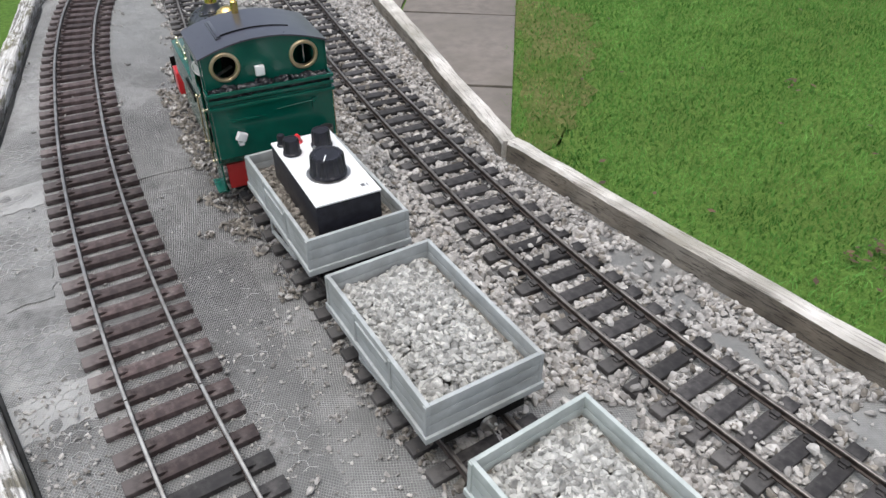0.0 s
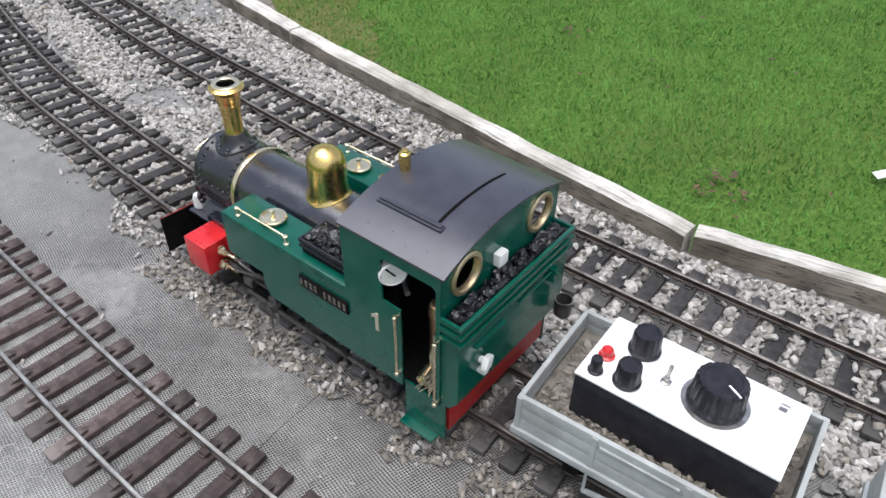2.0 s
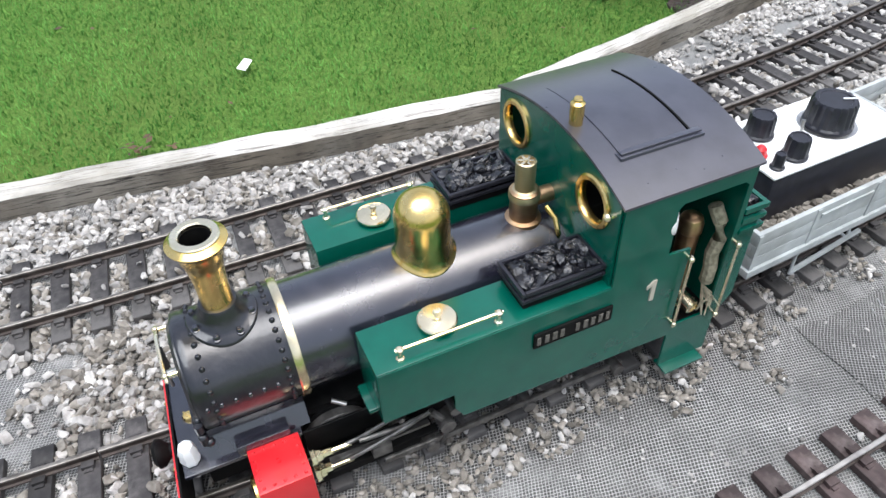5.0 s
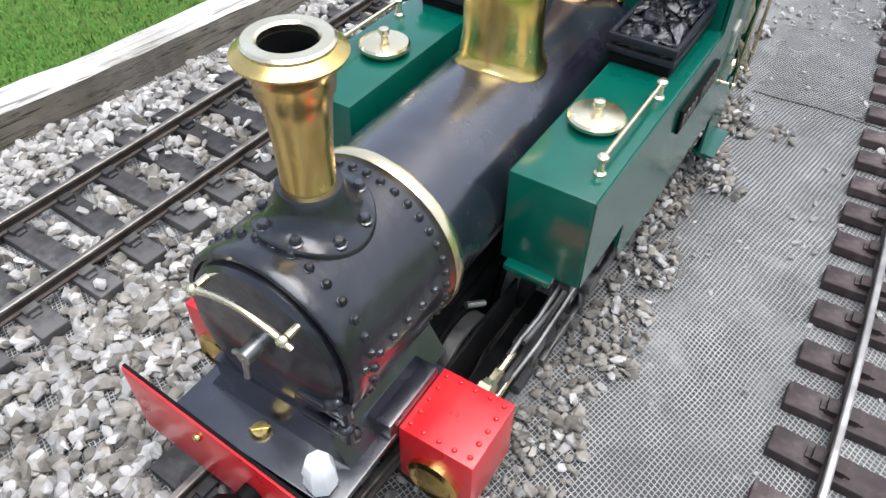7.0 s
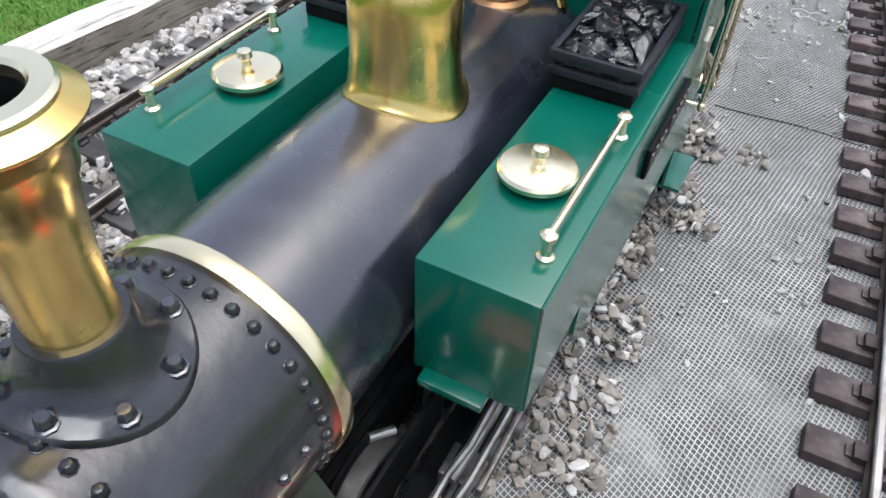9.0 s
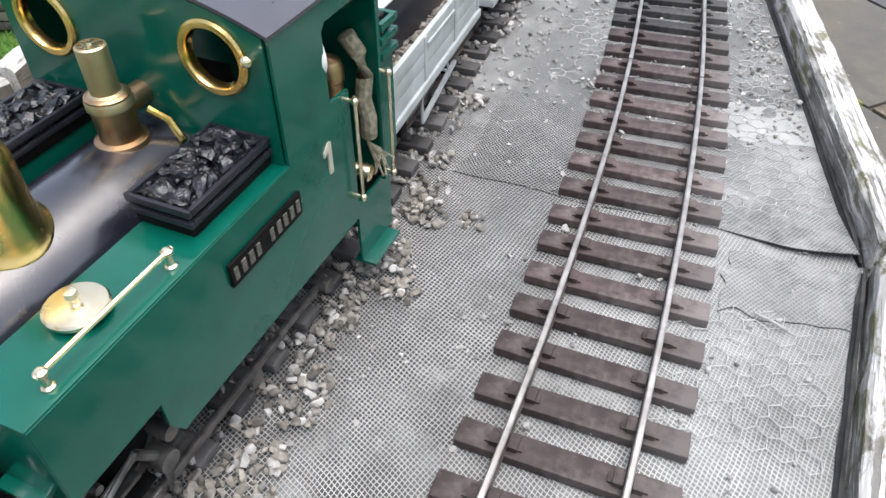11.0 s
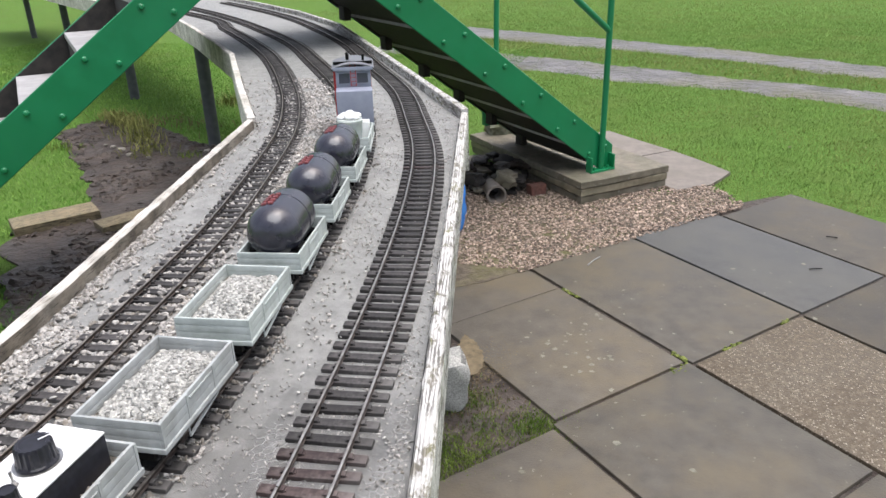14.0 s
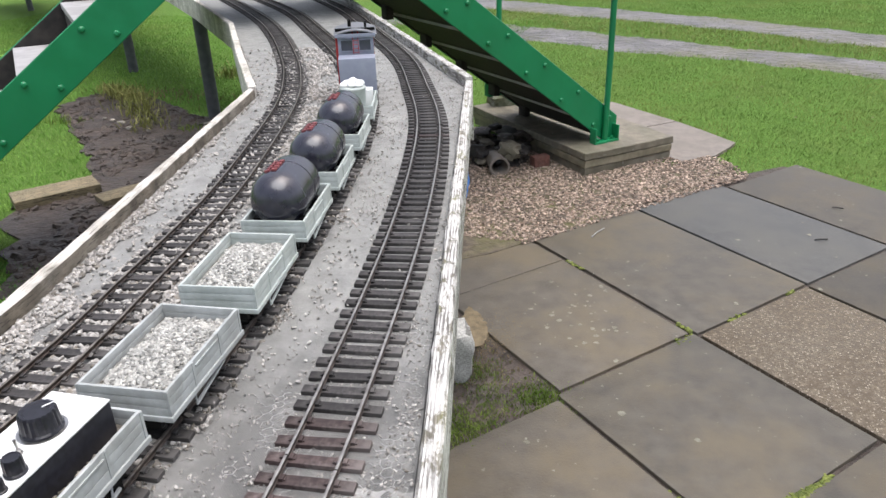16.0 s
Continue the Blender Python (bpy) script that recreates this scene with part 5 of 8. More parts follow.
    rod(bm, (0, -0.149, ZC + 0.057), (0, -0.149, ZC + 0.0612), 0.0009)
    part("valve_cap", bm, M_BRASSPALE, valve)
    bm = bmnew()
    rod(bm, (0, -0.152, ZC + 0.0365), (0.0, -0.168, ZC + 0.0365), 0.0043, 16)
    part("steam_pipe", bm, M_BRONZE, L)
    bm = bmnew()
    tube(bm, [(-0.006, -0.158, ZC + 0.034), (-0.012, -0.160, ZC + 0.030), (-0.016, -0.160, ZC + 0.023), (-0.0175, -0.160, ZC + 0.016)], 0.0014, 8)
    part("pipe", bm, M_BRASS, L)
    # side tanks with their fittings
    for sx in (-1, 1):
        bm = bmnew()
        x0, x1 = sorted((sx * 0.0283, sx * 0.0549))
        box(bm, x0, x1, -0.1655, -0.0500, 0.0665, 0.1005, 0.0007)
        tank = part("side_tank", bm, M_GREEN, L)
        bm = bmnew()
        xs = sx * 0.0540
        outline = [(-0.0505, 0.0668), (-0.0850, 0.0668), (-0.0850, 0.0560), (-0.0895, 0.0480), (-0.2075, 0.0455), (-0.2075, 0.1075), (-0.1945, 0.1085), (-0.1940, 0.1360), (-0.1965, 0.1385), (-0.2300, 0.1385),
                   (-0.2325, 0.1365), (-0.2325, 0.0480), (-0.2355, 0.0480), (-0.2355, 0.1475), (-0.1650, 0.1475), (-0.1650, 0.0998), (-0.0505, 0.0998)]
        sheet(bm, outline, 0.0013, Matrix(((0, 0, sx, xs), (1, 0, 0, 0), (0, 1, 0, 0), (0, 0, 0, 1))))
        side = part("cab_side", bm, M_GREEN, L, smooth=0)
        # front bracket
        bm = bmnew()
        x0, x1 = sorted((sx * 0.0310, sx * 0.0470))
        box(bm, x0, x1, -0.0560, -0.0462, 0.0650, 0.0675, 0.0009)
        part("tank_bracket", bm, M_GREEN, tank)
        # filler cap
        bm = bmnew()
        lathe(bm, [(0.0058, 0.1000), (0.0058, 0.1020), (0.0088, 0.1024), (0.0090, 0.1036), (0.0084, 0.1043), (0.0030, 0.1050), (0.0013, 0.1050), (0.0011, 0.1066), (0.0019, 0.1074), (0.0017, 0.1090), (0, 0.1094)], 32, Matrix.Translation((sx * 0.0395, -0.0845, 0)))
        part("filler_cap", bm, M_BRASSPALE, tank, "round brass filler cap with a knob", smooth=40)
        # handrail
        bm = bmnew()
        rod(bm, (sx * 0.0505, -0.0605, 0.1062), (sx * 0.0505, -0.1110, 0.1062), 0.0008, 8)
        for y in (-0.0625, -0.1090):
            lathe(bm, [(0, 0.1004), (0.0019, 0.1004), (0.0019, 0.1012), (0.0012, 0.1018), (0.0010, 0.1048), (0.0018, 0.1058), (0.0018, 0.1068), (0.001, 0.1075), (0, 0.1076)], 12, Matrix.Translation((sx * 0.0505, y, 0)))
        part("handrail", bm, M_BRASSPALE, tank)
        # coal tray on the tank
        bm = bmnew()
        x0, x1 = sorted((sx * 0.0275, sx * 0.0490))
        ya, yb = -0.1640, -0.1220
        box(bm, x0, x1, ya, yb, 0.1004, 0.1040, 0.0006)
        tray = part("coal_tray", bm, M_MATTBLACK, tank, "black coal tray with two rails")
        g = 0.0012
        for z0, z1 in ((0.1048, 0.1070), (0.1088, 0.1114)):
            for q in ((x0 - g, x1 + g, ya, ya + 0.0016), (x0 - g, x1 + g, yb - 0.0016 + g, yb + g), (x0 - g, x0 - g + 0.0016, ya + 0.0017, yb - 0.0017 + g), (x1 + g - 0.0016, x1 + g, ya + 0.0017, yb - 0.0017 + g)):
                bm = bmnew()
                box(bm, *q, z0, z1, 0.0003)
                part("tray_rail", bm, M_KNOB, tray)
        rnd = random.Random(5 + sx)
        bm = bmnew()
        box(bm, x0 + 0.0008, x1 - 0.0008, ya + 0.002, yb - 0.0006, 0.1040, 0.1096)
        lump_heap(bm, x0 + 0.0008, x1 - 0.0008, ya + 0.002, yb - 0.0006, 0.1100, 0.0034, rnd, 0.0052)
        tagged(part("coal", bm, M_COAL, tray, smooth=0), "glossy black coal", kind="stuff")
        # nameplate with raised lettering that is not spelled out
        bm = bmnew()
        x0, x1 = sorted((xs + sx * 0.0013, xs + sx * 0.0027))
        box(bm, x0, x1, -0.1665, -0.1245, 0.0795, 0.0890, 0.0004)
        plate = part("nameplate", bm, M_MATTBLACK, side, "black nameplate with raised pale letters")
        bm = bmnew()
        for k, w in enumerate((0.0026, 0.0030, 0.0032, 0.0028, 0, 0.0026, 0.0032, 0.0030, 0.0030, 0.0026)):
            if w:
                yk = -0.1259 - k * 0.0041
                box(bm, min(x0, x1) - 0.0004 if sx < 0 else x0, x1 + (0.0004 if sx > 0 else 0), yk - w * 0.72, yk, 0.0818, 0.0868)
        part("lettering", bm, M_PLATELETTER, plate)
        # the cab number
        bm = bmnew()
        sheet(bm, [(-0.0007, 0), (0.0017, 0), (0.0017, 0.0135), (0.0, 0.0135), (-0.0034, 0.0108), (-0.0034, 0.0088), (-0.0007, 0.0105)], 0.0016)
        bmesh.ops.transform(bm, matrix=Matrix.Translation((xs + sx * 0.0004, -0.1890, 0.0812)) @ Matrix(((0, 0, sx, 0), (sx, 0, 0, 0), (0, 1, 0, 0), (0, 0, 0, 1))), verts=bm.verts[:])
        part("number", bm, M_LETTER, side, "raised brass figure one")
        # door pillars and handrails
        bm = bmnew()
        for y, z0, z1 in ((-0.2062, 0.056, 0.1055), (-0.2345, 0.050, 0.1035)):
            xh = xs + sx * 0.0045
            rod(bm, (xh, y, z0), (xh, y, z1), 0.0008, 8)
            for z in (z0 + 0.002, z1 - 0.002):
                rod(bm, (xs, y, z), (xh, y, z), 0.0009, 8)
                ball(bm, (xh, y, z), 0.0016, 10, 6)
        part("door_handrail", bm, M_BRASSPALE, side)
        # cab step
        bm = bmnew()
        x0, x1 = sorted((xs, xs - sx * 0.0012))
        box(bm, x0, x1, -0.2388, -0.2085, 0.018, 0.050)
        x0, x1 = sorted((xs + sx * 0.0065, xs - sx * 0.004))
        box(bm, x0, x1, -0.2340, -0.2085, 0.0165, 0.0182, 0.0005)
        part("step", bm, M_GREEN, L)
    # cab front and back sheets with round windows
    def arch_z(x):
        return 0.1460 + 0.0120 * (1 - (x / 0.057) ** 2)

    for y, z0, nm in ((-0.1650, 0.0670, "cab_front"), (-0.2355, 0.0900, "cab_back")):
        bm = bmnew()
        seg = 32
        outer = [(-0.0535, z0), (0.0535, z0)] + [(0.0535 - 0.107 * i / 20, arch_z(0.0535 - 0.107 * i / 20) - 0.0005) for i in range(21)]
        vs = [bm.verts.new((x, y, z)) for x, z in outer]
        edges = [bm.edges.new((vs[i], vs[(i + 1) % len(vs)])) for i in range(len(vs))]
        for cx in (-0.0345, 0.0345):
            ring = [bm.verts.new((cx + 0.0105 * math.cos(2 * math.pi * i / seg), y, 0.1370 + 0.0105 * math.sin(2 * math.pi * i / seg))) for i in range(seg)]
            edges += [bm.edges.new((ring[i], ring[(i + 1) % seg])) for i in range(seg)]
        bmesh.ops.triangle_fill(bm, edges=edges, use_beauty=True)
        r = bmesh.ops.extrude_face_region(bm, geom=bm.faces[:])
        bmesh.ops.translate(bm, vec=(0, 0.0012, 0), verts=[v for v in r["geom"] if isinstance(v, bmesh.types.BMVert)])
        bmesh.ops.recalc_face_normals(bm, faces=bm.faces[:])
        wall = part(nm, bm, M_GREEN, L, smooth=0)
        for cx in (-0.0345, 0.0345):
            bm = bmnew()
            lathe(bm, [(0.0098, -0.0012), (0.0130, -0.0012), (0.0130, 0.0022), (0.0122, 0.0030), (0.0104, 0.0030), (0.0098, 0.0022)], 40, pose(cx, y, 0.137, -90, 0, 0) if y > -0.2 else pose(cx, y + 0.001, 0.137, 90, 0, 0), closed=True)
            part("window_ring", bm, M_BRASS if y > -0.2 else M_DULLBRASS, wall, "round brass window frame", smooth=40)
        if y < -0.2:
            bm = bmnew()
            box(bm, -0.010, -0.002, y - 0.005, y, 0.126, 0.1345, 0.0008)
            part("bracket", bm, M_WHITE, wall)
        else:
            bm = bmnew()
            for sx in (-1,):
                rod(bm, (sx * 0.0498, y, 0.1405), (sx * 0.0498, y + 0.005, 0.1405), 0.0015)
                ball(bm, (sx * 0.0498, y + 0.005, 0.1405), 0.002)
            part("lamp_iron", bm, M_BRASSPALE, wall)
    # roof: a curved sheet with a sliding hatch between two runners
    bm = bmnew()
    n = 28
    top, bot = [], []
    for i in range(n + 1):
        x = -0.0560 + 0.112 * i / n
        top.append((x, arch_z(x) + 0.0013))
        bot.append((x, arch_z(x)))
    sheet(bm, top + bot[::-1], 0.0745, pose(0, -0.1635, 0, 90, 0, 0))
    roof = part("roof", bm, M_ROOF, L, smooth=30)
    n = 14
    # The hatch, and a black strip drawing the shaded gap at its rear edge.
    for nm, hw, mt, y0, ln, up in (("roof_hatch", 0.0304, M_ROOF, -0.1763, 0.0364, 0.0017), ("hatch_gap_shade", 0.0306, M_MATTBLACK, -0.2134, 0.0008, 0.0022),):
        bm = bmnew()
        top = [(-0.0010 - hw + 2 * hw * i / n, arch_z(-hw + 2 * hw * i / n) + up) for i in range(n + 1)]
        bot = [(x, z - up) for x, z in top]
        sheet(bm, top + bot[::-1], ln, pose(0, y0, 0, 90, 0, 0))
        part(nm, bm, mt, roof, smooth=30)
    bm = bmnew()
    zr = arch_z(-0.0325)
    box(bm, -0.0352, -0.0302, -0.2190, -0.1745, zr - 0.0006, zr + 0.0022, 0.0004)
    box(bm, -0.0338, -0.0308, -0.2180, -0.1755, zr + 0.0023, zr + 0.0034, 0.0004)
    part("hatch_runner", bm, M_ROOF, roof)
    bm = bmnew()
    for x, y in ((-0.048, -0.1800), (-0.046, -0.1960), (-0.050, -0.2080), (-0.047, -0.2200)):
        ball(bm, (x, y, arch_z(x) + 0.0012), 0.0006, 6, 4, 0.6)
    part("roof_screws", bm, M_ROOF, roof)
    bm = bmnew()
    zt = arch_z(0.003) + 0.001
    lathe(bm, [(0.0032, 0), (0.0032, 0.0035), (0.0034, 0.0036), (0.0034, 0.0105), (0.0020, 0.0115), (0.0022, 0.0125), (0.0018, 0.0132), (0, 0.0132)], 16, Matrix.Translation((-0.0062, -0.1698, zt)))
    part("whistle", bm, M_BRASS, roof, "small brass whistle")
    # cab floor, fittings
    bm = bmnew()
    box(bm, -0.0525, 0.0525, -0.2365, -0.166, 0.047, 0.050)
    box(bm, -0.026, 0.026, -0.180, -0.166, 0.050, 0.125)
    part("backhead", bm, M_MATTBLACK, L)
    bm = bmnew()
    lathe(bm, [(0, -0.003), (0.0078, -0.003), (0.0080, -0.0025), (0.0080, 0.0022), (0.0072, 0.0028), (0.0070, 0.0018), (0, 0.0018)], 32, pose(-0.0485, -0.1965, 0.1250, 90, 0, -35))
    gauge = part("pressure_gauge", bm, M_DIAL, L, "round white pressure gauge")
    bm = bmnew()
    box(bm, -0.0005, 0.0005, -0.002, 0.0060, 0, 0.0004, m=pose(-0.0485, -0.1965, 0.1250, 90, 0, -35) @ pose(0, 0, 0.0019, 0, 0, 40))
    part("needle", bm, M_MATTBLACK, gauge)
    bm = bmnew()
    lathe(bm, [(0, 0.050), (0.0054, 0.050), (0.0054, 0.100), (0.0062, 0.101), (0.0062, 0.1062), (0.0052, 0.1092), (0.0040, 0.1100), (0.0012, 0.1104), (0, 0.1104)], 24, Matrix.Translation((-0.0385, -0.2215, 0)))
    part("gas_tank", bm, M_BRONZE, L, "upright bronze fuel tank with a brass cap")
    bm = bmnew()
    tube(bm, [(-0.044, -0.228, 0.118), (-0.048, -0.230, 0.110), (-0.0495, -0.231, 0.100), (-0.0485, -0.230, 0.090), (-0.051, -0.229, 0.082), (-0.050, -0.230, 0.072)], 0.0036, 10)
    part("lagged_pipe", bm, M_STRING, L, "pipe wrapped in brown string")
    bm = bmnew()
    for k in range(14):
        rnd = random.Random(k)
        tube(bm, [(-0.050, -0.228, 0.068 + 0.004 * rnd.random()), (-0.053 - 0.003 * rnd.random(), -0.224 - 0.01 * rnd.random(), 0.064), (-0.055 - 0.006 * rnd.random(), -0.222 - 0.014 * rnd.random(), 0.056 + 0.006 * rnd.random())], 0.0004, 4)
    part("frayed_string", bm, M_STRING, L)
    bm = bmnew()
    lathe(bm, [(0, 0), (0.0042, 0), (0.0042, 0.010), (0.003, 0.0108), (0.003, 0.008), (0, 0.008)], 16, along((-0.044, -0.220, 0.060), (-0.056, -0.222, 0.058)))
    part("valve_knob", bm, M_BRASSPALE, L)
    bm = bmnew()
    tube(bm, [(-0.020, -0.182, 0.115), (-0.035, -0.190, 0.112), (-0.046, -0.205, 0.112)], 0.0016, 8)
    part("regulator", bm, M_GREYSTEEL, L)
    # bunker with ribs, rails and coal
    bm = bmnew()
    sheet(bm, [(-0.2357, 0.0500), (-0.2420, 0.0500), (-0.2475, 0.0580), (-0.2475, 0.1100), (-0.2357, 0.1100)], 0.1080, Matrix(((0, 0, 1, -0.054), (1, 0, 0, 0), (0, 1, 0, 0), (0, 0, 0, 1))))
    bunker = part("bunker", bm, M_GREEN, L, smooth=0)
    for z in (0.1065, 0.1130, 0.1190):
        bm = bmnew()
        box(bm, -0.0560, 0.0560, -0.2500, -0.2475, z - 0.0015, z + 0.0015, 0.0004)
        box(bm, -0.0560, -0.0540, -0.2475, -0.2357, z - 0.0015, z + 0.0015)
        box(bm, 0.0540, 0.0560, -0.2475, -0.2357, z - 0.0015, z + 0.0015)
        part("coal_rail", bm, M_GREEN, bunker)
    bm = bmnew()
    box(bm, -0.053, 0.053, -0.2468, -0.2364, 0.108, 0.1175)
    lump_heap(bm, -0.052, 0.052, -0.2470, -0.2366, 0.1185, 0.007, random.Random(9), 0.0050)
    tagged(part("coal", bm, M_COAL, bunker, smooth=0), "glossy black coal", kind="stuff")
    bm = bmnew()
    rod(bm, (0.002, -0.2482, 0.0965), (0.034, -0.2490, 0.0985), 0.0007)
    rod(bm, (0.036, -0.2476, 0.098), (0.036, -0.2530, 0.098), 0.0012)
    box(bm, 0.0340, 0.0385, -0.2515, -0.2476, 0.091, 0.101)
    box(bm, -0.040, -0.012, -0.2495, -0.2475, 0.0925, 0.0935)
    part("fire_iron", bm, M_GREEN, bunker)
    bm = bmnew()
    box(bm, -0.0046, 0.0046, -0.0042, 0.0, -0.0040, 0.0040, 0.0012, m=pose(-0.0338, -0.2500, 0.0790, 0, 28, 12))
    rod(bm, (-0.0338, -0.2475, 0.0790), (-0.0338, -0.2510, 0.0790), 0.0022, 10)
    box(bm, -0.0368, -0.0318, -0.2530, -0.2472, 0.0705, 0.0738, 0.001)
    part("tail_lamp", bm, M_WHITE, bunker, "white tail lamp")
    bm = bmnew()
    box(bm, -0.0490, 0.0522, -0.2385, -0.2350, 0.0215, 0.0470, 0.0008)
    part("rear_beam", bm, M_REDDARK, L, "dull red rear buffer beam")
    bm = bmnew()
    lathe(bm, [(0.0035, -0.004), (0.0055, -0.004), (0.0060, 0.008), (0.0052, 0.008), (0.0048, 0.0)], 16, pose(0.043, -0.256, 0.066))
    part("hose_cup", bm, M_GREYSTEEL, L)
    bm = bmnew()
    box(bm, -0.0300, -0.0185, -0.0120, 0.0130, 0.0466, 0.0530, 0.0012)
    part("sand_tray", bm, M_BLACK, L)
    bm = bmnew()
    box(bm, 0.0185, 0.0300, -0.0120, 0.0130, 0.0466, 0.0530, 0.0012)
    part("sand_tray", bm, M_BLACK, L)
    # front footplate, buffer beam, lamp
    bm = bmnew()
    box(bm, -0.0300, 0.0300, -0.0170, 0.0380, 0.0440, 0.0465, 0.0005)
    part("footplate", bm, M_BLACK, L)
    bm = bmnew()
    box(bm, -0.0525, 0.0525, 0.0394, 0.0402, 0.0165, 0.0474, 0.0002)
    beam = part("buffer_beam", bm, M_RED, L, "red front buffer beam")
    bm = bmnew()
    box(bm, -0.0528, 0.0528, 0.0384, 0.0394, 0.0163, 0.0476)
    part("beam_back", bm, M_MATTBLACK, beam)
    beam.matrix_local = Matrix.Translation((0, 0.039, 0)) @ pose(0, 0, 0, 0, 0, -3.0) @ Matrix.Translation((0, -0.039, 0))
    for x in (-0.0195, 0.0195):
        bm = bmnew()
        ball(bm, (x, 0.0408, 0.041), 0.0014)
        part("beam_bolt", bm, M_BRASS, beam)
    bm = bmnew()
    lathe(bm, [(0, 0), (0.0035, 0), (0.0035, 0.004), (0.007, 0.0075), (0.0075, 0.010), (0.005, 0.012), (0, 0.0125)], 16, pose(0, 0.0403, 0.030, -90, 0, 0))
    part("coupling_buffer", bm, M_MATTBLACK, beam)
    bm = bmnew()
    lathe(bm, [(0.0031, 0.0465), (0.0031, 0.0475), (0.0024, 0.0485), (0, 0.0487)], 16, Matrix.Translation((0.0025, 0.0305, 0)))
    box(bm, -0.0030, 0.0030, -0.0003, 0.0003, 0.0484, 0.0489, m=pose(0.0025, 0.0305, 0, 0, 0, 40))
    part("screw", bm, M_BRASS, L)
    bm = bmnew()
    lathe(bm, [(0, 0.0465), (0.0042, 0.0470), (0.0048, 0.0500), (0.0042, 0.0530), (0.0046, 0.0550), (0.0034, 0.0585), (0.0015, 0.0595), (0, 0.0596)], 7, Matrix.Translation((-0.0220, 0.0335, 0)))
    part("front_lamp", bm, M_WHITE, L, "white front lamp")
    # Added black block, no known part: darkens the space between the frames.
    bm = bmnew()
    box(bm, -0.0172, 0.0172, -0.200, 0.030, 0.0150, 0.0438, 0.001)
    part("dark_filler", bm, M_MATTBLACK, L)
    # cylinders, slide bars, rods and wheels
    for sx in (-1, 1):
        bm = bmnew()
        x0, x1 = sorted((sx * 0.0300, sx * 0.0545))
        box(bm, x0, x1, -0.0150, 0.0095, 0.0235, 0.0492, 0.0008)
        cyl = part("cylinder", bm, M_RED, L, "bright red riveted cylinder block")
        bm = bmnew()
        for i in range(5):
            ball(bm, (sx * 0.0520, -0.0125 + i * 0.0048, 0.0492), 0.0009, 8, 5)
            ball(bm, (sx * 0.0325, -0.0125 + i * 0.0048, 0.0492), 0.0009, 8, 5)
        for i in range(3):
            for y in (-0.0128, 0.0072):
                ball(bm, (sx * (0.0372 + 0.005 * i), y, 0.0492), 0.0009, 8, 5)
        part("rivet_strip", bm, M_RED, cyl)
        bm = bmnew()
        lathe(bm, [(0.0085, 0.0), (0.0085, 0.002), (0.0070, 0.0028), (0.0060, 0.0022), (0.0020, 0.0030), (0, 0.0032)], 24, pose(sx * 0.0425, 0.0093, 0.0325, -90, 0, 0))
        part("cylinder_cover", bm, M_BRASS, cyl, "brass cylinder end cover")
        bm = bmnew()
        for z, r, e in ((0.0425, 0.0030, -0.0270), (0.0300, 0.0040, -0.0250)):
            lathe(bm, [(r * 1.3, 0), (r * 1.3, 0.002), (r, 0.0026), (r * 0.9, 0.005), (r * 0.6, 0.0055), (r * 0.6, -e - 0.0170), (0, -e - 0.0170)], 6, along((sx * 0.0425, -0.0168, z), (sx * 0.0425, -0.03, z)))
            rod(bm, (sx * 0.0425, -0.017, z), (sx * 0.0425, -0.036, z), r * 0.45, 8)
        part("gland", bm, M_BRASSPALE, cyl)
        bm = bmnew()
        box(bm, *sorted((sx * 0.0412, sx * 0.0438)), -0.0760, -0.0300, 0.0390, 0.0405)
        part("slide_bar", bm, M_MATTBLACK, L)
        bm = bmnew()
        tube(bm, [(sx * 0.0425, -0.034, 0.0430), (sx * 0.0428, -0.041, 0.0445), (sx * 0.0452, -0.047, 0.0500), (sx * 0.0462, -0.060, 0.0555), (sx * 0.0480, -0.072, 0.0640)], 0.0010, 8)
        tube(bm, [(sx * 0.0445, -0.034, 0.0330), (sx * 0.0470, -0.045, 0.0395), (sx * 0.0485, -0.060, 0.0460), (sx * 0.0500, -0.074, 0.0540)], 0.0010, 8)
        rod(bm, (sx * 0.0440, -0.060, 0.0550), (sx * 0.0500, -0.060, 0.0550), 0.0016, 10)
        part("valve_lever", bm, M_GREYSTEEL, L, "bent oily steel valve lever")
        bm = bmnew()
        box(bm, *sorted((sx * 0.0405, sx * 0.0445)), -0.0800, -0.0250, 0.0262, 0.0280)
        part("slide_bar", bm, M_MATTBLACK, L)
        bm = bmnew()
        box(bm, *sorted((sx * 0.0410, sx * 0.0440)), -0.0760, -0.0250, 0.0335, 0.0352)
        box(bm, *sorted((sx * 0.038, sx * 0.0465)), -0.0550, -0.0450, 0.0275, 0.0350, 0.0008)
        part("crosshead", bm, M_GREYSTEEL, L)
        bm = bmnew()
        box(bm, *sorted((sx * 0.0465, sx * 0.0485)), -0.1500, -0.0500, 0.0225, 0.0262, 0.0006)
        box(bm, *sorted((sx * 0.0440, sx * 0.0462)), -0.1900, -0.0700, 0.0195, 0.0230, 0.0006)
        for y in (-0.075, -0.13, -0.185):
            rod(bm, (sx * 0.041, y, 0.0215), (sx * 0.0500, y, 0.0215), 0.0035, 12)
        part("connecting_rod", bm, M_GREYSTEEL, L)
        bm = bmnew()
        tube(bm, [(sx * 0.0455, -0.076, 0.047), (sx * 0.047, -0.081, 0.040), (sx * 0.0475, -0.084, 0.030), (sx * 0.048, -0.080, 0.022)], 0.0018, 8)
        tube(bm, [(sx * 0.0440, -0.040, 0.044), (sx * 0.045, -0.060, 0.043), (sx * 0.046, -0.076, 0.047)], 0.0012, 8)
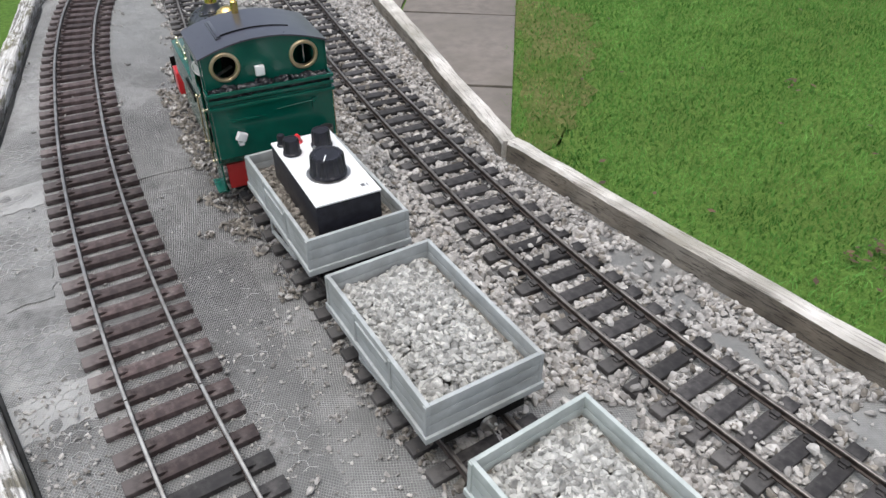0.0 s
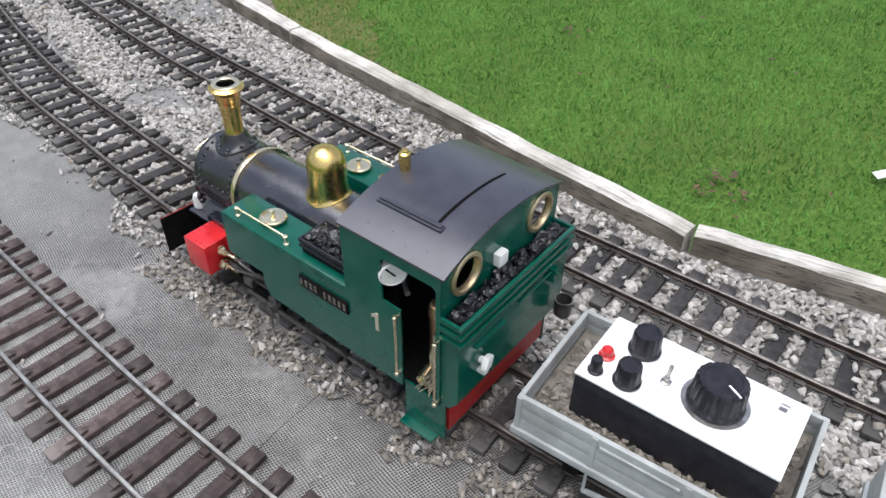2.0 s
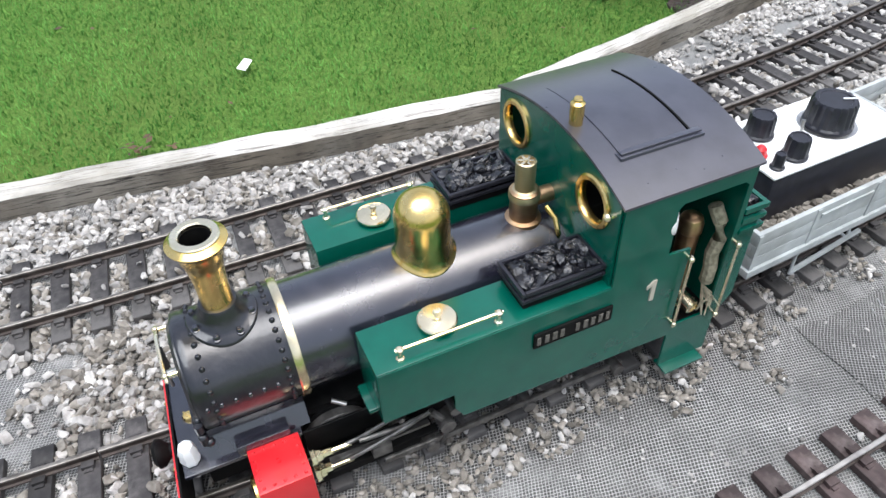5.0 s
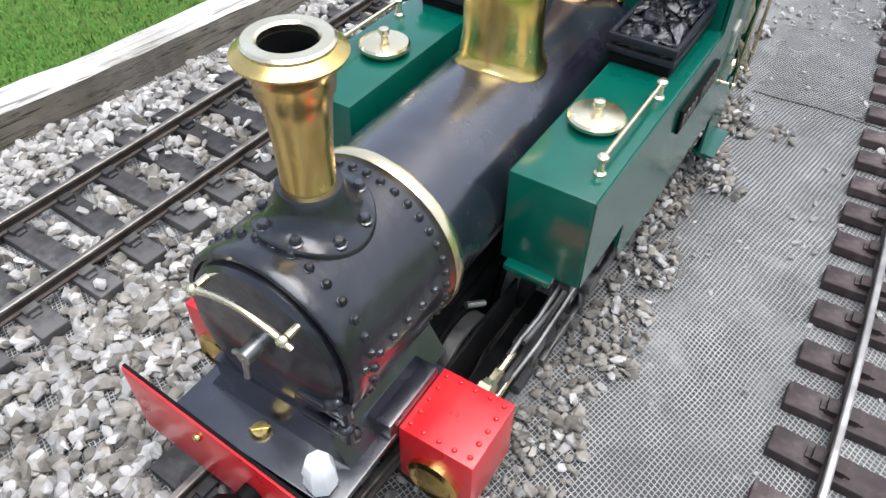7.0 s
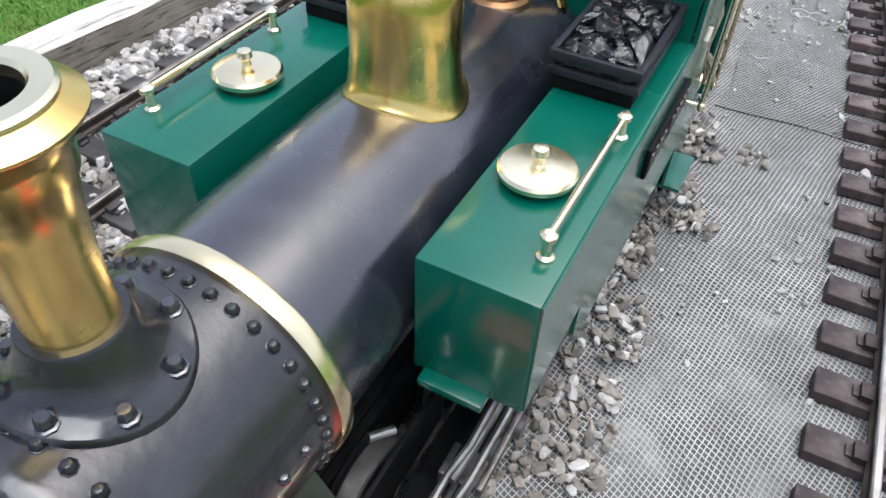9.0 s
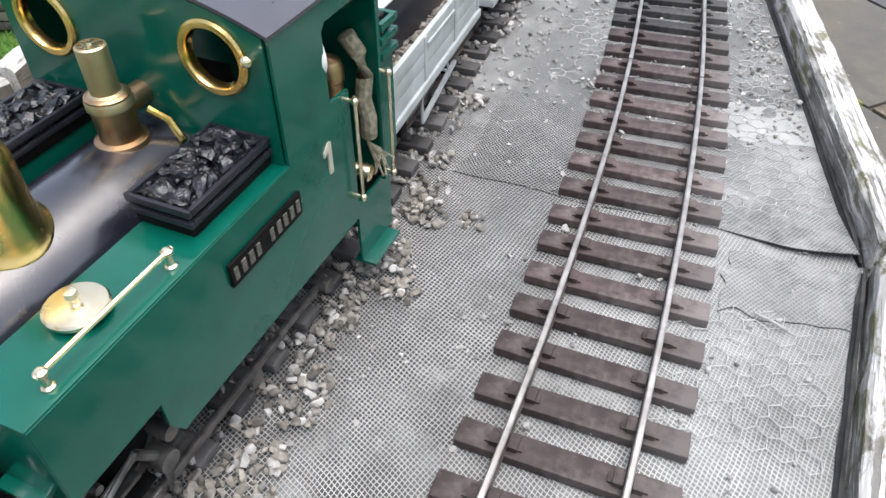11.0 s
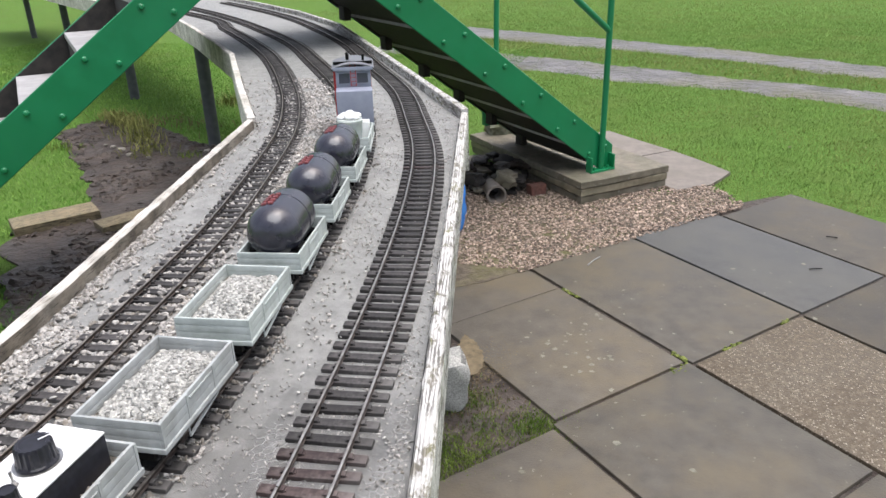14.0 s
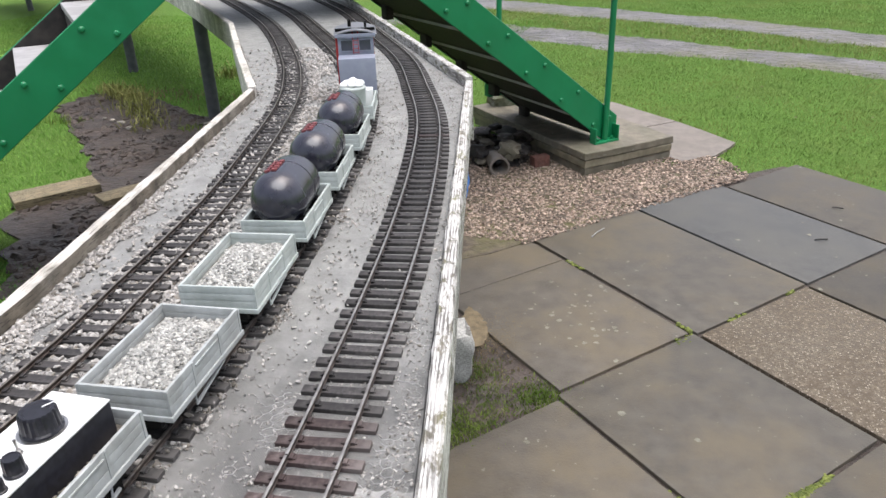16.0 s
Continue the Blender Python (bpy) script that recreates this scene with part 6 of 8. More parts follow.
        rod(bm, (sx * 0.042, -0.083, 0.036), (sx * 0.051, -0.083, 0.036), 0.0042, 12)
        rod(bm, (sx * 0.042, -0.088, 0.045), (sx * 0.050, -0.088, 0.045), 0.0032, 12)
        part("valve_gear", bm, M_GREYSTEEL, L)
        for y in (-0.034, -0.082, -0.13, -0.185):
            bm = bmnew()
            lathe(bm, [(0, -0.003), (0.0162, -0.003), (0.0165, -0.0026), (0.0168, 0.0018), (0.0182, 0.0020), (0.0182, 0.0030), (0.0130, 0.0030), (0.0125, 0.0022), (0.006, 0.0022), (0.0055, 0.0035), (0, 0.0035)], 28, pose(sx * 0.0240, y, RAILTOP + 0.0165, 0, -90 * sx, 0))
            wheel = part("wheel", bm, M_MATTBLACK, L, "black flanged driving wheel")
            bm = bmnew()
            lathe(bm, [(0.0140, -0.0036), (0.0164, -0.0036), (0.0170, -0.0030), (0.0171, 0.0012), (0.0166, 0.0014), (0.0140, -0.0026)], 32, pose(sx * 0.0240, y, RAILTOP + 0.0165, 0, -90 * sx, 0), closed=True)
            part("tyre", bm, M_GREYSTEEL, wheel, "dull steel tyre")
        bm = bmnew()
        box(bm, *sorted((sx * 0.0175, sx * 0.0200)), -0.2340, 0.0370, 0.0300, 0.0440)
        part("frame", bm, M_MATTBLACK, L)
        bm = bmnew()
        box(bm, *sorted((sx * 0.0290, sx * 0.0304)), -0.0620, -0.0172, 0.0300, 0.0462, 0.0003)
        part("frame", bm, M_MATTBLACK, L)
        # Added black block standing in for the shadow behind the slide bars.
        bm = bmnew()
        box(bm, *sorted((sx * 0.0306, sx * 0.0402)), -0.0790, -0.0180, 0.0150, 0.0255, 0.0005)
        part("shadow_block", bm, M_MATTBLACK, L)
        bm = bmnew()
        rod(bm, (sx * 0.0258, -0.034, 0.0565), (sx * 0.0290, -0.0400, 0.0540), 0.0011)
        part("drain_pipe", bm, M_STEEL, L)
    return L


locomotive()


# ---- wagons ----
def track_pose(line, y_front, y_back):
    """The pose of a vehicle whose ends stand at these cross lines."""
    a, b = line.at(line.near_y(y_front)), line.at(line.near_y(y_back))
    c, d = (a + b) / 2, a - b
    return pose(c[0], c[1], 0, 0, 0, math.degrees(math.atan2(d[1], d[0])) - 90)


def wagon(m, mat, label, length=0.142, width=0.084, top=0.068, low=0.040, group="open wagons of the train"):
    w = thing("open_wagon", label, "wagon", group, m)
    hl, hw, t = length / 2, width / 2, 0.0028
    bm = bmnew()
    box(bm, -hw - 0.0018, hw + 0.0018, -hl - 0.0018, hl + 0.0018, low - 0.003, low + 0.0022, 0.0005)
    part("floor", bm, mat, w)
    for k in range(3):
        z0 = low + 0.002 + (top - low - 0.002) * k / 3
        z1 = low + 0.002 + (top - low - 0.002) * (k + 1) / 3 - 0.00025
        for sg in (-1, 1):
            bm = bmnew()
            box(bm, *sorted((sg * hw, sg * (hw - t))), -hl, hl, z0, z1, 0.00022)
            part("side_plank", bm, mat, w)
            bm = bmnew()
            box(bm, -hw + t, hw - t, *sorted((sg * hl, sg * (hl - t))), z0, z1, 0.00022)
            part("end_plank", bm, mat, w)
    for sx in (-1, 1):
        for y in (-hl + 0.0015, -0.025, 0.025, hl - 0.0015):
            bm = bmnew()
            box(bm, *sorted((sx * hw, sx * (hw + 0.0007))), y - 0.0015, y + 0.0015, low + 0.0022, top - 0.001)
            part("rib", bm, mat, w)
        bm = bmnew()
        box(bm, *sorted((sx * hw, sx * (hw + 0.0012))), -0.0215, 0.0215, top - 0.0070, top - 0.0055)
        part("door_catch", bm, mat, w)
    bm = bmnew()
    box(bm, -0.022, 0.022, -hl + 0.002, hl - 0.002, 0.0290, low - 0.003, 0.0008)
    for sy in (-1, 1):
        box(bm, -0.030, 0.030, sy * (hl - 0.003) - 0.003, sy * (hl - 0.003) + 0.003, 0.0255, low - 0.003)
    part("underframe", bm, M_MATTBLACK, w)
    for sy in (-1, 1):
        bm = bmnew()
        rod(bm, (-0.030, sy * 0.038, 0.0225), (0.030, sy * 0.038, 0.0225), 0.0017, 8)
        for sx in (-1, 1):
            lathe(bm, [(0, -0.0025), (0.0105, -0.0025), (0.0108, 0.0015), (0.0122, 0.0018), (0.0122, 0.0028), (0.008, 0.0028), (0.0075, 0.0015), (0.003, 0.0015), (0.003, 0.003), (0, 0.003)], 20, pose(sx * 0.0240, sy * 0.038, 0.0225, 0, -90 * sx, 0))
        part("wheelset", bm, M_MATTBLACK, w)
        for sx in (-1, 1):
            bm = bmnew()
            xa, xb = sorted((sx * 0.0285, sx * 0.0330))
            box(bm, xa, xb, sy * 0.038 - 0.0045, sy * 0.038 + 0.0045, 0.0185, 0.0275, 0.0008)
            box(bm, xa, xb, sy * 0.038 - 0.010, sy * 0.038 + 0.010, 0.0275, 0.0370)
            part("axle_box", bm, M_MATTBLACK, w)
        bm = bmnew()
        tube(bm, [(0, sy * hl, 0.030), (0, sy * (hl + 0.007), 0.030), (0, sy * (hl + 0.011), 0.0325), (0, sy * (hl + 0.011), 0.0365)], 0.0012, 6)
        lathe(bm, [(0.006, 0), (0.006, 0.0018), (0, 0.0018)], 12, pose(0, sy * (hl + 0.003), 0.030, 90, 0, 0))
        part("coupling_hook", bm, M_STEEL, w)
    for sx in (-1, 1):
        bm = bmnew()
        box(bm, -0.0012, 0.0012, -0.030, 0.028, 0, 0.0022, m=pose(sx * 0.0395, -0.002, 0.0245, -9, 0, 0))
        rod(bm, (sx * 0.0395, 0.026, 0.020), (sx * 0.0395, 0.026, 0.038), 0.001, 6)
        rod(bm, (sx * 0.0395, -0.022, 0.028), (sx * 0.030, -0.010, 0.037), 0.001, 6)
        rod(bm, (sx * 0.0395, -0.022, 0.028), (sx * 0.030, -0.034, 0.037), 0.001, 6)
        part("brake_lever", bm, mat, w)
    return w


def chain(p0, p1, k=5):
    """Three-link chain between two hooks."""
    c = thing("coupling_chain", "small steel coupling chain between two wagons", "chain", "coupling chains")
    p0, p1 = Vector(p0), Vector(p1)
    for i in range(k):
        u = (i + 0.5) / k
        p = p0.lerp(p1, u) + Vector((0, 0, -0.006 * math.sin(math.pi * u)))
        bm = bmnew()
        ring = [(0.0014 * math.cos(2 * math.pi * q / 10), 0.0034 * math.sin(2 * math.pi * q / 10), 0) for q in range(11)]
        tube(bm, ring, 0.0005, 5)
        d = p1 - p0
        bmesh.ops.transform(bm, matrix=pose(p.x, p.y, p.z, 0, 90 * (i % 2), math.degrees(math.atan2(d.y, d.x)) - 90), verts=bm.verts[:])
        part("chain_link", bm, M_STEEL, c)


def load_of_stones(w, n, z, rise, seed, mat, size=0.0034, length=0.136, width=0.077):
    rng = np.random.default_rng(seed)
    p = rng.uniform(-1, 1, (n, 2))
    crown = (1 - abs(p[:, 0]) ** 2.2) * (1 - abs(p[:, 1]) ** 2.2)
    heap = np.array([noise.noise((a * 2.1 + seed, b * 2.9, seed)) for a, b in p]) * 0.3
    zz = z + rise * np.clip(crown + heap, 0, 1.3) - rng.uniform(0, 0.003, n)
    xy = p * np.array([width / 2 - 0.003, length / 2 - 0.003])
    pts = [w.matrix_world @ Vector((x, y, q)) for (x, y), q in zip(xy, zz)]
    return scatter("stone_load", np.array([q[:] for q in pts]), rng.uniform(0.6, 1.3, n) * size, mat, "heap of small pale grey stone chippings in the wagon", "stone chippings", seed)


def load_bed(w, z, length=0.1365, width=0.0785):
    bm = bmnew()
    n = 12
    grid = [[bm.verts.new((-width / 2 + width * i / n, -length / 2 + length * j / n, z + 0.0015 * noise.noise((i * 0.7, j * 0.7, z * 90)))) for j in range(n + 1)] for i in range(n + 1)]
    for i in range(n):
        for j in range(n):
            bm.faces.new((grid[i][j], grid[i + 1][j], grid[i + 1][j + 1], grid[i][j + 1]))
    return part("load_bed", bm, M_STONEGREY, w)


W1 = wagon(track_pose(MID_TRACK, -0.274, -0.416), M_WAGON, "grey planked open wagon carrying a black control box", 0.143, 0.083, 0.0735, 0.045)
bpy.context.view_layer.update()
load_bed(W1, 0.0590)
load_of_stones(W1, 1500, 0.0595, 0.002, 21, M_STONEGREY, 0.0030)
W2 = wagon(track_pose(MID_TRACK, -0.449, -0.586), M_WAGON, "grey planked open wagon heaped with stone chippings", 0.139, 0.084, 0.066, 0.038)
W3 = wagon(track_pose(MID_TRACK, -0.627, -0.764), M_WAGONPALE, "light grey open wagon heaped with stone chippings", 0.139, 0.084, 0.066, 0.038)
W4 = wagon(track_pose(MID_TRACK, -0.802, -0.942), M_WAGONPALE, "light grey open wagon carrying a black tank", 0.139, 0.084, 0.064, 0.038)
W5 = wagon(track_pose(MID_TRACK, -0.983, -1.122), M_WAGONPALE, "light grey open wagon carrying a black tank", 0.139, 0.084, 0.064, 0.038)
W6 = wagon(track_pose(MID_TRACK, -1.175, -1.316), M_WAGONPALE, "light grey open wagon carrying a black tank", 0.139, 0.084, 0.064, 0.038)
W7 = wagon(track_pose(MID_TRACK, -1.372, -1.505), M_WAGONPALE, "light grey open wagon carrying a pale tub", 0.139, 0.084, 0.062, 0.038)
bpy.context.view_layer.update()
for w, seed in ((W2, 22), (W3, 23)):
    load_bed(w, 0.050)
    load_of_stones(w, 2600, 0.0515, 0.0125, seed, M_LOAD, 0.0029)
ends = [(W1, W2), (W2, W3), (W3, W4), (W4, W5), (W5, W6), (W6, W7)]
for a, b in ends:
    chain(a.matrix_world @ Vector((0, -0.080, 0.033)), b.matrix_world @ Vector((0, 0.078, 0.033)))
chain((0.006, -0.252, 0.034), W1.matrix_world @ Vector((0, 0.080, 0.033)), 3)


# ---- the control box in the first wagon ----
def control_box(m):
    c = thing("control_box", "black control box with a white top, knobs and a switch", "control box", m=m)
    bm = bmnew()
    box(bm, -0.0262, 0.0262, -0.0540, 0.0540, 0.0, 0.0350, 0.0026)
    part("case", bm, M_KNOB, c)
    bm = bmnew()
    box(bm, -0.0262, 0.0262, -0.0540, 0.0540, 0.0352, 0.0368, 0.0006)
    plate = part("top_plate", bm, M_WHITE, c, "white top plate")
    z = 0.0368

    def knob(x, y, r, h, flutes, mat, nm, lab, skirt=1.15):
        bm = bmnew()
        lathe(bm, [(0, 0), (r * skirt, 0), (r * skirt, h * 0.10), (r * 1.02, h * 0.16), (r * 0.96, h * 0.9), (r * 0.88, h), (r * 0.72, h), (r * 0.68, h * 0.965), (0, h * 0.965)], flutes * 4, Matrix.Translation((x, y, z + 0.0004)))
        for v in bm.verts:
            d = Vector((v.co.x - x, v.co.y - y))
            if v.co.z > z + h * 0.14 and d.length > r * 0.8:
                f = 1 + 0.028 * (1 if math.cos(flutes * math.atan2(d.y, d.x)) > 0 else -1)
                v.co.x, v.co.y = x + d.x * f, y + d.y * f
        k = part(nm, bm, mat, c, lab)
        return k

    bm = bmnew()
    lathe(bm, [(0, z), (0.0172, z), (0.0172, z + 0.0004), (0, z + 0.0004)], 40, Matrix.Translation((-0.0005, -0.0130, 0)))
    part("dial_ring", bm, M_STEEL, plate)
    big = knob(-0.0005, -0.0130, 0.0134, 0.0172, 20, M_KNOB, "large_knob", "large fluted black knob", 1.1)
    bm = bmnew()
    box(bm, -0.0005, 0.0005, 0.004, 0.0125, 0.0173, 0.0179, m=pose(-0.0005, -0.0130, z, 0, 0, 150))
    part("pointer", bm, M_WHITE, big)
    knob(0.0105, 0.0310, 0.0078, 0.0140, 14, M_KNOB, "knob", "fluted black knob")
    knob(-0.0155, 0.0290, 0.0066, 0.0130, 12, M_KNOB, "knob", "fluted black knob")
    knob(-0.0190, 0.0455, 0.0032, 0.0095, 8, M_KNOB, "button", "small black push button", 1.3)
    bm = bmnew()
    lathe(bm, [(0.0046, 0), (0.0046, 0.001), (0.0034, 0.0016), (0.0032, 0.005), (0.0018, 0.0066), (0, 0.007)], 16, Matrix.Translation((-0.0057, 0.0455, z)))
    part("indicator", bm, M_RED, c, "red indicator lamp")
    bm = bmnew()
    lathe(bm, [(0, 0), (0.0030, 0), (0.0030, 0.001), (0.0018, 0.0014), (0.0018, 0.004), (0, 0.004)], 6, Matrix.Translation((-0.0034, 0.0125, z)))
    rod(bm, (-0.0034, 0.0125, z + 0.003), (-0.0020, 0.0120, z + 0.0115), 0.0008, 8, 0.0012)
    part("toggle_switch", bm, M_STEEL, c, "steel toggle switch")
    bm = bmnew()
    box(bm, 0.0145, 0.0175, -0.0440, -0.0400, z, z + 0.0003)
    box(bm, 0.0190, 0.0200, -0.0450, -0.0400, z, z + 0.0003)
    part("print_mark", bm, M_STEEL, plate)
    return c


control_box(pose(0.0165, -0.3505, 0.0548, 0, 0, 3.0))


# ---- black tanks and the pale tub ----
def tank_load(w):
    m = w.matrix_world
    t = thing("tank", "rounded glossy black tank lying in an open wagon", "tank", "black tanks on wagons", m)
    bm = bmnew()
    prof = []
    hl, flat, r = 0.0665, 0.030, 0.0378
    for k in range(11):
        a = math.pi / 2 * k / 10
        prof.append((r * math.sin(a) ** 0.85, -flat - (hl - flat) * math.cos(a)))
    prof += [(q, -z) for q, z in prof[::-1]]
    prof[0], prof[-1] = (0, -hl), (0, hl)
    lathe(bm, prof, 44, pose(0, 0, 0.0805, 90, 0, 0))
    shell = part("shell", bm, M_TANK, t, smooth=60)
    bm = bmnew()
    lathe(bm, [(r - 0.001, 0.0075), (r + 0.0006, 0.0080), (r + 0.0006, 0.0100), (r - 0.001, 0.0105)], 44, pose(0, 0, 0.0805, 90, 0, 0))
    part("weld_seam", bm, M_TANK, shell)
    for y in (-0.006, 0.005, 0.016, 0.027):
        for x, tilt in ((0.0035, 5), (0.0125, 19)):
            bm = bmnew()
            box(bm, -0.0036, 0.0036, -0.0036, 0.0036, -0.003, 0.0022, 0.0009)
            bmesh.ops.transform(bm, matrix=pose(x, y, 0.0805 + math.sqrt(r * r - x * x), 0, tilt, 0), verts=bm.verts[:])
            part("hatch_block", bm, M_BLOCKRED, t, "faded red block")
    for y in (-0.036, 0.036):
        bm = bmnew()
        box(bm, -0.036, 0.036, y - 0.006, y + 0.006, 0.0400, 0.056)
        part("cradle", bm, M_MATTBLACK, t)


for w in (W4, W5, W6):
    tank_load(w)


def tub_load(w):
    t = thing("tub", "pale grey tub heaped with white lumps standing in a wagon", "tub", m=w.matrix_world)
    bm = bmnew()
    lathe(bm, [(0, 0.040), (0.023, 0.040), (0.0255, 0.068), (0.0262, 0.084), (0.0275, 0.086), (0.0275, 0.090), (0.025, 0.093), (0, 0.093)], 28, Matrix.Translation((0, 0.02, 0)))
    part("body", bm, M_WAGONPALE, t)
    bm = bmnew()
    rnd = random.Random(3)
    for k in range(26):
        a, q = rnd.uniform(0, 6.28), 0.0195 * math.sqrt(rnd.random())
        ball(bm, (q * math.cos(a), 0.02 + q * math.sin(a), 0.093 + 0.011 * (1 - q / 0.021) + rnd.uniform(0, 0.003)), rnd.uniform(0.005, 0.009), 10, 6, 0.8)
    part("lumps", bm, M_WHITE, t, "white rounded lumps")
    c = thing("crate", "small white box standing in a wagon", "box", m=w.matrix_world)
    bm = bmnew()
    box(bm, -0.036, -0.014, -0.052, -0.022, 0.0405, 0.074, 0.001)
    part("case", bm, M_WHITE, c)


tub_load(W7)


def brake_van(m):
    v = thing("brake_van", "grey and red guard's van with a low curved roof", "railway van", m=m)
    bm = bmnew()
    box(bm, -0.042, 0.042, -0.095, 0.095, 0.036, 0.041, 0.0006)
    part("floor", bm, M_WAGONPALE, v)
    bm = bmnew()
    box(bm, -0.0415, 0.0415, 0.040, 0.092, 0.041, 0.118, 0.0012)
    part("veranda_end", bm, M_VANGREY, v, "plain blue-grey end panel")
    bm = bmnew()
    box(bm, -0.0410, 0.0410, -0.090, 0.034, 0.041, 0.160, 0.001)
    body = part("body", bm, M_VANGREY, v)
    for sx in (-1, 1):
        bm = bmnew()
        box(bm, *sorted((sx * 0.0411, sx * (0.0462 if sx > 0 else 0.0418))), -0.088, 0.030, 0.046, 0.159, 0.0004)
        part("side_panel", bm, M_REDDARK, body, "dull red side panel")
        bm = bmnew()
        box(bm, sx * 0.021 - 0.013, sx * 0.021 + 0.013, 0.0341, 0.0350, 0.126, 0.150, 0.0003)
        part("window", bm, M_GLASSY, body)
        bm = bmnew()
        for z in (0.1255, 0.1505):
            box(bm, sx * 0.021 - 0.014, sx * 0.021 + 0.014, 0.0345, 0.0362, z - 0.0008, z + 0.0008)
        for dx in (-0.0135, 0.0135):
            box(bm, sx * 0.021 + dx - 0.0008, sx * 0.021 + dx + 0.0008, 0.0345, 0.0362, 0.1255, 0.1505)
        part("window_frame", bm, M_VANGREY, body)
    bm = bmnew()
    for z in (0.122, 0.131, 0.140, 0.149):
        rod(bm, (-0.006, 0.038, z), (0.006, 0.038, z), 0.0007, 6)
    for x in (-0.006, 0.006):
        rod(bm, (x, 0.038, 0.119), (x, 0.036, 0.172), 0.0008, 6)
    part("ladder", bm, M_REDDARK, body, "small dull red ladder")
    bm = bmnew()
    n = 18
    top = [(-0.0495 + 0.099 * i / n, 0.161 + 0.011 * (1 - (-1 + 2 * i / n) ** 2)) for i in range(n + 1)]
    sheet(bm, top + [(x, z - 0.002) for x, z in top[::-1]], 0.135, pose(0, 0.040, 0, 90, 0, 0))
    roof = part("roof", bm, M_VANROOF, v, "grey curved roof")
    bm = bmnew()
    lathe(bm, [(0, 0.174), (0.004, 0.174), (0.004, 0.188), (0.0055, 0.189), (0, 0.192)], 12, Matrix.Translation((0.012, -0.01, 0)))
    part("stove_pipe", bm, M_MATTBLACK, roof)
    bm = bmnew()
    box(bm, -0.046, 0.046, 0.0372, 0.0402, 0.156, 0.1645, 0.0008)
    part("roof_lip", bm, M_VANGREY, roof)
    bm = bmnew()
    box(bm, -0.046, 0.046, 0.005, 0.009, 0.1655, 0.1725, 0.0006)
    box(bm, -0.028, -0.022, -0.030, -0.024, 0.168, 0.183, 0.0006)
    part("roof_bar", bm, M_MATTBLACK, roof)
    bm = bmnew()
    box(bm, -0.022, 0.022, -0.085, 0.085, 0.026, 0.036)
    part("underframe", bm, M_MATTBLACK, v)
    for sy in (-1, 1):
        bm = bmnew()
        rod(bm, (-0.030, sy * 0.05, 0.0225), (0.030, sy * 0.05, 0.0225), 0.0017, 8)
        for sx in (-1, 1):
            lathe(bm, [(0, -0.0025), (0.0105, -0.0025), (0.0108, 0.0015), (0.0122, 0.0018), (0.0122, 0.0028), (0, 0.0028)], 20, pose(sx * 0.0240, sy * 0.05, 0.0225, 0, -90 * sx, 0))
        part("wheelset", bm, M_MATTBLACK, v)


brake_van(track_pose(MID_TRACK, -1.560, -1.745))


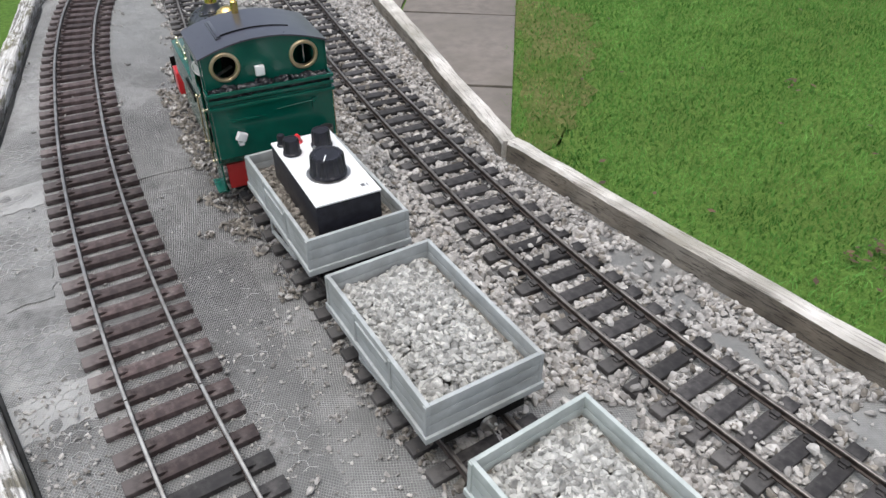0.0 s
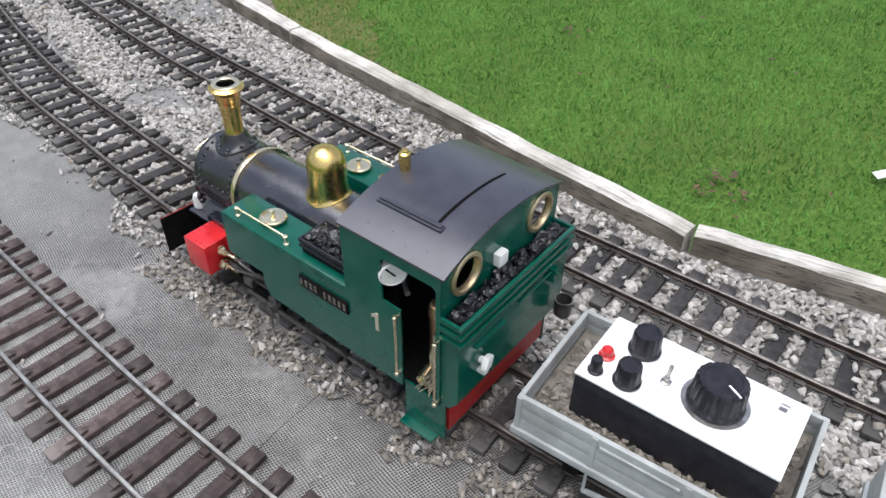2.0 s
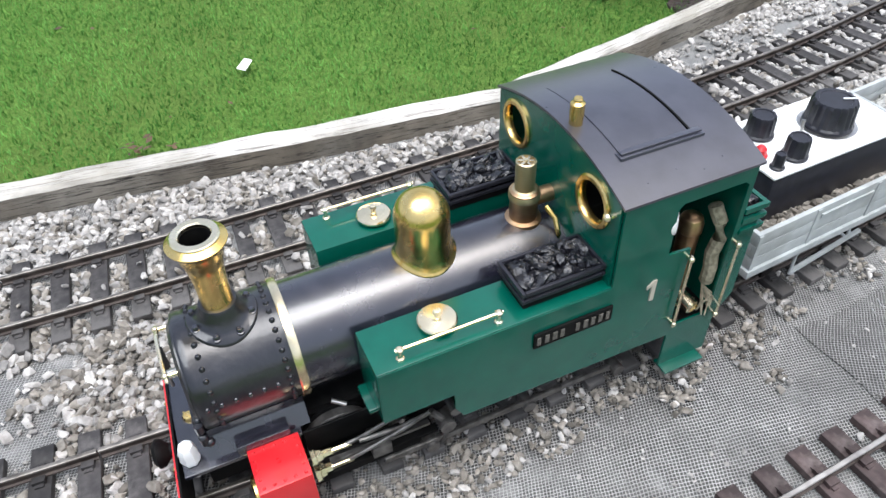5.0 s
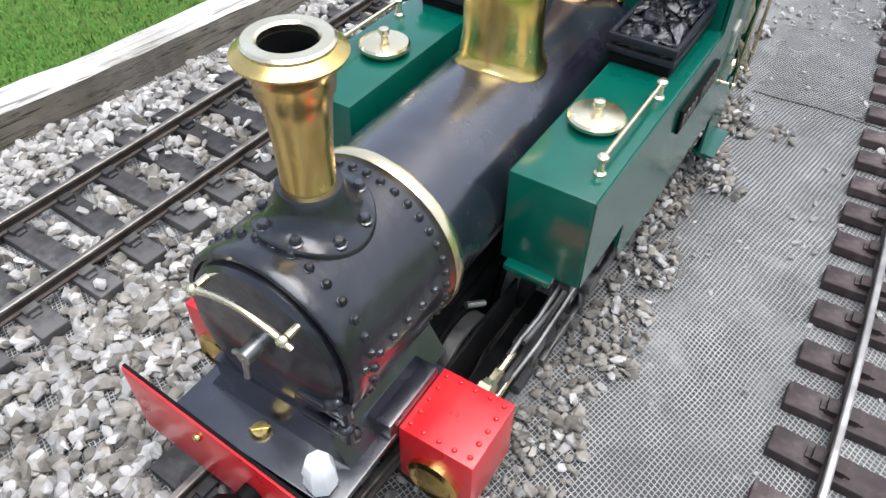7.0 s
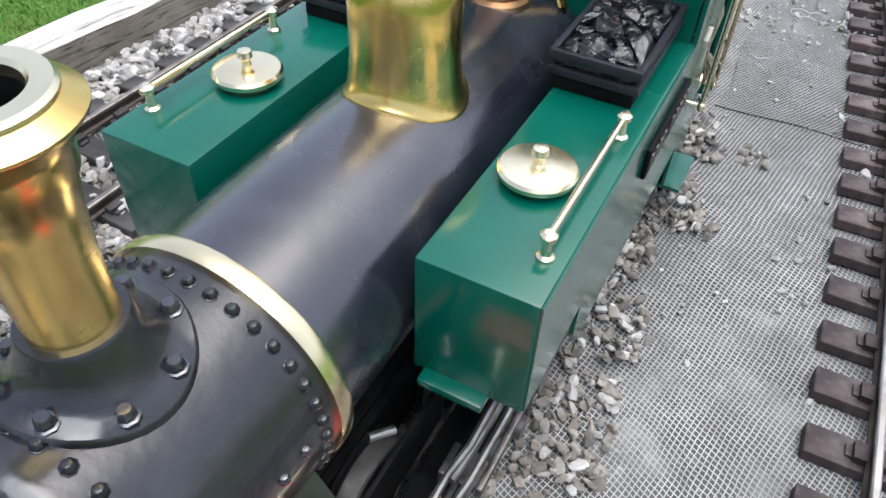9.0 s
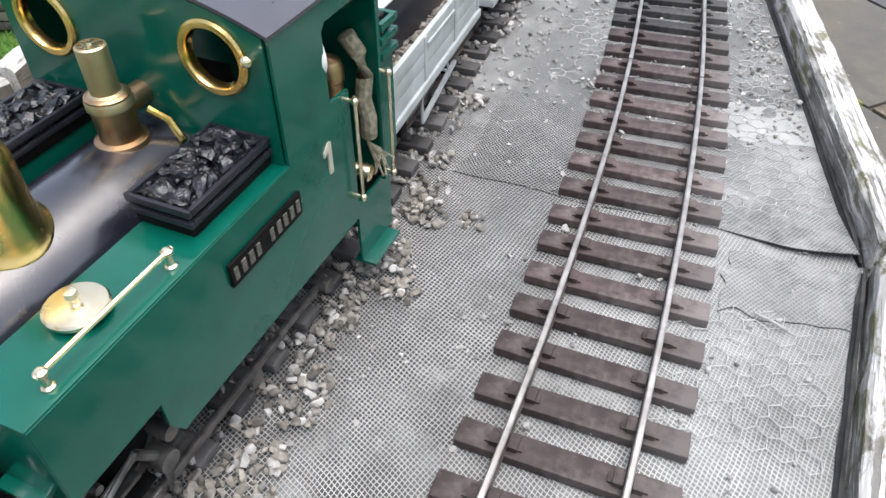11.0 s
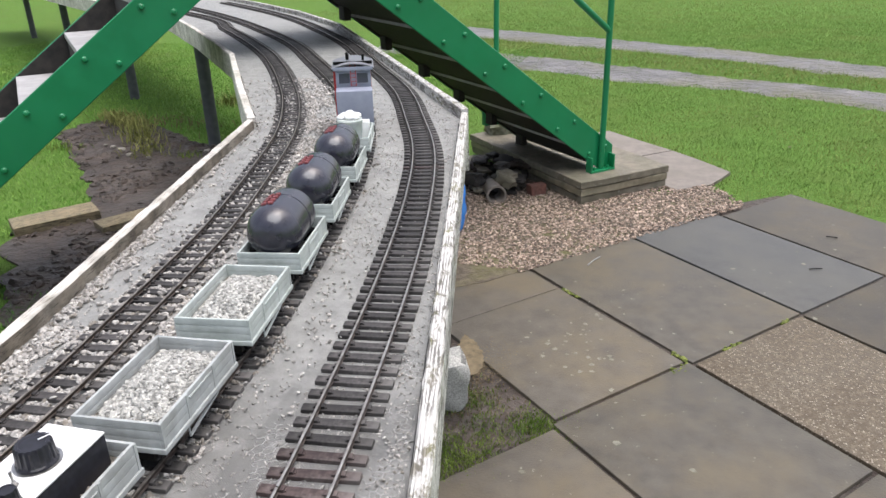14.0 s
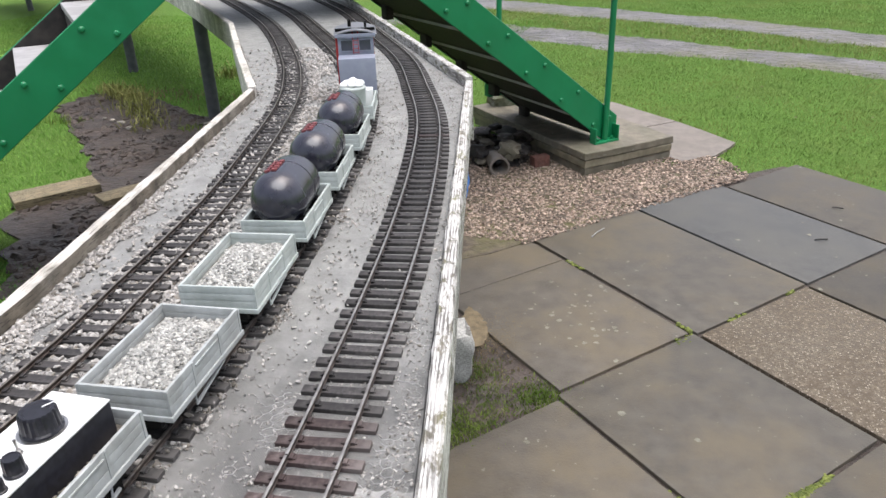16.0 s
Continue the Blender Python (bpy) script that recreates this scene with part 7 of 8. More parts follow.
# ---- the footbridge over the railway ----
def footbridge():
    az = radians(46)
    F = Vector((-0.099, -4.065, -0.798))
    ux = Vector((math.cos(az), math.sin(az), 0))
    nx = Vector((math.sin(az), -math.cos(az), 0))
    b = thing("footbridge", "green painted steel footbridge with sloping stairs over the railway", "footbridge")
    slope = 0.745
    depth, wide = 0.158, 0.75
    W = Matrix(((ux.x, nx.x, 0, F.x), (ux.y, nx.y, 0, F.y), (0, 0, 1, 0), (0, 0, 0, 1)))
    # along the bridge u, across v, up z; two stairs and the flat deck between them
    u0, z0 = 0.0, F.z
    u1, z1 = 1.581, 0.38
    u2 = 1.868
    u3, z3 = u2 + (z1 + 0.823) / slope, -0.823
    rise = depth * math.hypot(1, slope)

    def put(name, bm, mat, parent, label=""):
        bmesh.ops.transform(bm, matrix=W, verts=bm.verts[:])
        bmesh.ops.recalc_face_normals(bm, faces=bm.faces[:])
        return part(name, bm, mat, parent, label)

    def slanted(a, c, lo, hi, v0, v1, bevel=0.0):
        """A board along the line a to c, from lo to hi above it."""
        bm = bmnew()
        pts = [(a[0], a[1] + lo), (c[0], c[1] + lo), (c[0], c[1] + hi), (a[0], a[1] + hi)]
        vs = [bm.verts.new((u, v, z)) for v in (v0, v1) for u, z in pts]
        for f in ((0, 1, 2, 3), (7, 6, 5, 4), (0, 1, 5, 4), (1, 2, 6, 5), (2, 3, 7, 6), (3, 0, 4, 7)):
            bm.faces.new([vs[i] for i in f])
        bmesh.ops.recalc_face_normals(bm, faces=bm.faces[:])
        if bevel:
            bmesh.ops.bevel(bm, geom=bm.edges[:], offset=bevel, segments=1, affect="EDGES")
        return bm

    flights = (((u0, z0), (u1, z1)), ((u3, z3), (u2, z1)))
    for v0, v1 in ((0.0, 0.012), (wide, wide + 0.012)):
        for a, c in flights:
            if a[0] < c[0]:
                a = (a[0] - 0.09, a[1] - 0.09 * slope)
            s = put("stair_stringer", slanted(a, c, 0, rise, v0, v1, 0.003), M_GREENSTEEL, b)
            length = abs(c[0] - a[0])
            for k in range(int(length / 0.114)):
                f = 0.22 if k % 2 else 0.78
                q = 0.06 + k * 0.114
                u = a[0] + q * (1 if c[0] > a[0] else -1)
                bm = bmnew()
                lathe(bm, [(0.012, 0), (0.012, 0.006), (0.007, 0.011), (0, 0.012)], 8, pose(u, v0 - 0.0005 if v0 < 0.3 else v1, a[1] + q * slope + f * rise, 90 if v0 < 0.3 else -90, 0, 0))
                put("bolt", bm, M_GREENSTEEL, s)
        put("deck_beam", slanted((u1, z1), (u2, z1), 0, rise, v0, v1, 0.003), M_GREENSTEEL, b)
    # treads with dark risers, boarded undersides, and dark sheets painting shade on the far stringers
    step, run = 0.17, 0.17 / slope
    for side, (a, c) in enumerate(flights):
        sg = 1 if c[0] > a[0] else -1
        for k in range(7):
            z = 0.255 - step * k
            if z < a[1] + 0.06:
                continue
            u = a[0] + sg * (z - rise - a[1]) / slope
            bm = bmnew()
            box(bm, *sorted((u, u + sg * run)), 0.014, wide - 0.018, z - 0.028, z, 0.004)
            put("tread", bm, M_TREAD, b, "weathered grey timber tread")
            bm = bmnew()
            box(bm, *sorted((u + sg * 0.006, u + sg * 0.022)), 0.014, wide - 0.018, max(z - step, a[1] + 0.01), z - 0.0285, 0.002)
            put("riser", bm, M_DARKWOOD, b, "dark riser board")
            bm = bmnew()
            zc = a[1] + abs(u - a[0]) * slope
            box(bm, *sorted((u + sg * 0.03, u + sg * 0.07)), wide - 0.10, wide - 0.03, zc - 0.012, zc + 0.06, 0.003)
            put("cleat", bm, M_DARKWOOD, b)
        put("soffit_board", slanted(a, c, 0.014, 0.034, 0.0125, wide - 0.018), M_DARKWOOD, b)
        put("stair_shade_lining", slanted(a, c, 0.002, rise - 0.004, wide - 0.0165, wide - 0.002), M_DARKWOOD, b)
    bm = bmnew()
    box(bm, u1 - 0.02, u2 + 0.02, 0.014, wide - 0.018, 0.397, 0.425, 0.004)
    put("walkway", bm, M_TREAD, b)
    # handrail posts, rails and feet
    for v, uf in ((-0.018, 0.006), (wide + 0.030, 0.19)):
        zf = z0 + uf * slope
        for uu in (uf, u1 - 0.02):
            zb = z0 + uu * slope + 0.02
            bm = bmnew()
            rod(bm, (uu, v, zb - (0.01 if uu == uf else 0)), (uu, v, zb + 1.05), 0.0165, 14)
            put("handrail_post", bm, M_GREENSTEEL, b)
        for h in (0.755, 1.05):
            bm = bmnew()
            rod(bm, (uf, v, zf + h), (u1 - 0.02, v, z0 + (u1 - 0.02) * slope + h), 0.0165, 14)
            put("handrail", bm, M_GREENSTEEL, b)
        bm = bmnew()
        box(bm, uf - 0.075, uf + 0.095, v - 0.035, v + 0.016, zf - 0.004, zf + 0.008, 0.002)
        box(bm, uf - 0.075, uf - 0.065, v - 0.032, v + 0.016, zf + 0.008, zf + 0.085, 0.002)
        box(bm, uf + 0.085, uf + 0.095, v - 0.032, v + 0.016, zf + 0.008, zf + 0.085, 0.002)
        for uu in (uf - 0.04, uf + 0.06):
            rod(bm, (uu, v - 0.012, zf + 0.008), (uu, v - 0.012, zf + 0.022), 0.010, 6)
        put("foot_plate", bm, M_GREENSTEEL, b)


footbridge()


# ---- the stone plinth under the stairs ----
def plinth():
    p = thing("stone_plinth", "low plinth of stacked brown stone slabs under the stairs", "plinth")
    a = math.atan2(-0.43, -0.45)
    d = Vector((math.cos(a), math.sin(a)))
    n = Vector((-d.y, d.x))
    c = Vector((-0.032, -3.789))
    rnd = random.Random(2)
    for layer in range(3):
        z1 = GROUND + 0.134 - layer * 0.044
        for k, (s0, s1) in enumerate(((0.0, 0.62),)):
            for q in range(2):
                o = rnd.uniform(0, 0.02) * (layer > 0)
                bm = bmnew()
                box(bm, s0 + o, s1 - 0.004, q * 0.62 + o, q * 0.62 + 0.612, z1 - 0.041, z1)
                bmesh.ops.subdivide_edges(bm, edges=bm.edges[:], cuts=9, use_grid_fill=True)
                mid = Vector(((s0 + s1) / 2, q * 0.62 + 0.306, z1 - 0.02))
                for v in bm.verts:
                    rim = (v.co.z > z1 - 0.002 or v.co.z < z1 - 0.039) and (min(v.co.x - s0 - o, s1 - 0.004 - v.co.x) < 0.002 or min(v.co.y - q * 0.62 - o, q * 0.62 + 0.612 - v.co.y) < 0.002)
                    e = Vector((noise.noise(v.co * 9 + Vector((layer, q, 0))) + 0.7 * noise.noise(v.co * 30), noise.noise(v.co * 9 + Vector((5, layer, q))) + 0.7 * noise.noise(v.co * 30 + Vector((7, 0, 0))), 0.5 * noise.noise(v.co * 14)))
                    v.co += e * 0.007
                    if rim:
                        v.co += (mid - v.co).normalized() * rnd.uniform(0.002, 0.007)
                m = Matrix(((d.x, n.x, 0, c.x), (d.y, n.y, 0, c.y), (0, 0, 1, 0), (0, 0, 0, 1)))
                bmesh.ops.transform(bm, matrix=m, verts=bm.verts[:])
                bmesh.ops.recalc_face_normals(bm, faces=bm.faces[:])
                part("stone", bm, (M_STONEBASE, M_STONEWARM, M_STONEBASE)[layer], p, smooth=30)
    for outline in ([(0.62, -0.075), (0.85, -0.105), (1.00, -0.05), (1.135, 0.008), (1.165, 0.30), (1.175, 0.545), (0.62, 0.545)], [(0.62, 0.556), (1.175, 0.556), (1.165, 0.9), (1.16, 1.19), (0.62, 1.19)]):
        bm = bmnew()
        sheet(bm, outline, 0.045, Matrix(((d.x, n.x, 0, c.x), (d.y, n.y, 0, c.y), (0, 0, 1, GROUND - 0.038), (0, 0, 0, 1))))
        bmesh.ops.recalc_face_normals(bm, faces=bm.faces[:])
        tagged(link("concrete_slab", bm, M_PATH), "pale worn concrete slab let into the lawn", "slab")


plinth()


# ---- paving ----
PU = Vector((-0.735, 0.678))
PV = Vector((-0.6575, -0.7535))
PO = Vector((-0.588, -2.304))


def paving_slab(parent, u0, u1, v0, v1, mat, seed, lift=0.0, uv=(PU, PV, PO), name="paving_slab"):
    U, V, O = uv
    rnd = random.Random(seed)
    g = 0.0075
    bm = bmnew()
    box(bm, u0 + g, u1 - g, v0 + g, v1 - g, -0.05, 0.0, 0.004)
    m = Matrix(((U.x, V.x, 0, O.x), (U.y, V.y, 0, O.y), (0, 0, 1, GROUND + 0.002 + lift), (0, 0, 0, 1)))
    bmesh.ops.transform(bm, matrix=m @ Matrix.Translation(((u0 + u1) / 2, (v0 + v1) / 2, 0)) @ pose(0, 0, 0, rnd.uniform(-0.3, 0.3), rnd.uniform(-0.3, 0.3), 0) @ Matrix.Translation((-(u0 + u1) / 2, -(v0 + v1) / 2, 0)), verts=bm.verts[:])
    bmesh.ops.recalc_face_normals(bm, faces=bm.faces[:])
    return part(name, bm, mat, parent)


patio = tagged(new("pavement"), "patio of large grey concrete slabs with mossy joints", "pavement", kind="structure")
rows = [((-0.95, 0.0), (0.0, 0.625), M_SLAB), ((-0.93, 0.0), (0.625, 1.215), M_SLABBLUE), ((-0.86, 0.0), (1.215, 1.80), M_SLAB),
        ((0.0, 0.90), (0.0, 0.61), M_SLABPEB), ((0.0, 0.90), (0.61, 1.22), M_SLAB), ((0.0, 0.90), (1.22, 1.80), M_SLAB), ((0.90, 1.8), (0.0, 0.61), M_SLAB), ((0.90, 1.8), (0.61, 1.22), M_SLAB),
        ((-0.710, -0.02), (-0.60, -0.008), M_SLABWARM), ((-1.10, -0.699), (-0.60, -0.006), M_SLABWARM), ((-0.02, 0.64), (-0.62, 0.0), M_SLAB), ((0.64, 1.25), (-0.62, 0.0), M_SLAB),
        ((0.0, 0.58), (-1.22, -0.62), M_SLABWARM), ((0.58, 1.25), (-1.22, -0.62), M_SLAB), ((0.0, 0.6), (-1.85, -1.22), M_SLAB), ((0.6, 1.2), (-1.85, -1.22), M_SLAB)]
for i, ((u0, u1), (v0, v1), mt) in enumerate(rows):
    paving_slab(patio, u0, u1, v0, v1, mt, i)
sub = bmnew()
sheet(sub, [(-1.2, -1.9), (1.3, -1.9), (1.85, 1.75), (-0.9, 1.75), (-1.2, 0.0)], 0.02, Matrix(((PU.x, PV.x, 0, PO.x), (PU.y, PV.y, 0, PO.y), (0, 0, 1, GROUND - 0.030), (0, 0, 0, 1))))
bmesh.ops.recalc_face_normals(sub, faces=sub.faces[:])
tagged(link("patio_bed", sub, M_MUD), "dark soil under the paving", "soil", kind="structure")

QU = Vector((0.508, 0.861))
QV = Vector((-0.861, 0.508))
QO = Vector((1.19, 1.28))
lane = tagged(new("path"), "path of pale brown concrete slabs beside the lawn", "path", kind="structure")
for i in range(-2, 4):
    for j in range(2):
        paving_slab(lane, 0.42 + (i - 1) * 0.90, 0.42 + i * 0.90, j * 0.62, j * 0.62 + 0.62, M_PATH, 40 + i * 3 + j, 0.0, (QU, QV, QO), "path_slab")


# ---- grass ----
def grass(name, n, region, seed, height, mat, label, skip=None):
    rng = np.random.default_rng(seed)
    x0, x1, y0, y1 = region
    p = np.stack([rng.uniform(x0, x1, n), rng.uniform(y0, y1, n)], 1)
    if skip is not None:
        p = p[~skip(p)]
    n = len(p)
    h = height * rng.uniform(0.45, 1.25, n)
    a = rng.uniform(0, 2 * np.pi, n)
    lean = rng.uniform(0.2, 1.1, n) * h
    b = rng.uniform(0, 2 * np.pi, n)
    w = height * 0.05 + 0.0012
    base = np.column_stack([p, np.full(n, GROUND - 0.014)])
    side = np.column_stack([np.cos(a), np.sin(a), np.zeros(n)]) * w
    mid = base + np.column_stack([np.cos(b) * lean * 0.35, np.sin(b) * lean * 0.35, h * 0.6])
    tip = base + np.column_stack([np.cos(b) * lean, np.sin(b) * lean, h])
    v = np.stack([base - side, base + side, mid + side * 0.8, mid - side * 0.8, tip], 1).reshape(-1, 3)
    k = (np.arange(n) * 5)[:, None]
    t = np.concatenate([k + np.array([[0, 1, 2]]), k + np.array([[0, 2, 3]]), k + np.array([[3, 2, 4]])])
    return tagged(quick_mesh(name, v, t, mat), label, "grass", kind="stuff")


def off_path(p):
    d = p - np.array(QO)
    e = (p - np.array((3.2, -1.62))) @ np.array(((0.83, 0.56), (-0.56, 0.83)))
    rng = np.random.default_rng(17)
    q = d @ np.array(QV) + 0.10 * rng.normal(size=len(p))
    thin = (q > -0.42) & (p[:, 1] > 1.35 + 0.25 * rng.normal(size=len(p))) & (rng.uniform(size=len(p)) < 0.42 * np.clip((q + 0.42) / 0.25, 0, 1))
    return thin | (d @ np.array(QV) > 0.015 + 0.022 * np.sin(d @ np.array(QU) * 9) + 0.015 * np.sin(d @ np.array(QU) * 23 + 1) + 0.012 * rng.normal(size=len(p))) | ((e[:, 0] / 0.52) ** 2 + (e[:, 1] / 0.20) ** 2 < 1)


grass("grass", 185000, (0.35, 4.6, -2.2, 4.6), 1, 0.021, M_BLADE, "short bright green lawn grass", off_path)


def off_paving(p):
    d = p - np.array(PO)
    u, v = d @ np.array(PU), d @ np.array(PV)
    paved = (v < 1.80) & (u > -0.97)
    bed = ((p[:, 1] > -4.22) & (p[:, 0] > -0.76)) | ((p[:, 1] > -4.7) & (p[:, 0] > -0.05))
    q = p - np.array((-0.032, -3.789))
    s, w = q @ np.array((-0.723, -0.691)), q @ np.array((0.691, -0.723))
    plint = ((s > 0) & (s < 0.62) & (w > 0) & (w < 1.24)) | ((s > 0.55) & (s < 1.17) & (w > -0.10 + 0.38 * np.maximum(s - 0.85, 0)) & (w < 1.2)) | ((s < 0.789 + 0.25 * (w + 0.336)) & (w < 0) & (w > -0.5))
    rut = np.zeros(len(p), bool)
    edge = np.random.default_rng(8)
    for near, far in (RUT_A, RUT_B):
        a, b = np.array(near)[::-1], np.array(far)[::-1]
        e = edge.normal(0, 0.09, len(p)) + 0.10
        rut |= (p[:, 1] < np.interp(p[:, 0], a[:, 0], a[:, 1]) - e) & (p[:, 1] > np.interp(p[:, 0], b[:, 0], b[:, 1]) + e) & (p[:, 0] < 3.3)
    return paved | bed | plint | (rut & (edge.uniform(size=len(p)) < 0.93))


def near_grass(p):
    return off_paving(p) | (np.random.default_rng(9).uniform(size=len(p)) < (-11.0 - p[:, 1]) / 4)


def far_grass(p):
    return off_paving(p) | (np.random.default_rng(10).uniform(size=len(p)) < (p[:, 1] + 15.0) / 4)


grass("grass", 270000, (-4.5, 3.2, -15.0, -4.0), 2, 0.021, M_YARDBLADE, "short green grass beyond the patio", near_grass)
grass("grass", 70000, (-9.0, 6.5, -24.0, -11.0), 4, 0.036, M_FIELD, "short green grass of the far field", far_grass)


def off_middle(p):
    a, b = np.array(RUT_A[1])[::-1], np.array(RUT_B[0])[::-1]
    return (p[:, 1] > np.interp(p[:, 0], a[:, 0], a[:, 1]) + 0.04) | (p[:, 1] < np.interp(p[:, 0], b[:, 0], b[:, 1]) - 0.04)


grass("grass", 30000, (-4.5, 3.2, -11.0, -6.5), 5, 0.032, M_DRYBLADE, "yellowish grass between the wheel ruts", off_middle)


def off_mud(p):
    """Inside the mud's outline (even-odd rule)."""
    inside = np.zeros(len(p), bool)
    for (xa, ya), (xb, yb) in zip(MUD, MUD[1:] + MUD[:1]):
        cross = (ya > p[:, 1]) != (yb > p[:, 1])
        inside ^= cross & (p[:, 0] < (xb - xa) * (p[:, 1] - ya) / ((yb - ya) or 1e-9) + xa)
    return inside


grass("grass", 120000, (1.2, 9.0, -9.5, -1.9), 3, 0.028, M_LIFTEDBLADE, "green grass around the mud, colour brightened against the table's shade", off_mud)


# ---- loose things on the ground ----
def slab_point(u, v):
    return PO + PU * u + PV * v


def strew(name, n, pick, size, mat, label, category, seed, lift=0.0):
    rng = np.random.default_rng(seed)
    pts = [pick(rng) for _ in range(n)]
    pts = np.array([(p[0], p[1], GROUND + lift + rng.uniform(0, 0.4) * size) for p in pts if p is not None])
    scatter(name, pts, rng.uniform(0.5, 1.2, len(pts)) * size, mat, label, category, seed, 0.5)


def in_gravel(rng):
    x, y = rng.uniform(-0.87, 1.2), rng.uniform(-4.3, -2.4)
    q = Vector((x, y)) - PO
    u, v = q.dot(PU), q.dot(PV)
    if u > -0.915 and v < 1.74:
        return None
    s, w = (x + 0.032) * -0.723 + (y + 3.789) * -0.691, (x + 0.032) * 0.691 + (y + 3.789) * -0.723
    if s > 0.79 + 0.25 * (w + 0.336) + rng.normal() * 0.012 or (s > 0.62 and w > -0.085):
        return None
    if x > 0.15 - (y + 2.9) * 0.9 and y > -2.9:
        return None
    return x, y


strew("gravel", 30000, in_gravel, 0.0078, M_PINK, "small pinkish brown gravel around the plinth", "gravel", 31, 0.004)


def on_joint(rng):
    k = rng.integers(0, 7)
    s = rng.uniform(0, 1)
    j = rng.normal(0, 0.007)
    u, v = ((0.0 + j, -0.6 * s), (0.64 + j * 2, -0.62 * s), (1.3 * s, -0.62 + j * 2), (-1.0 * s, j * 0.7), (0.0 + j, 0.6 * s), (0.64 + j * 2, -0.62 * s), (0.62 + j * 2, -0.62 - 0.6 * s))[k]
    if noise.noise((u * 7, v * 7, 2.0)) < (0.22 if k in (0, 3, 4) else 0.34 if k in (2, 6) else 0.15):
        return None
    return slab_point(u, v)


strew("moss", 2600, on_joint, 0.007, M_MOSS, "green moss growing in the paving joints", "moss", 32, -0.004)


def on_corner(rng):
    """The thick cushion of moss where three slabs meet."""
    s = abs(rng.normal(0, 0.5))
    j = rng.normal(0, 0.014 * max(0.3, 1 - 0.6 * s))
    u, v = ((0.64 + j, -0.62 + 0.30 * s), (0.64 + 0.22 * s, -0.62 + j))[rng.integers(0, 4) == 0]
    return slab_point(u, v) if s < 1.3 and noise.noise((u * 30, v * 30, 6.0)) > -0.35 else None


strew("moss", 1500, on_corner, 0.007, M_MOSS, "thick green moss cushion where paving slabs meet", "moss", 37, -0.002)


def on_soil(rng):
    u, v = rng.uniform(-0.75, 0.0), rng.uniform(-1.3, -0.6)
    return slab_point(u, v) if noise.noise((u * 5, v * 5, 8.0)) > -0.05 else None


strew("moss", 8000, on_soil, 0.007, M_MOSS, "green moss and weeds on bare soil beside the slabs", "moss", 33, -0.022)


def lichen(rng):
    u, v = rng.normal(-0.32, 0.16), rng.normal(-0.25, 0.12)
    return slab_point(u, v) if -1.0 < u < -0.04 and -0.56 < v < -0.04 else None


rng = np.random.default_rng(34)
pts = [lichen(rng) for _ in range(45)]
pts = [slab_point(rng.uniform(-0.9, 1.2), rng.uniform(-1.1, 1.7)) for _ in range(45)] + [p for p in pts if p is not None]
bm = bmnew()
for p in pts:
    r = rng.uniform(0.003, 0.012)
    ring = [bm.verts.new((p[0] + r * rng.uniform(0.5, 1.3) * math.cos(a), p[1] + r * rng.uniform(0.5, 1.3) * math.sin(a), GROUND + 0.0030)) for a in np.linspace(0, 2 * math.pi, 9)[:-1]]
    mid = bm.verts.new((p[0], p[1], GROUND + 0.0036))
    for i in range(8):
        bm.faces.new((ring[i], ring[(i + 1) % 8], mid))
tagged(link("lichen", bm, M_LICHEN), "pale lichen spots on the paving slabs", "lichen", kind="stuff")


def rock(x, y, z, sx, sy, sz, seed, mat, name, label, category, turn=0.0, rough=0.16, group=""):
    rnd = random.Random(seed)
    bm = bmnew()
    bmesh.ops.create_icosphere(bm, subdivisions=3, radius=1)
    for v in bm.verts:
        f = 1 + rough * noise.noise(v.co * 1.6 + Vector((seed, 0, 0))) + rough * 0.5 * noise.noise(v.co * 4 + Vector((0, seed, 0)))
        p = Vector((max(-0.75, min(0.75, v.co.x)), max(-0.75, min(0.75, v.co.y)), max(-0.7, min(0.75, v.co.z)))) * f
        v.co = Vector((p.x * sx, p.y * sy, p.z * sz))
    ob = link(name, bm, mat, smooth=28)
    ob.matrix_world = pose(x, y, z + sz * 0.66, rnd.uniform(-8, 8), rnd.uniform(-8, 8), turn)
    return tagged(ob, label, category, group)


rock(0.145, -1.88, GROUND, 0.062, 0.065, 0.125, 3, M_LOAD, "boulder", "pale weathered boulder standing against the railway table", "rock", 20, 0.2)
rock(0.63, -4.74, GROUND + 0.134, 0.115, 0.075, 0.075, 8, M_MOSSROCK, "mossy_rock", "grey-green mossy rock resting on the stone plinth", "rock", 35, 0.3)
rnd = random.Random(77)
for i in range(64):
    f, w = rnd.random(), rnd.random()
    x, y = 0.64 - 0.36 * f + 0.22 * w + rnd.uniform(-0.05, 0.05), -3.80 - 0.10 * f - 0.62 * w + rnd.uniform(-0.05, 0.05)
    a = rnd.uniform(0.030, 0.085)
    flat = rnd.uniform(0.18, 0.7)
    rock(x, y, GROUND + rnd.uniform(0.02, 0.10) * (i % 3 == 0), a, a * rnd.uniform(0.5, 0.9), a * flat, 10 + i, (M_MUD, M_OLDSTONE, M_DARKWOOD, M_STONEBASE, M_DARKWOOD, M_SLAB, M_MUD)[i % 7], "rubble_stone", "rough broken dark stone in a heap under the stairs", "rubble", i * 37, 0.4, "rubble under the stairs")


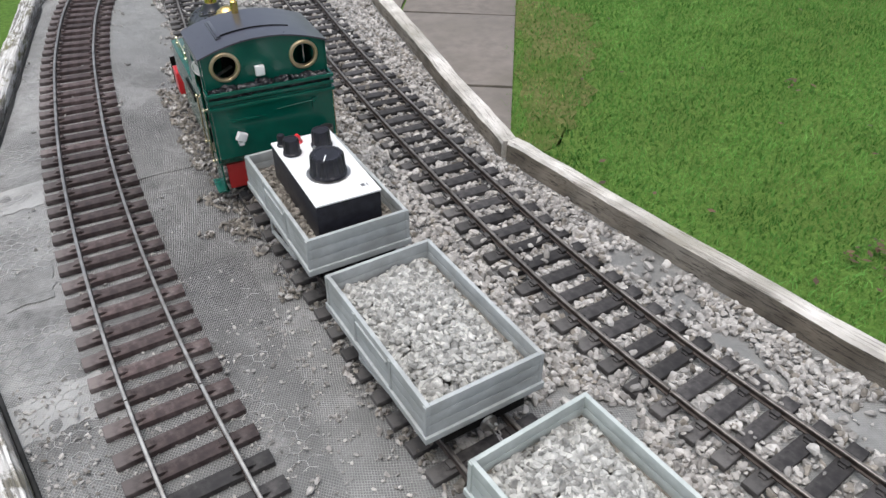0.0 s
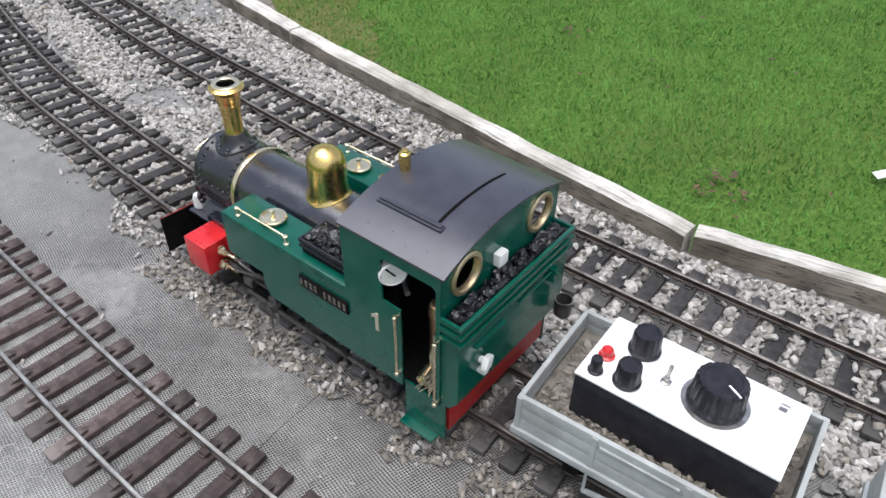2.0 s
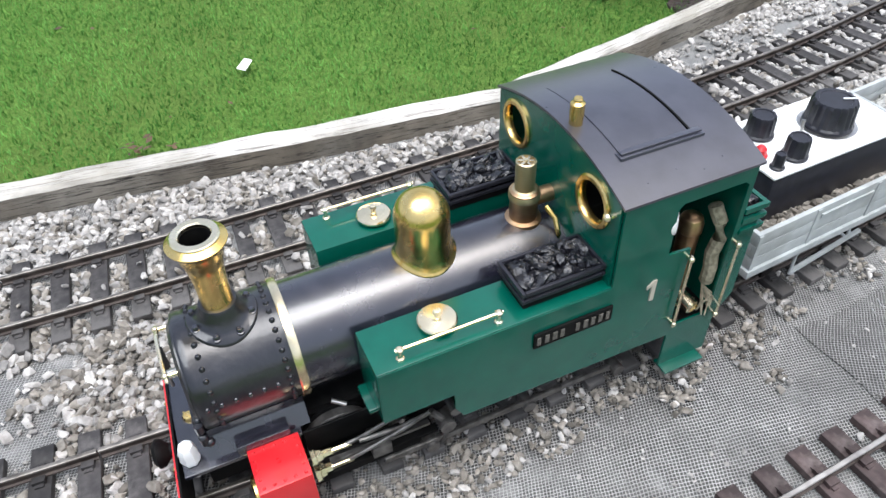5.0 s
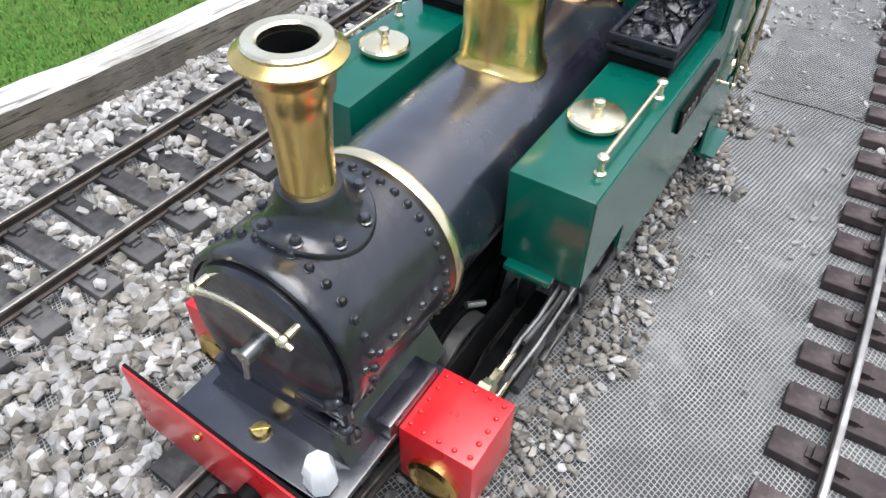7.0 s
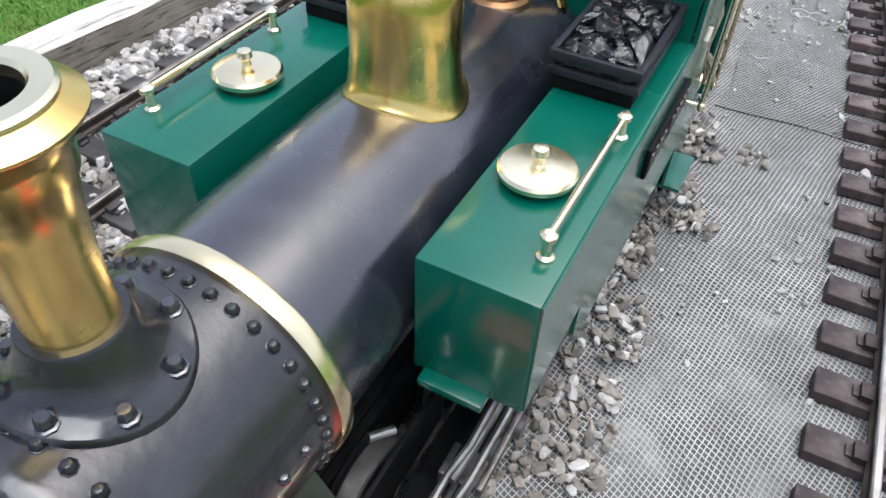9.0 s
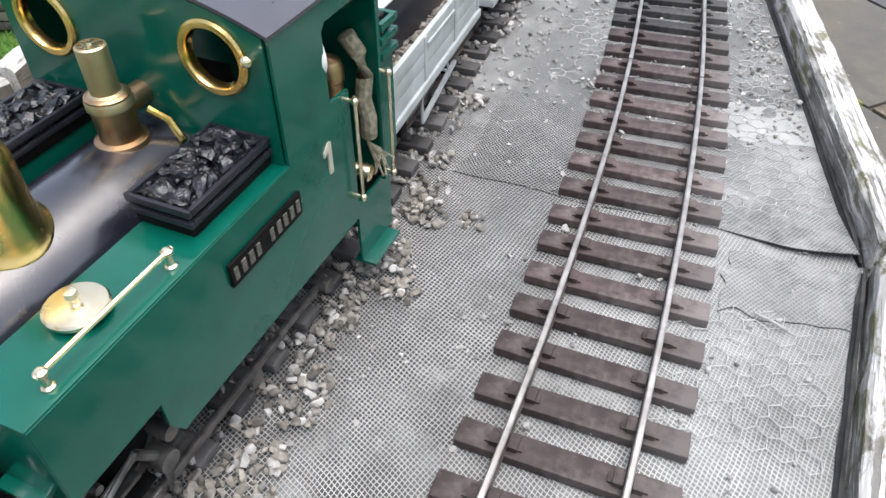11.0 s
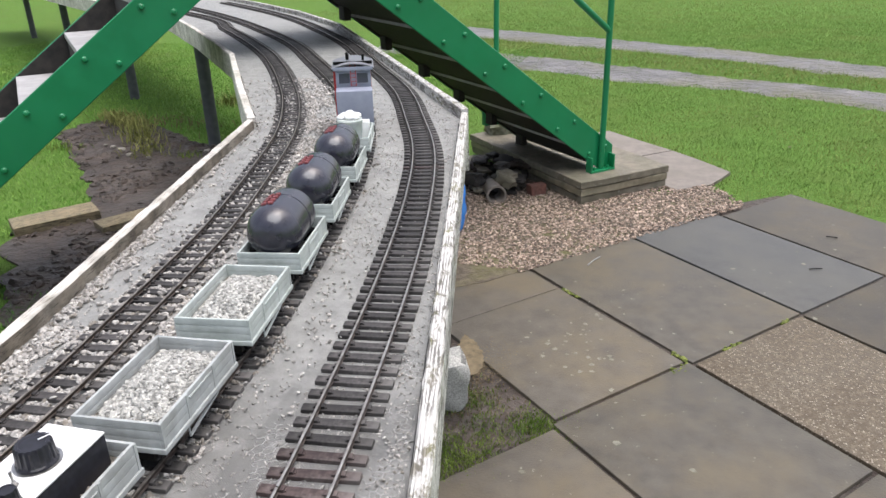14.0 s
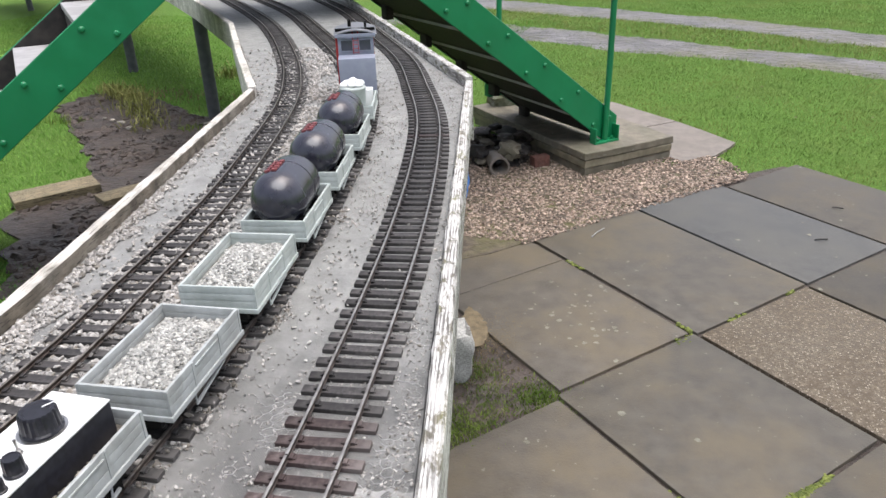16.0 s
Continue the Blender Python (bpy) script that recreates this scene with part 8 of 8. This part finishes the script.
def brick(x, y, turn, tilt):
    bm = bmnew()
    box(bm, -0.05, 0.05, -0.03, 0.03, 0, 0.06, 0.005)
    for v in bm.verts:
        v.co += Vector((0.006 * noise.noise(v.co * 30), 0.006 * noise.noise(v.co * 40), 0.005 * noise.noise(v.co * 35)))
    ob = link("broken_brick", bm, M_BRICK)
    ob.matrix_world = pose(x, y, GROUND + 0.004, tilt, 0, turn)
    tagged(ob, "broken red-brown brick lying on the gravel", "brick")


brick(0.235, -3.93, 40, 0)


def clay_pipe(x, y, turn):
    p = thing("drain_pipe", "short broken pipe lying on the gravel", "pipe", m=pose(x, y, GROUND + 0.05, 0, 90, turn))
    bm = bmnew()
    lathe(bm, [(0.048, -0.08), (0.048, 0.06), (0.056, 0.065), (0.056, 0.085), (0.046, 0.085), (0.040, 0.06), (0.040, -0.08)], 24, closed=True)
    part("barrel", bm, M_PATH, p)


clay_pipe(0.455, -3.80, 115)


def sack(x, y):
    bm = bmnew()
    bmesh.ops.create_icosphere(bm, subdivisions=4, radius=1)
    for v in bm.verts:
        f = 1 + 0.18 * noise.noise(v.co * 3.0) + 0.06 * noise.noise(v.co * 9.0)
        v.co = Vector((v.co.x * 0.055 * f, v.co.y * 0.07 * f, max(-0.9, v.co.z) * 0.17 * f))
    ob = link("plastic_sack", bm, M_BLUE, smooth=60)
    ob.location = (x, y, GROUND + 0.150)
    tagged(ob, "crumpled bright blue plastic sack beside the table", "sack")


sack(0.532, -3.27)


def plank(x, y, turn, length, label, w=0.12, h=0.045, mat=None):
    bm = bmnew()
    box(bm, -length / 2, length / 2, -w / 2, w / 2, 0, h, 0.004)
    ob = link("plank", bm, mat or M_PLANK)
    ob.matrix_world = pose(x, y, GROUND - 0.006, 0, 0, turn)
    tagged(ob, label, "plank")


plank(2.675, -2.92, 53.5, 0.42, "short sawn timber plank lying on the mud", 0.19, 0.05)
plank(2.27, -3.02, 60, 0.34, "short sawn timber plank lying on the mud", 0.14, 0.04)
bm = bmnew()
sheet(bm, [(-0.032, -0.015), (0.030, -0.018), (0.034, 0.014), (-0.028, 0.019)], 0.002)
ob = link("paper_scrap", bm, M_PAPER)
ob.matrix_world = pose(2.185, -0.249, GROUND + 0.022, 6, -8, -35)
tagged(ob, "small white scrap of paper on the lawn", "litter")

patch("bare_earth", [(3.1, -1.21), (3.26, -1.41), (3.52, -1.66), (3.74, -1.97), (3.1, -1.95), (2.80, -1.62), (2.76, -1.4), (2.87, -1.28)], M_EARTH, GROUND + 0.002, "bare trodden brown earth in the lawn", "earth", 0.02, 0.008, 9)
patch("sand_drift", [(0.225, -2.30), (0.172, -2.26), (0.132, -2.20), (0.105, -2.12), (0.112, -2.06), (0.150, -2.03), (0.185, -2.08), (0.225, -2.22)], M_SAND, GROUND + 0.0045, "thin wet drift of yellow sandy soil on a slab", "sand", 0.003, 0.006, 12)
strew("sand", 1500, lambda rng: (rng.normal(0.125, 0.05), rng.normal(-2.14, 0.10)), 0.0024, M_SAND, "thin drift of yellow sandy soil on a slab", "sand", 36, 0.0015)


def far_plinth():
    """The stacked stones under the foot of the other stairs."""
    p = thing("stone_plinth", "low plinth of dark stacked stone slabs on the lawn", "plinth")
    m = Matrix(((-0.89, 0.45, 0, 2.64), (-0.45, -0.89, 0, -1.40), (0, 0, 1, 0), (0, 0, 0, 1)))
    rnd = random.Random(4)
    for layer, mat in enumerate((M_OLDSTONE, M_STONEBASE, M_OLDSTONE)):
        z1 = GROUND + 0.105 - layer * 0.036
        for k in range(2):
            o = rnd.uniform(0.0, 0.018)
            bm = bmnew()
            box(bm, k * 0.31 + o, k * 0.31 + 0.305, o, 0.50, z1 - 0.033, z1, 0.006)
            bmesh.ops.transform(bm, matrix=m, verts=bm.verts[:])
            bmesh.ops.recalc_face_normals(bm, faces=bm.faces[:])
            part("stone", bm, mat, p)


far_plinth()


def leaves(n, region, seed):
    rng = np.random.default_rng(seed)
    verts, tris = [], []
    for i in range(n):
        x, y = rng.uniform(region[0], region[1]), rng.uniform(region[2], region[3])
        a, s, z = rng.uniform(0, 6.28), rng.uniform(0.008, 0.02), GROUND + rng.uniform(0.012, 0.022)
        d, e = np.array([math.cos(a), math.sin(a), 0.1]), np.array([-math.sin(a), math.cos(a), 0.15])
        c = np.array([x, y, z])
        k = len(verts)
        verts += [c - d * s, c + e * s * 0.5, c + d * s, c - e * s * 0.5]
        tris += [(k, k + 1, k + 2), (k, k + 2, k + 3)]
    tagged(quick_mesh("leaf_litter", np.array(verts), np.array(tris), M_LEAF), "scattered brown fallen leaves on the lawn", "leaves", kind="stuff")


leaves(110, (0.5, 4.5, -2.0, 4.5), 51)
leaves(60, (-3.5, 1.0, -9, -4.6), 52)
leaves(26, (1.70, 1.90, 0.04, 0.20), 53)
leaves(14, (2.46, 2.60, 1.08, 1.20), 54)


def weeds(n, cx, cy, sx, sy, seed, height, mat=None, label="clump of dry yellow-green weeds beside the mud"):
    rng = np.random.default_rng(seed)
    pts = np.column_stack([rng.normal(cx, sx, n), rng.normal(cy, sy, n)])
    h = height * rng.uniform(0.4, 1.2, n)
    a, b = rng.uniform(0, 6.28, n), rng.uniform(0, 6.28, n)
    base = np.column_stack([pts, np.full(n, GROUND - 0.01)])
    side = np.column_stack([np.cos(a), np.sin(a), np.zeros(n)]) * (0.0009 + 0.0026 * min(1.0, height / 0.08))
    lean = h * rng.uniform(0.2, 0.9, n)
    mid = base + np.column_stack([np.cos(b) * lean * 0.4, np.sin(b) * lean * 0.4, h * 0.65])
    tip = base + np.column_stack([np.cos(b) * lean, np.sin(b) * lean, h])
    v = np.stack([base - side, base + side, mid + side, mid - side, tip], 1).reshape(-1, 3)
    k = (np.arange(n) * 5)[:, None]
    t = np.concatenate([k + np.array([[0, 1, 2]]), k + np.array([[0, 2, 3]]), k + np.array([[3, 2, 4]])])
    tagged(quick_mesh("weeds", v, t, mat or M_DRYBLADE), label, "weeds", kind="stuff")


for k, (x, y, n, h) in enumerate(((4.15, -5.15, 90, 0.08), (3.98, -5.02, 120, 0.10), (3.80, -4.92, 130, 0.12), (3.62, -4.80, 120, 0.11), (3.45, -4.62, 100, 0.10), (3.30, -4.45, 80, 0.09), (3.14, -4.28, 70, 0.07), (3.03, -4.18, 60, 0.06))):
    weeds(n, x, y, 0.085, 0.06, 61 + k, h, M_WEED, "sprawling clump of olive-yellow rough grass beside the mud")
weeds(60, 2.72, -4.20, 0.05, 0.04, 71, 0.05, M_MOSSBLADE, "small tuft of green weeds in the mud")
weeds(70, 3.78, -4.18, 0.10, 0.05, 72, 0.06, M_MOSSBLADE, "small tuft of green weeds in the mud")
for k, (x, y, a) in enumerate(((3.42, -4.28, 0.030), (3.30, -4.22, 0.040), (3.15, -4.12, 0.035), (2.98, -4.10, 0.025), (2.66, -4.33, 0.035), (3.52, -4.32, 0.022))):
    rock(x, y, GROUND, a * 0.8, a * 0.65, a * 0.4, 90 + k, M_STONEGREY, "mud_stone", "small grey stone lying on wet mud", "stone", k * 50, 0.3, "stones on the mud")


def in_mud(rng):
    p = np.array([[rng.uniform(1.9, 4.2), rng.uniform(-5.1, -1.9)]])
    return tuple(p[0]) if off_mud(p)[0] and noise.noise((p[0][0] * 3, p[0][1] * 3, 4.0)) > -0.15 else None


strew("mud_clods", 5200, in_mud, 0.026, M_MUD, "rough clods of wet brown mud", "mud", 35, -0.012)
weeds(220, 3.55, -5.05, 0.28, 0.12, 66, 0.05, M_STRAW, "dead straw-coloured grass at the edge of the lawn")
weeds(130, 3.40, -5.82, 0.14, 0.08, 68, 0.12)
for k, (x, y, n, r) in enumerate(((-0.13, -1.84, 900, 0.045), (0.06, -1.63, 800, 0.05), (0.10, -1.92, 500, 0.05), (0.0, -1.76, 600, 0.07))):
    weeds(n, x, y, r, r, 165 + k, 0.014, M_MOSSBLADE, "low green weeds growing on bare soil")
weeds(900, *slab_point(-0.30, -0.80), 0.13, 0.11, 69, 0.010, M_STRAW, "dead brown grass lying on bare soil")
weeds(700, *slab_point(-0.10, -1.02), 0.05, 0.06, 70, 0.020, M_MOSSBLADE, "low green weeds growing on bare soil")

bm = bmnew()
tube(bm, [(-0.2195, -0.2655, 0.0030), (-0.2270, -0.2630, 0.0036), (-0.2345, -0.2600, 0.0030)], 0.0007, 6)
tagged(link("twig", bm, M_LOAD), "small bleached twig lying on the netting", "twig")

patch("worn_turf", [(2.05, 2.75), (2.25, 2.25), (1.95, 1.85), (1.70, 1.52), (1.42, 1.25), (1.10, 0.95), (1.06, 1.02), (1.55, 1.86), (1.9, 2.5)], M_TURF, GROUND - 0.009, "worn brown turf along the edge of the path", "worn turf", 0.02, 0.05, 14)
grass("grass", 9000, (1.0, 2.6, 0.9, 2.9), 6, 0.018, M_DRYBLADE, "thin dry grass beside the path", lambda p: ~((off_path(p)) & ((p - np.array(QO)) @ np.array(QV) < -0.02)))
for x0, y0, x1, y1 in ((-1.218, -3.614, -1.266, -3.606), (-1.083, -3.201, -1.137, -3.220), (-0.154, -3.019, -0.198, -3.124)):
    bm = bmnew()
    tube(bm, [(x0, y0, GROUND + 0.006), ((x0 + x1) / 2 + 0.004, (y0 + y1) / 2 + 0.003, GROUND + 0.009), (x1, y1, GROUND + 0.006)], 0.0028, 6)
    tagged(link("twig", bm, M_DARKWOOD if x0 < -0.5 else M_LOAD), "small dry twig lying on the paving", "twig")
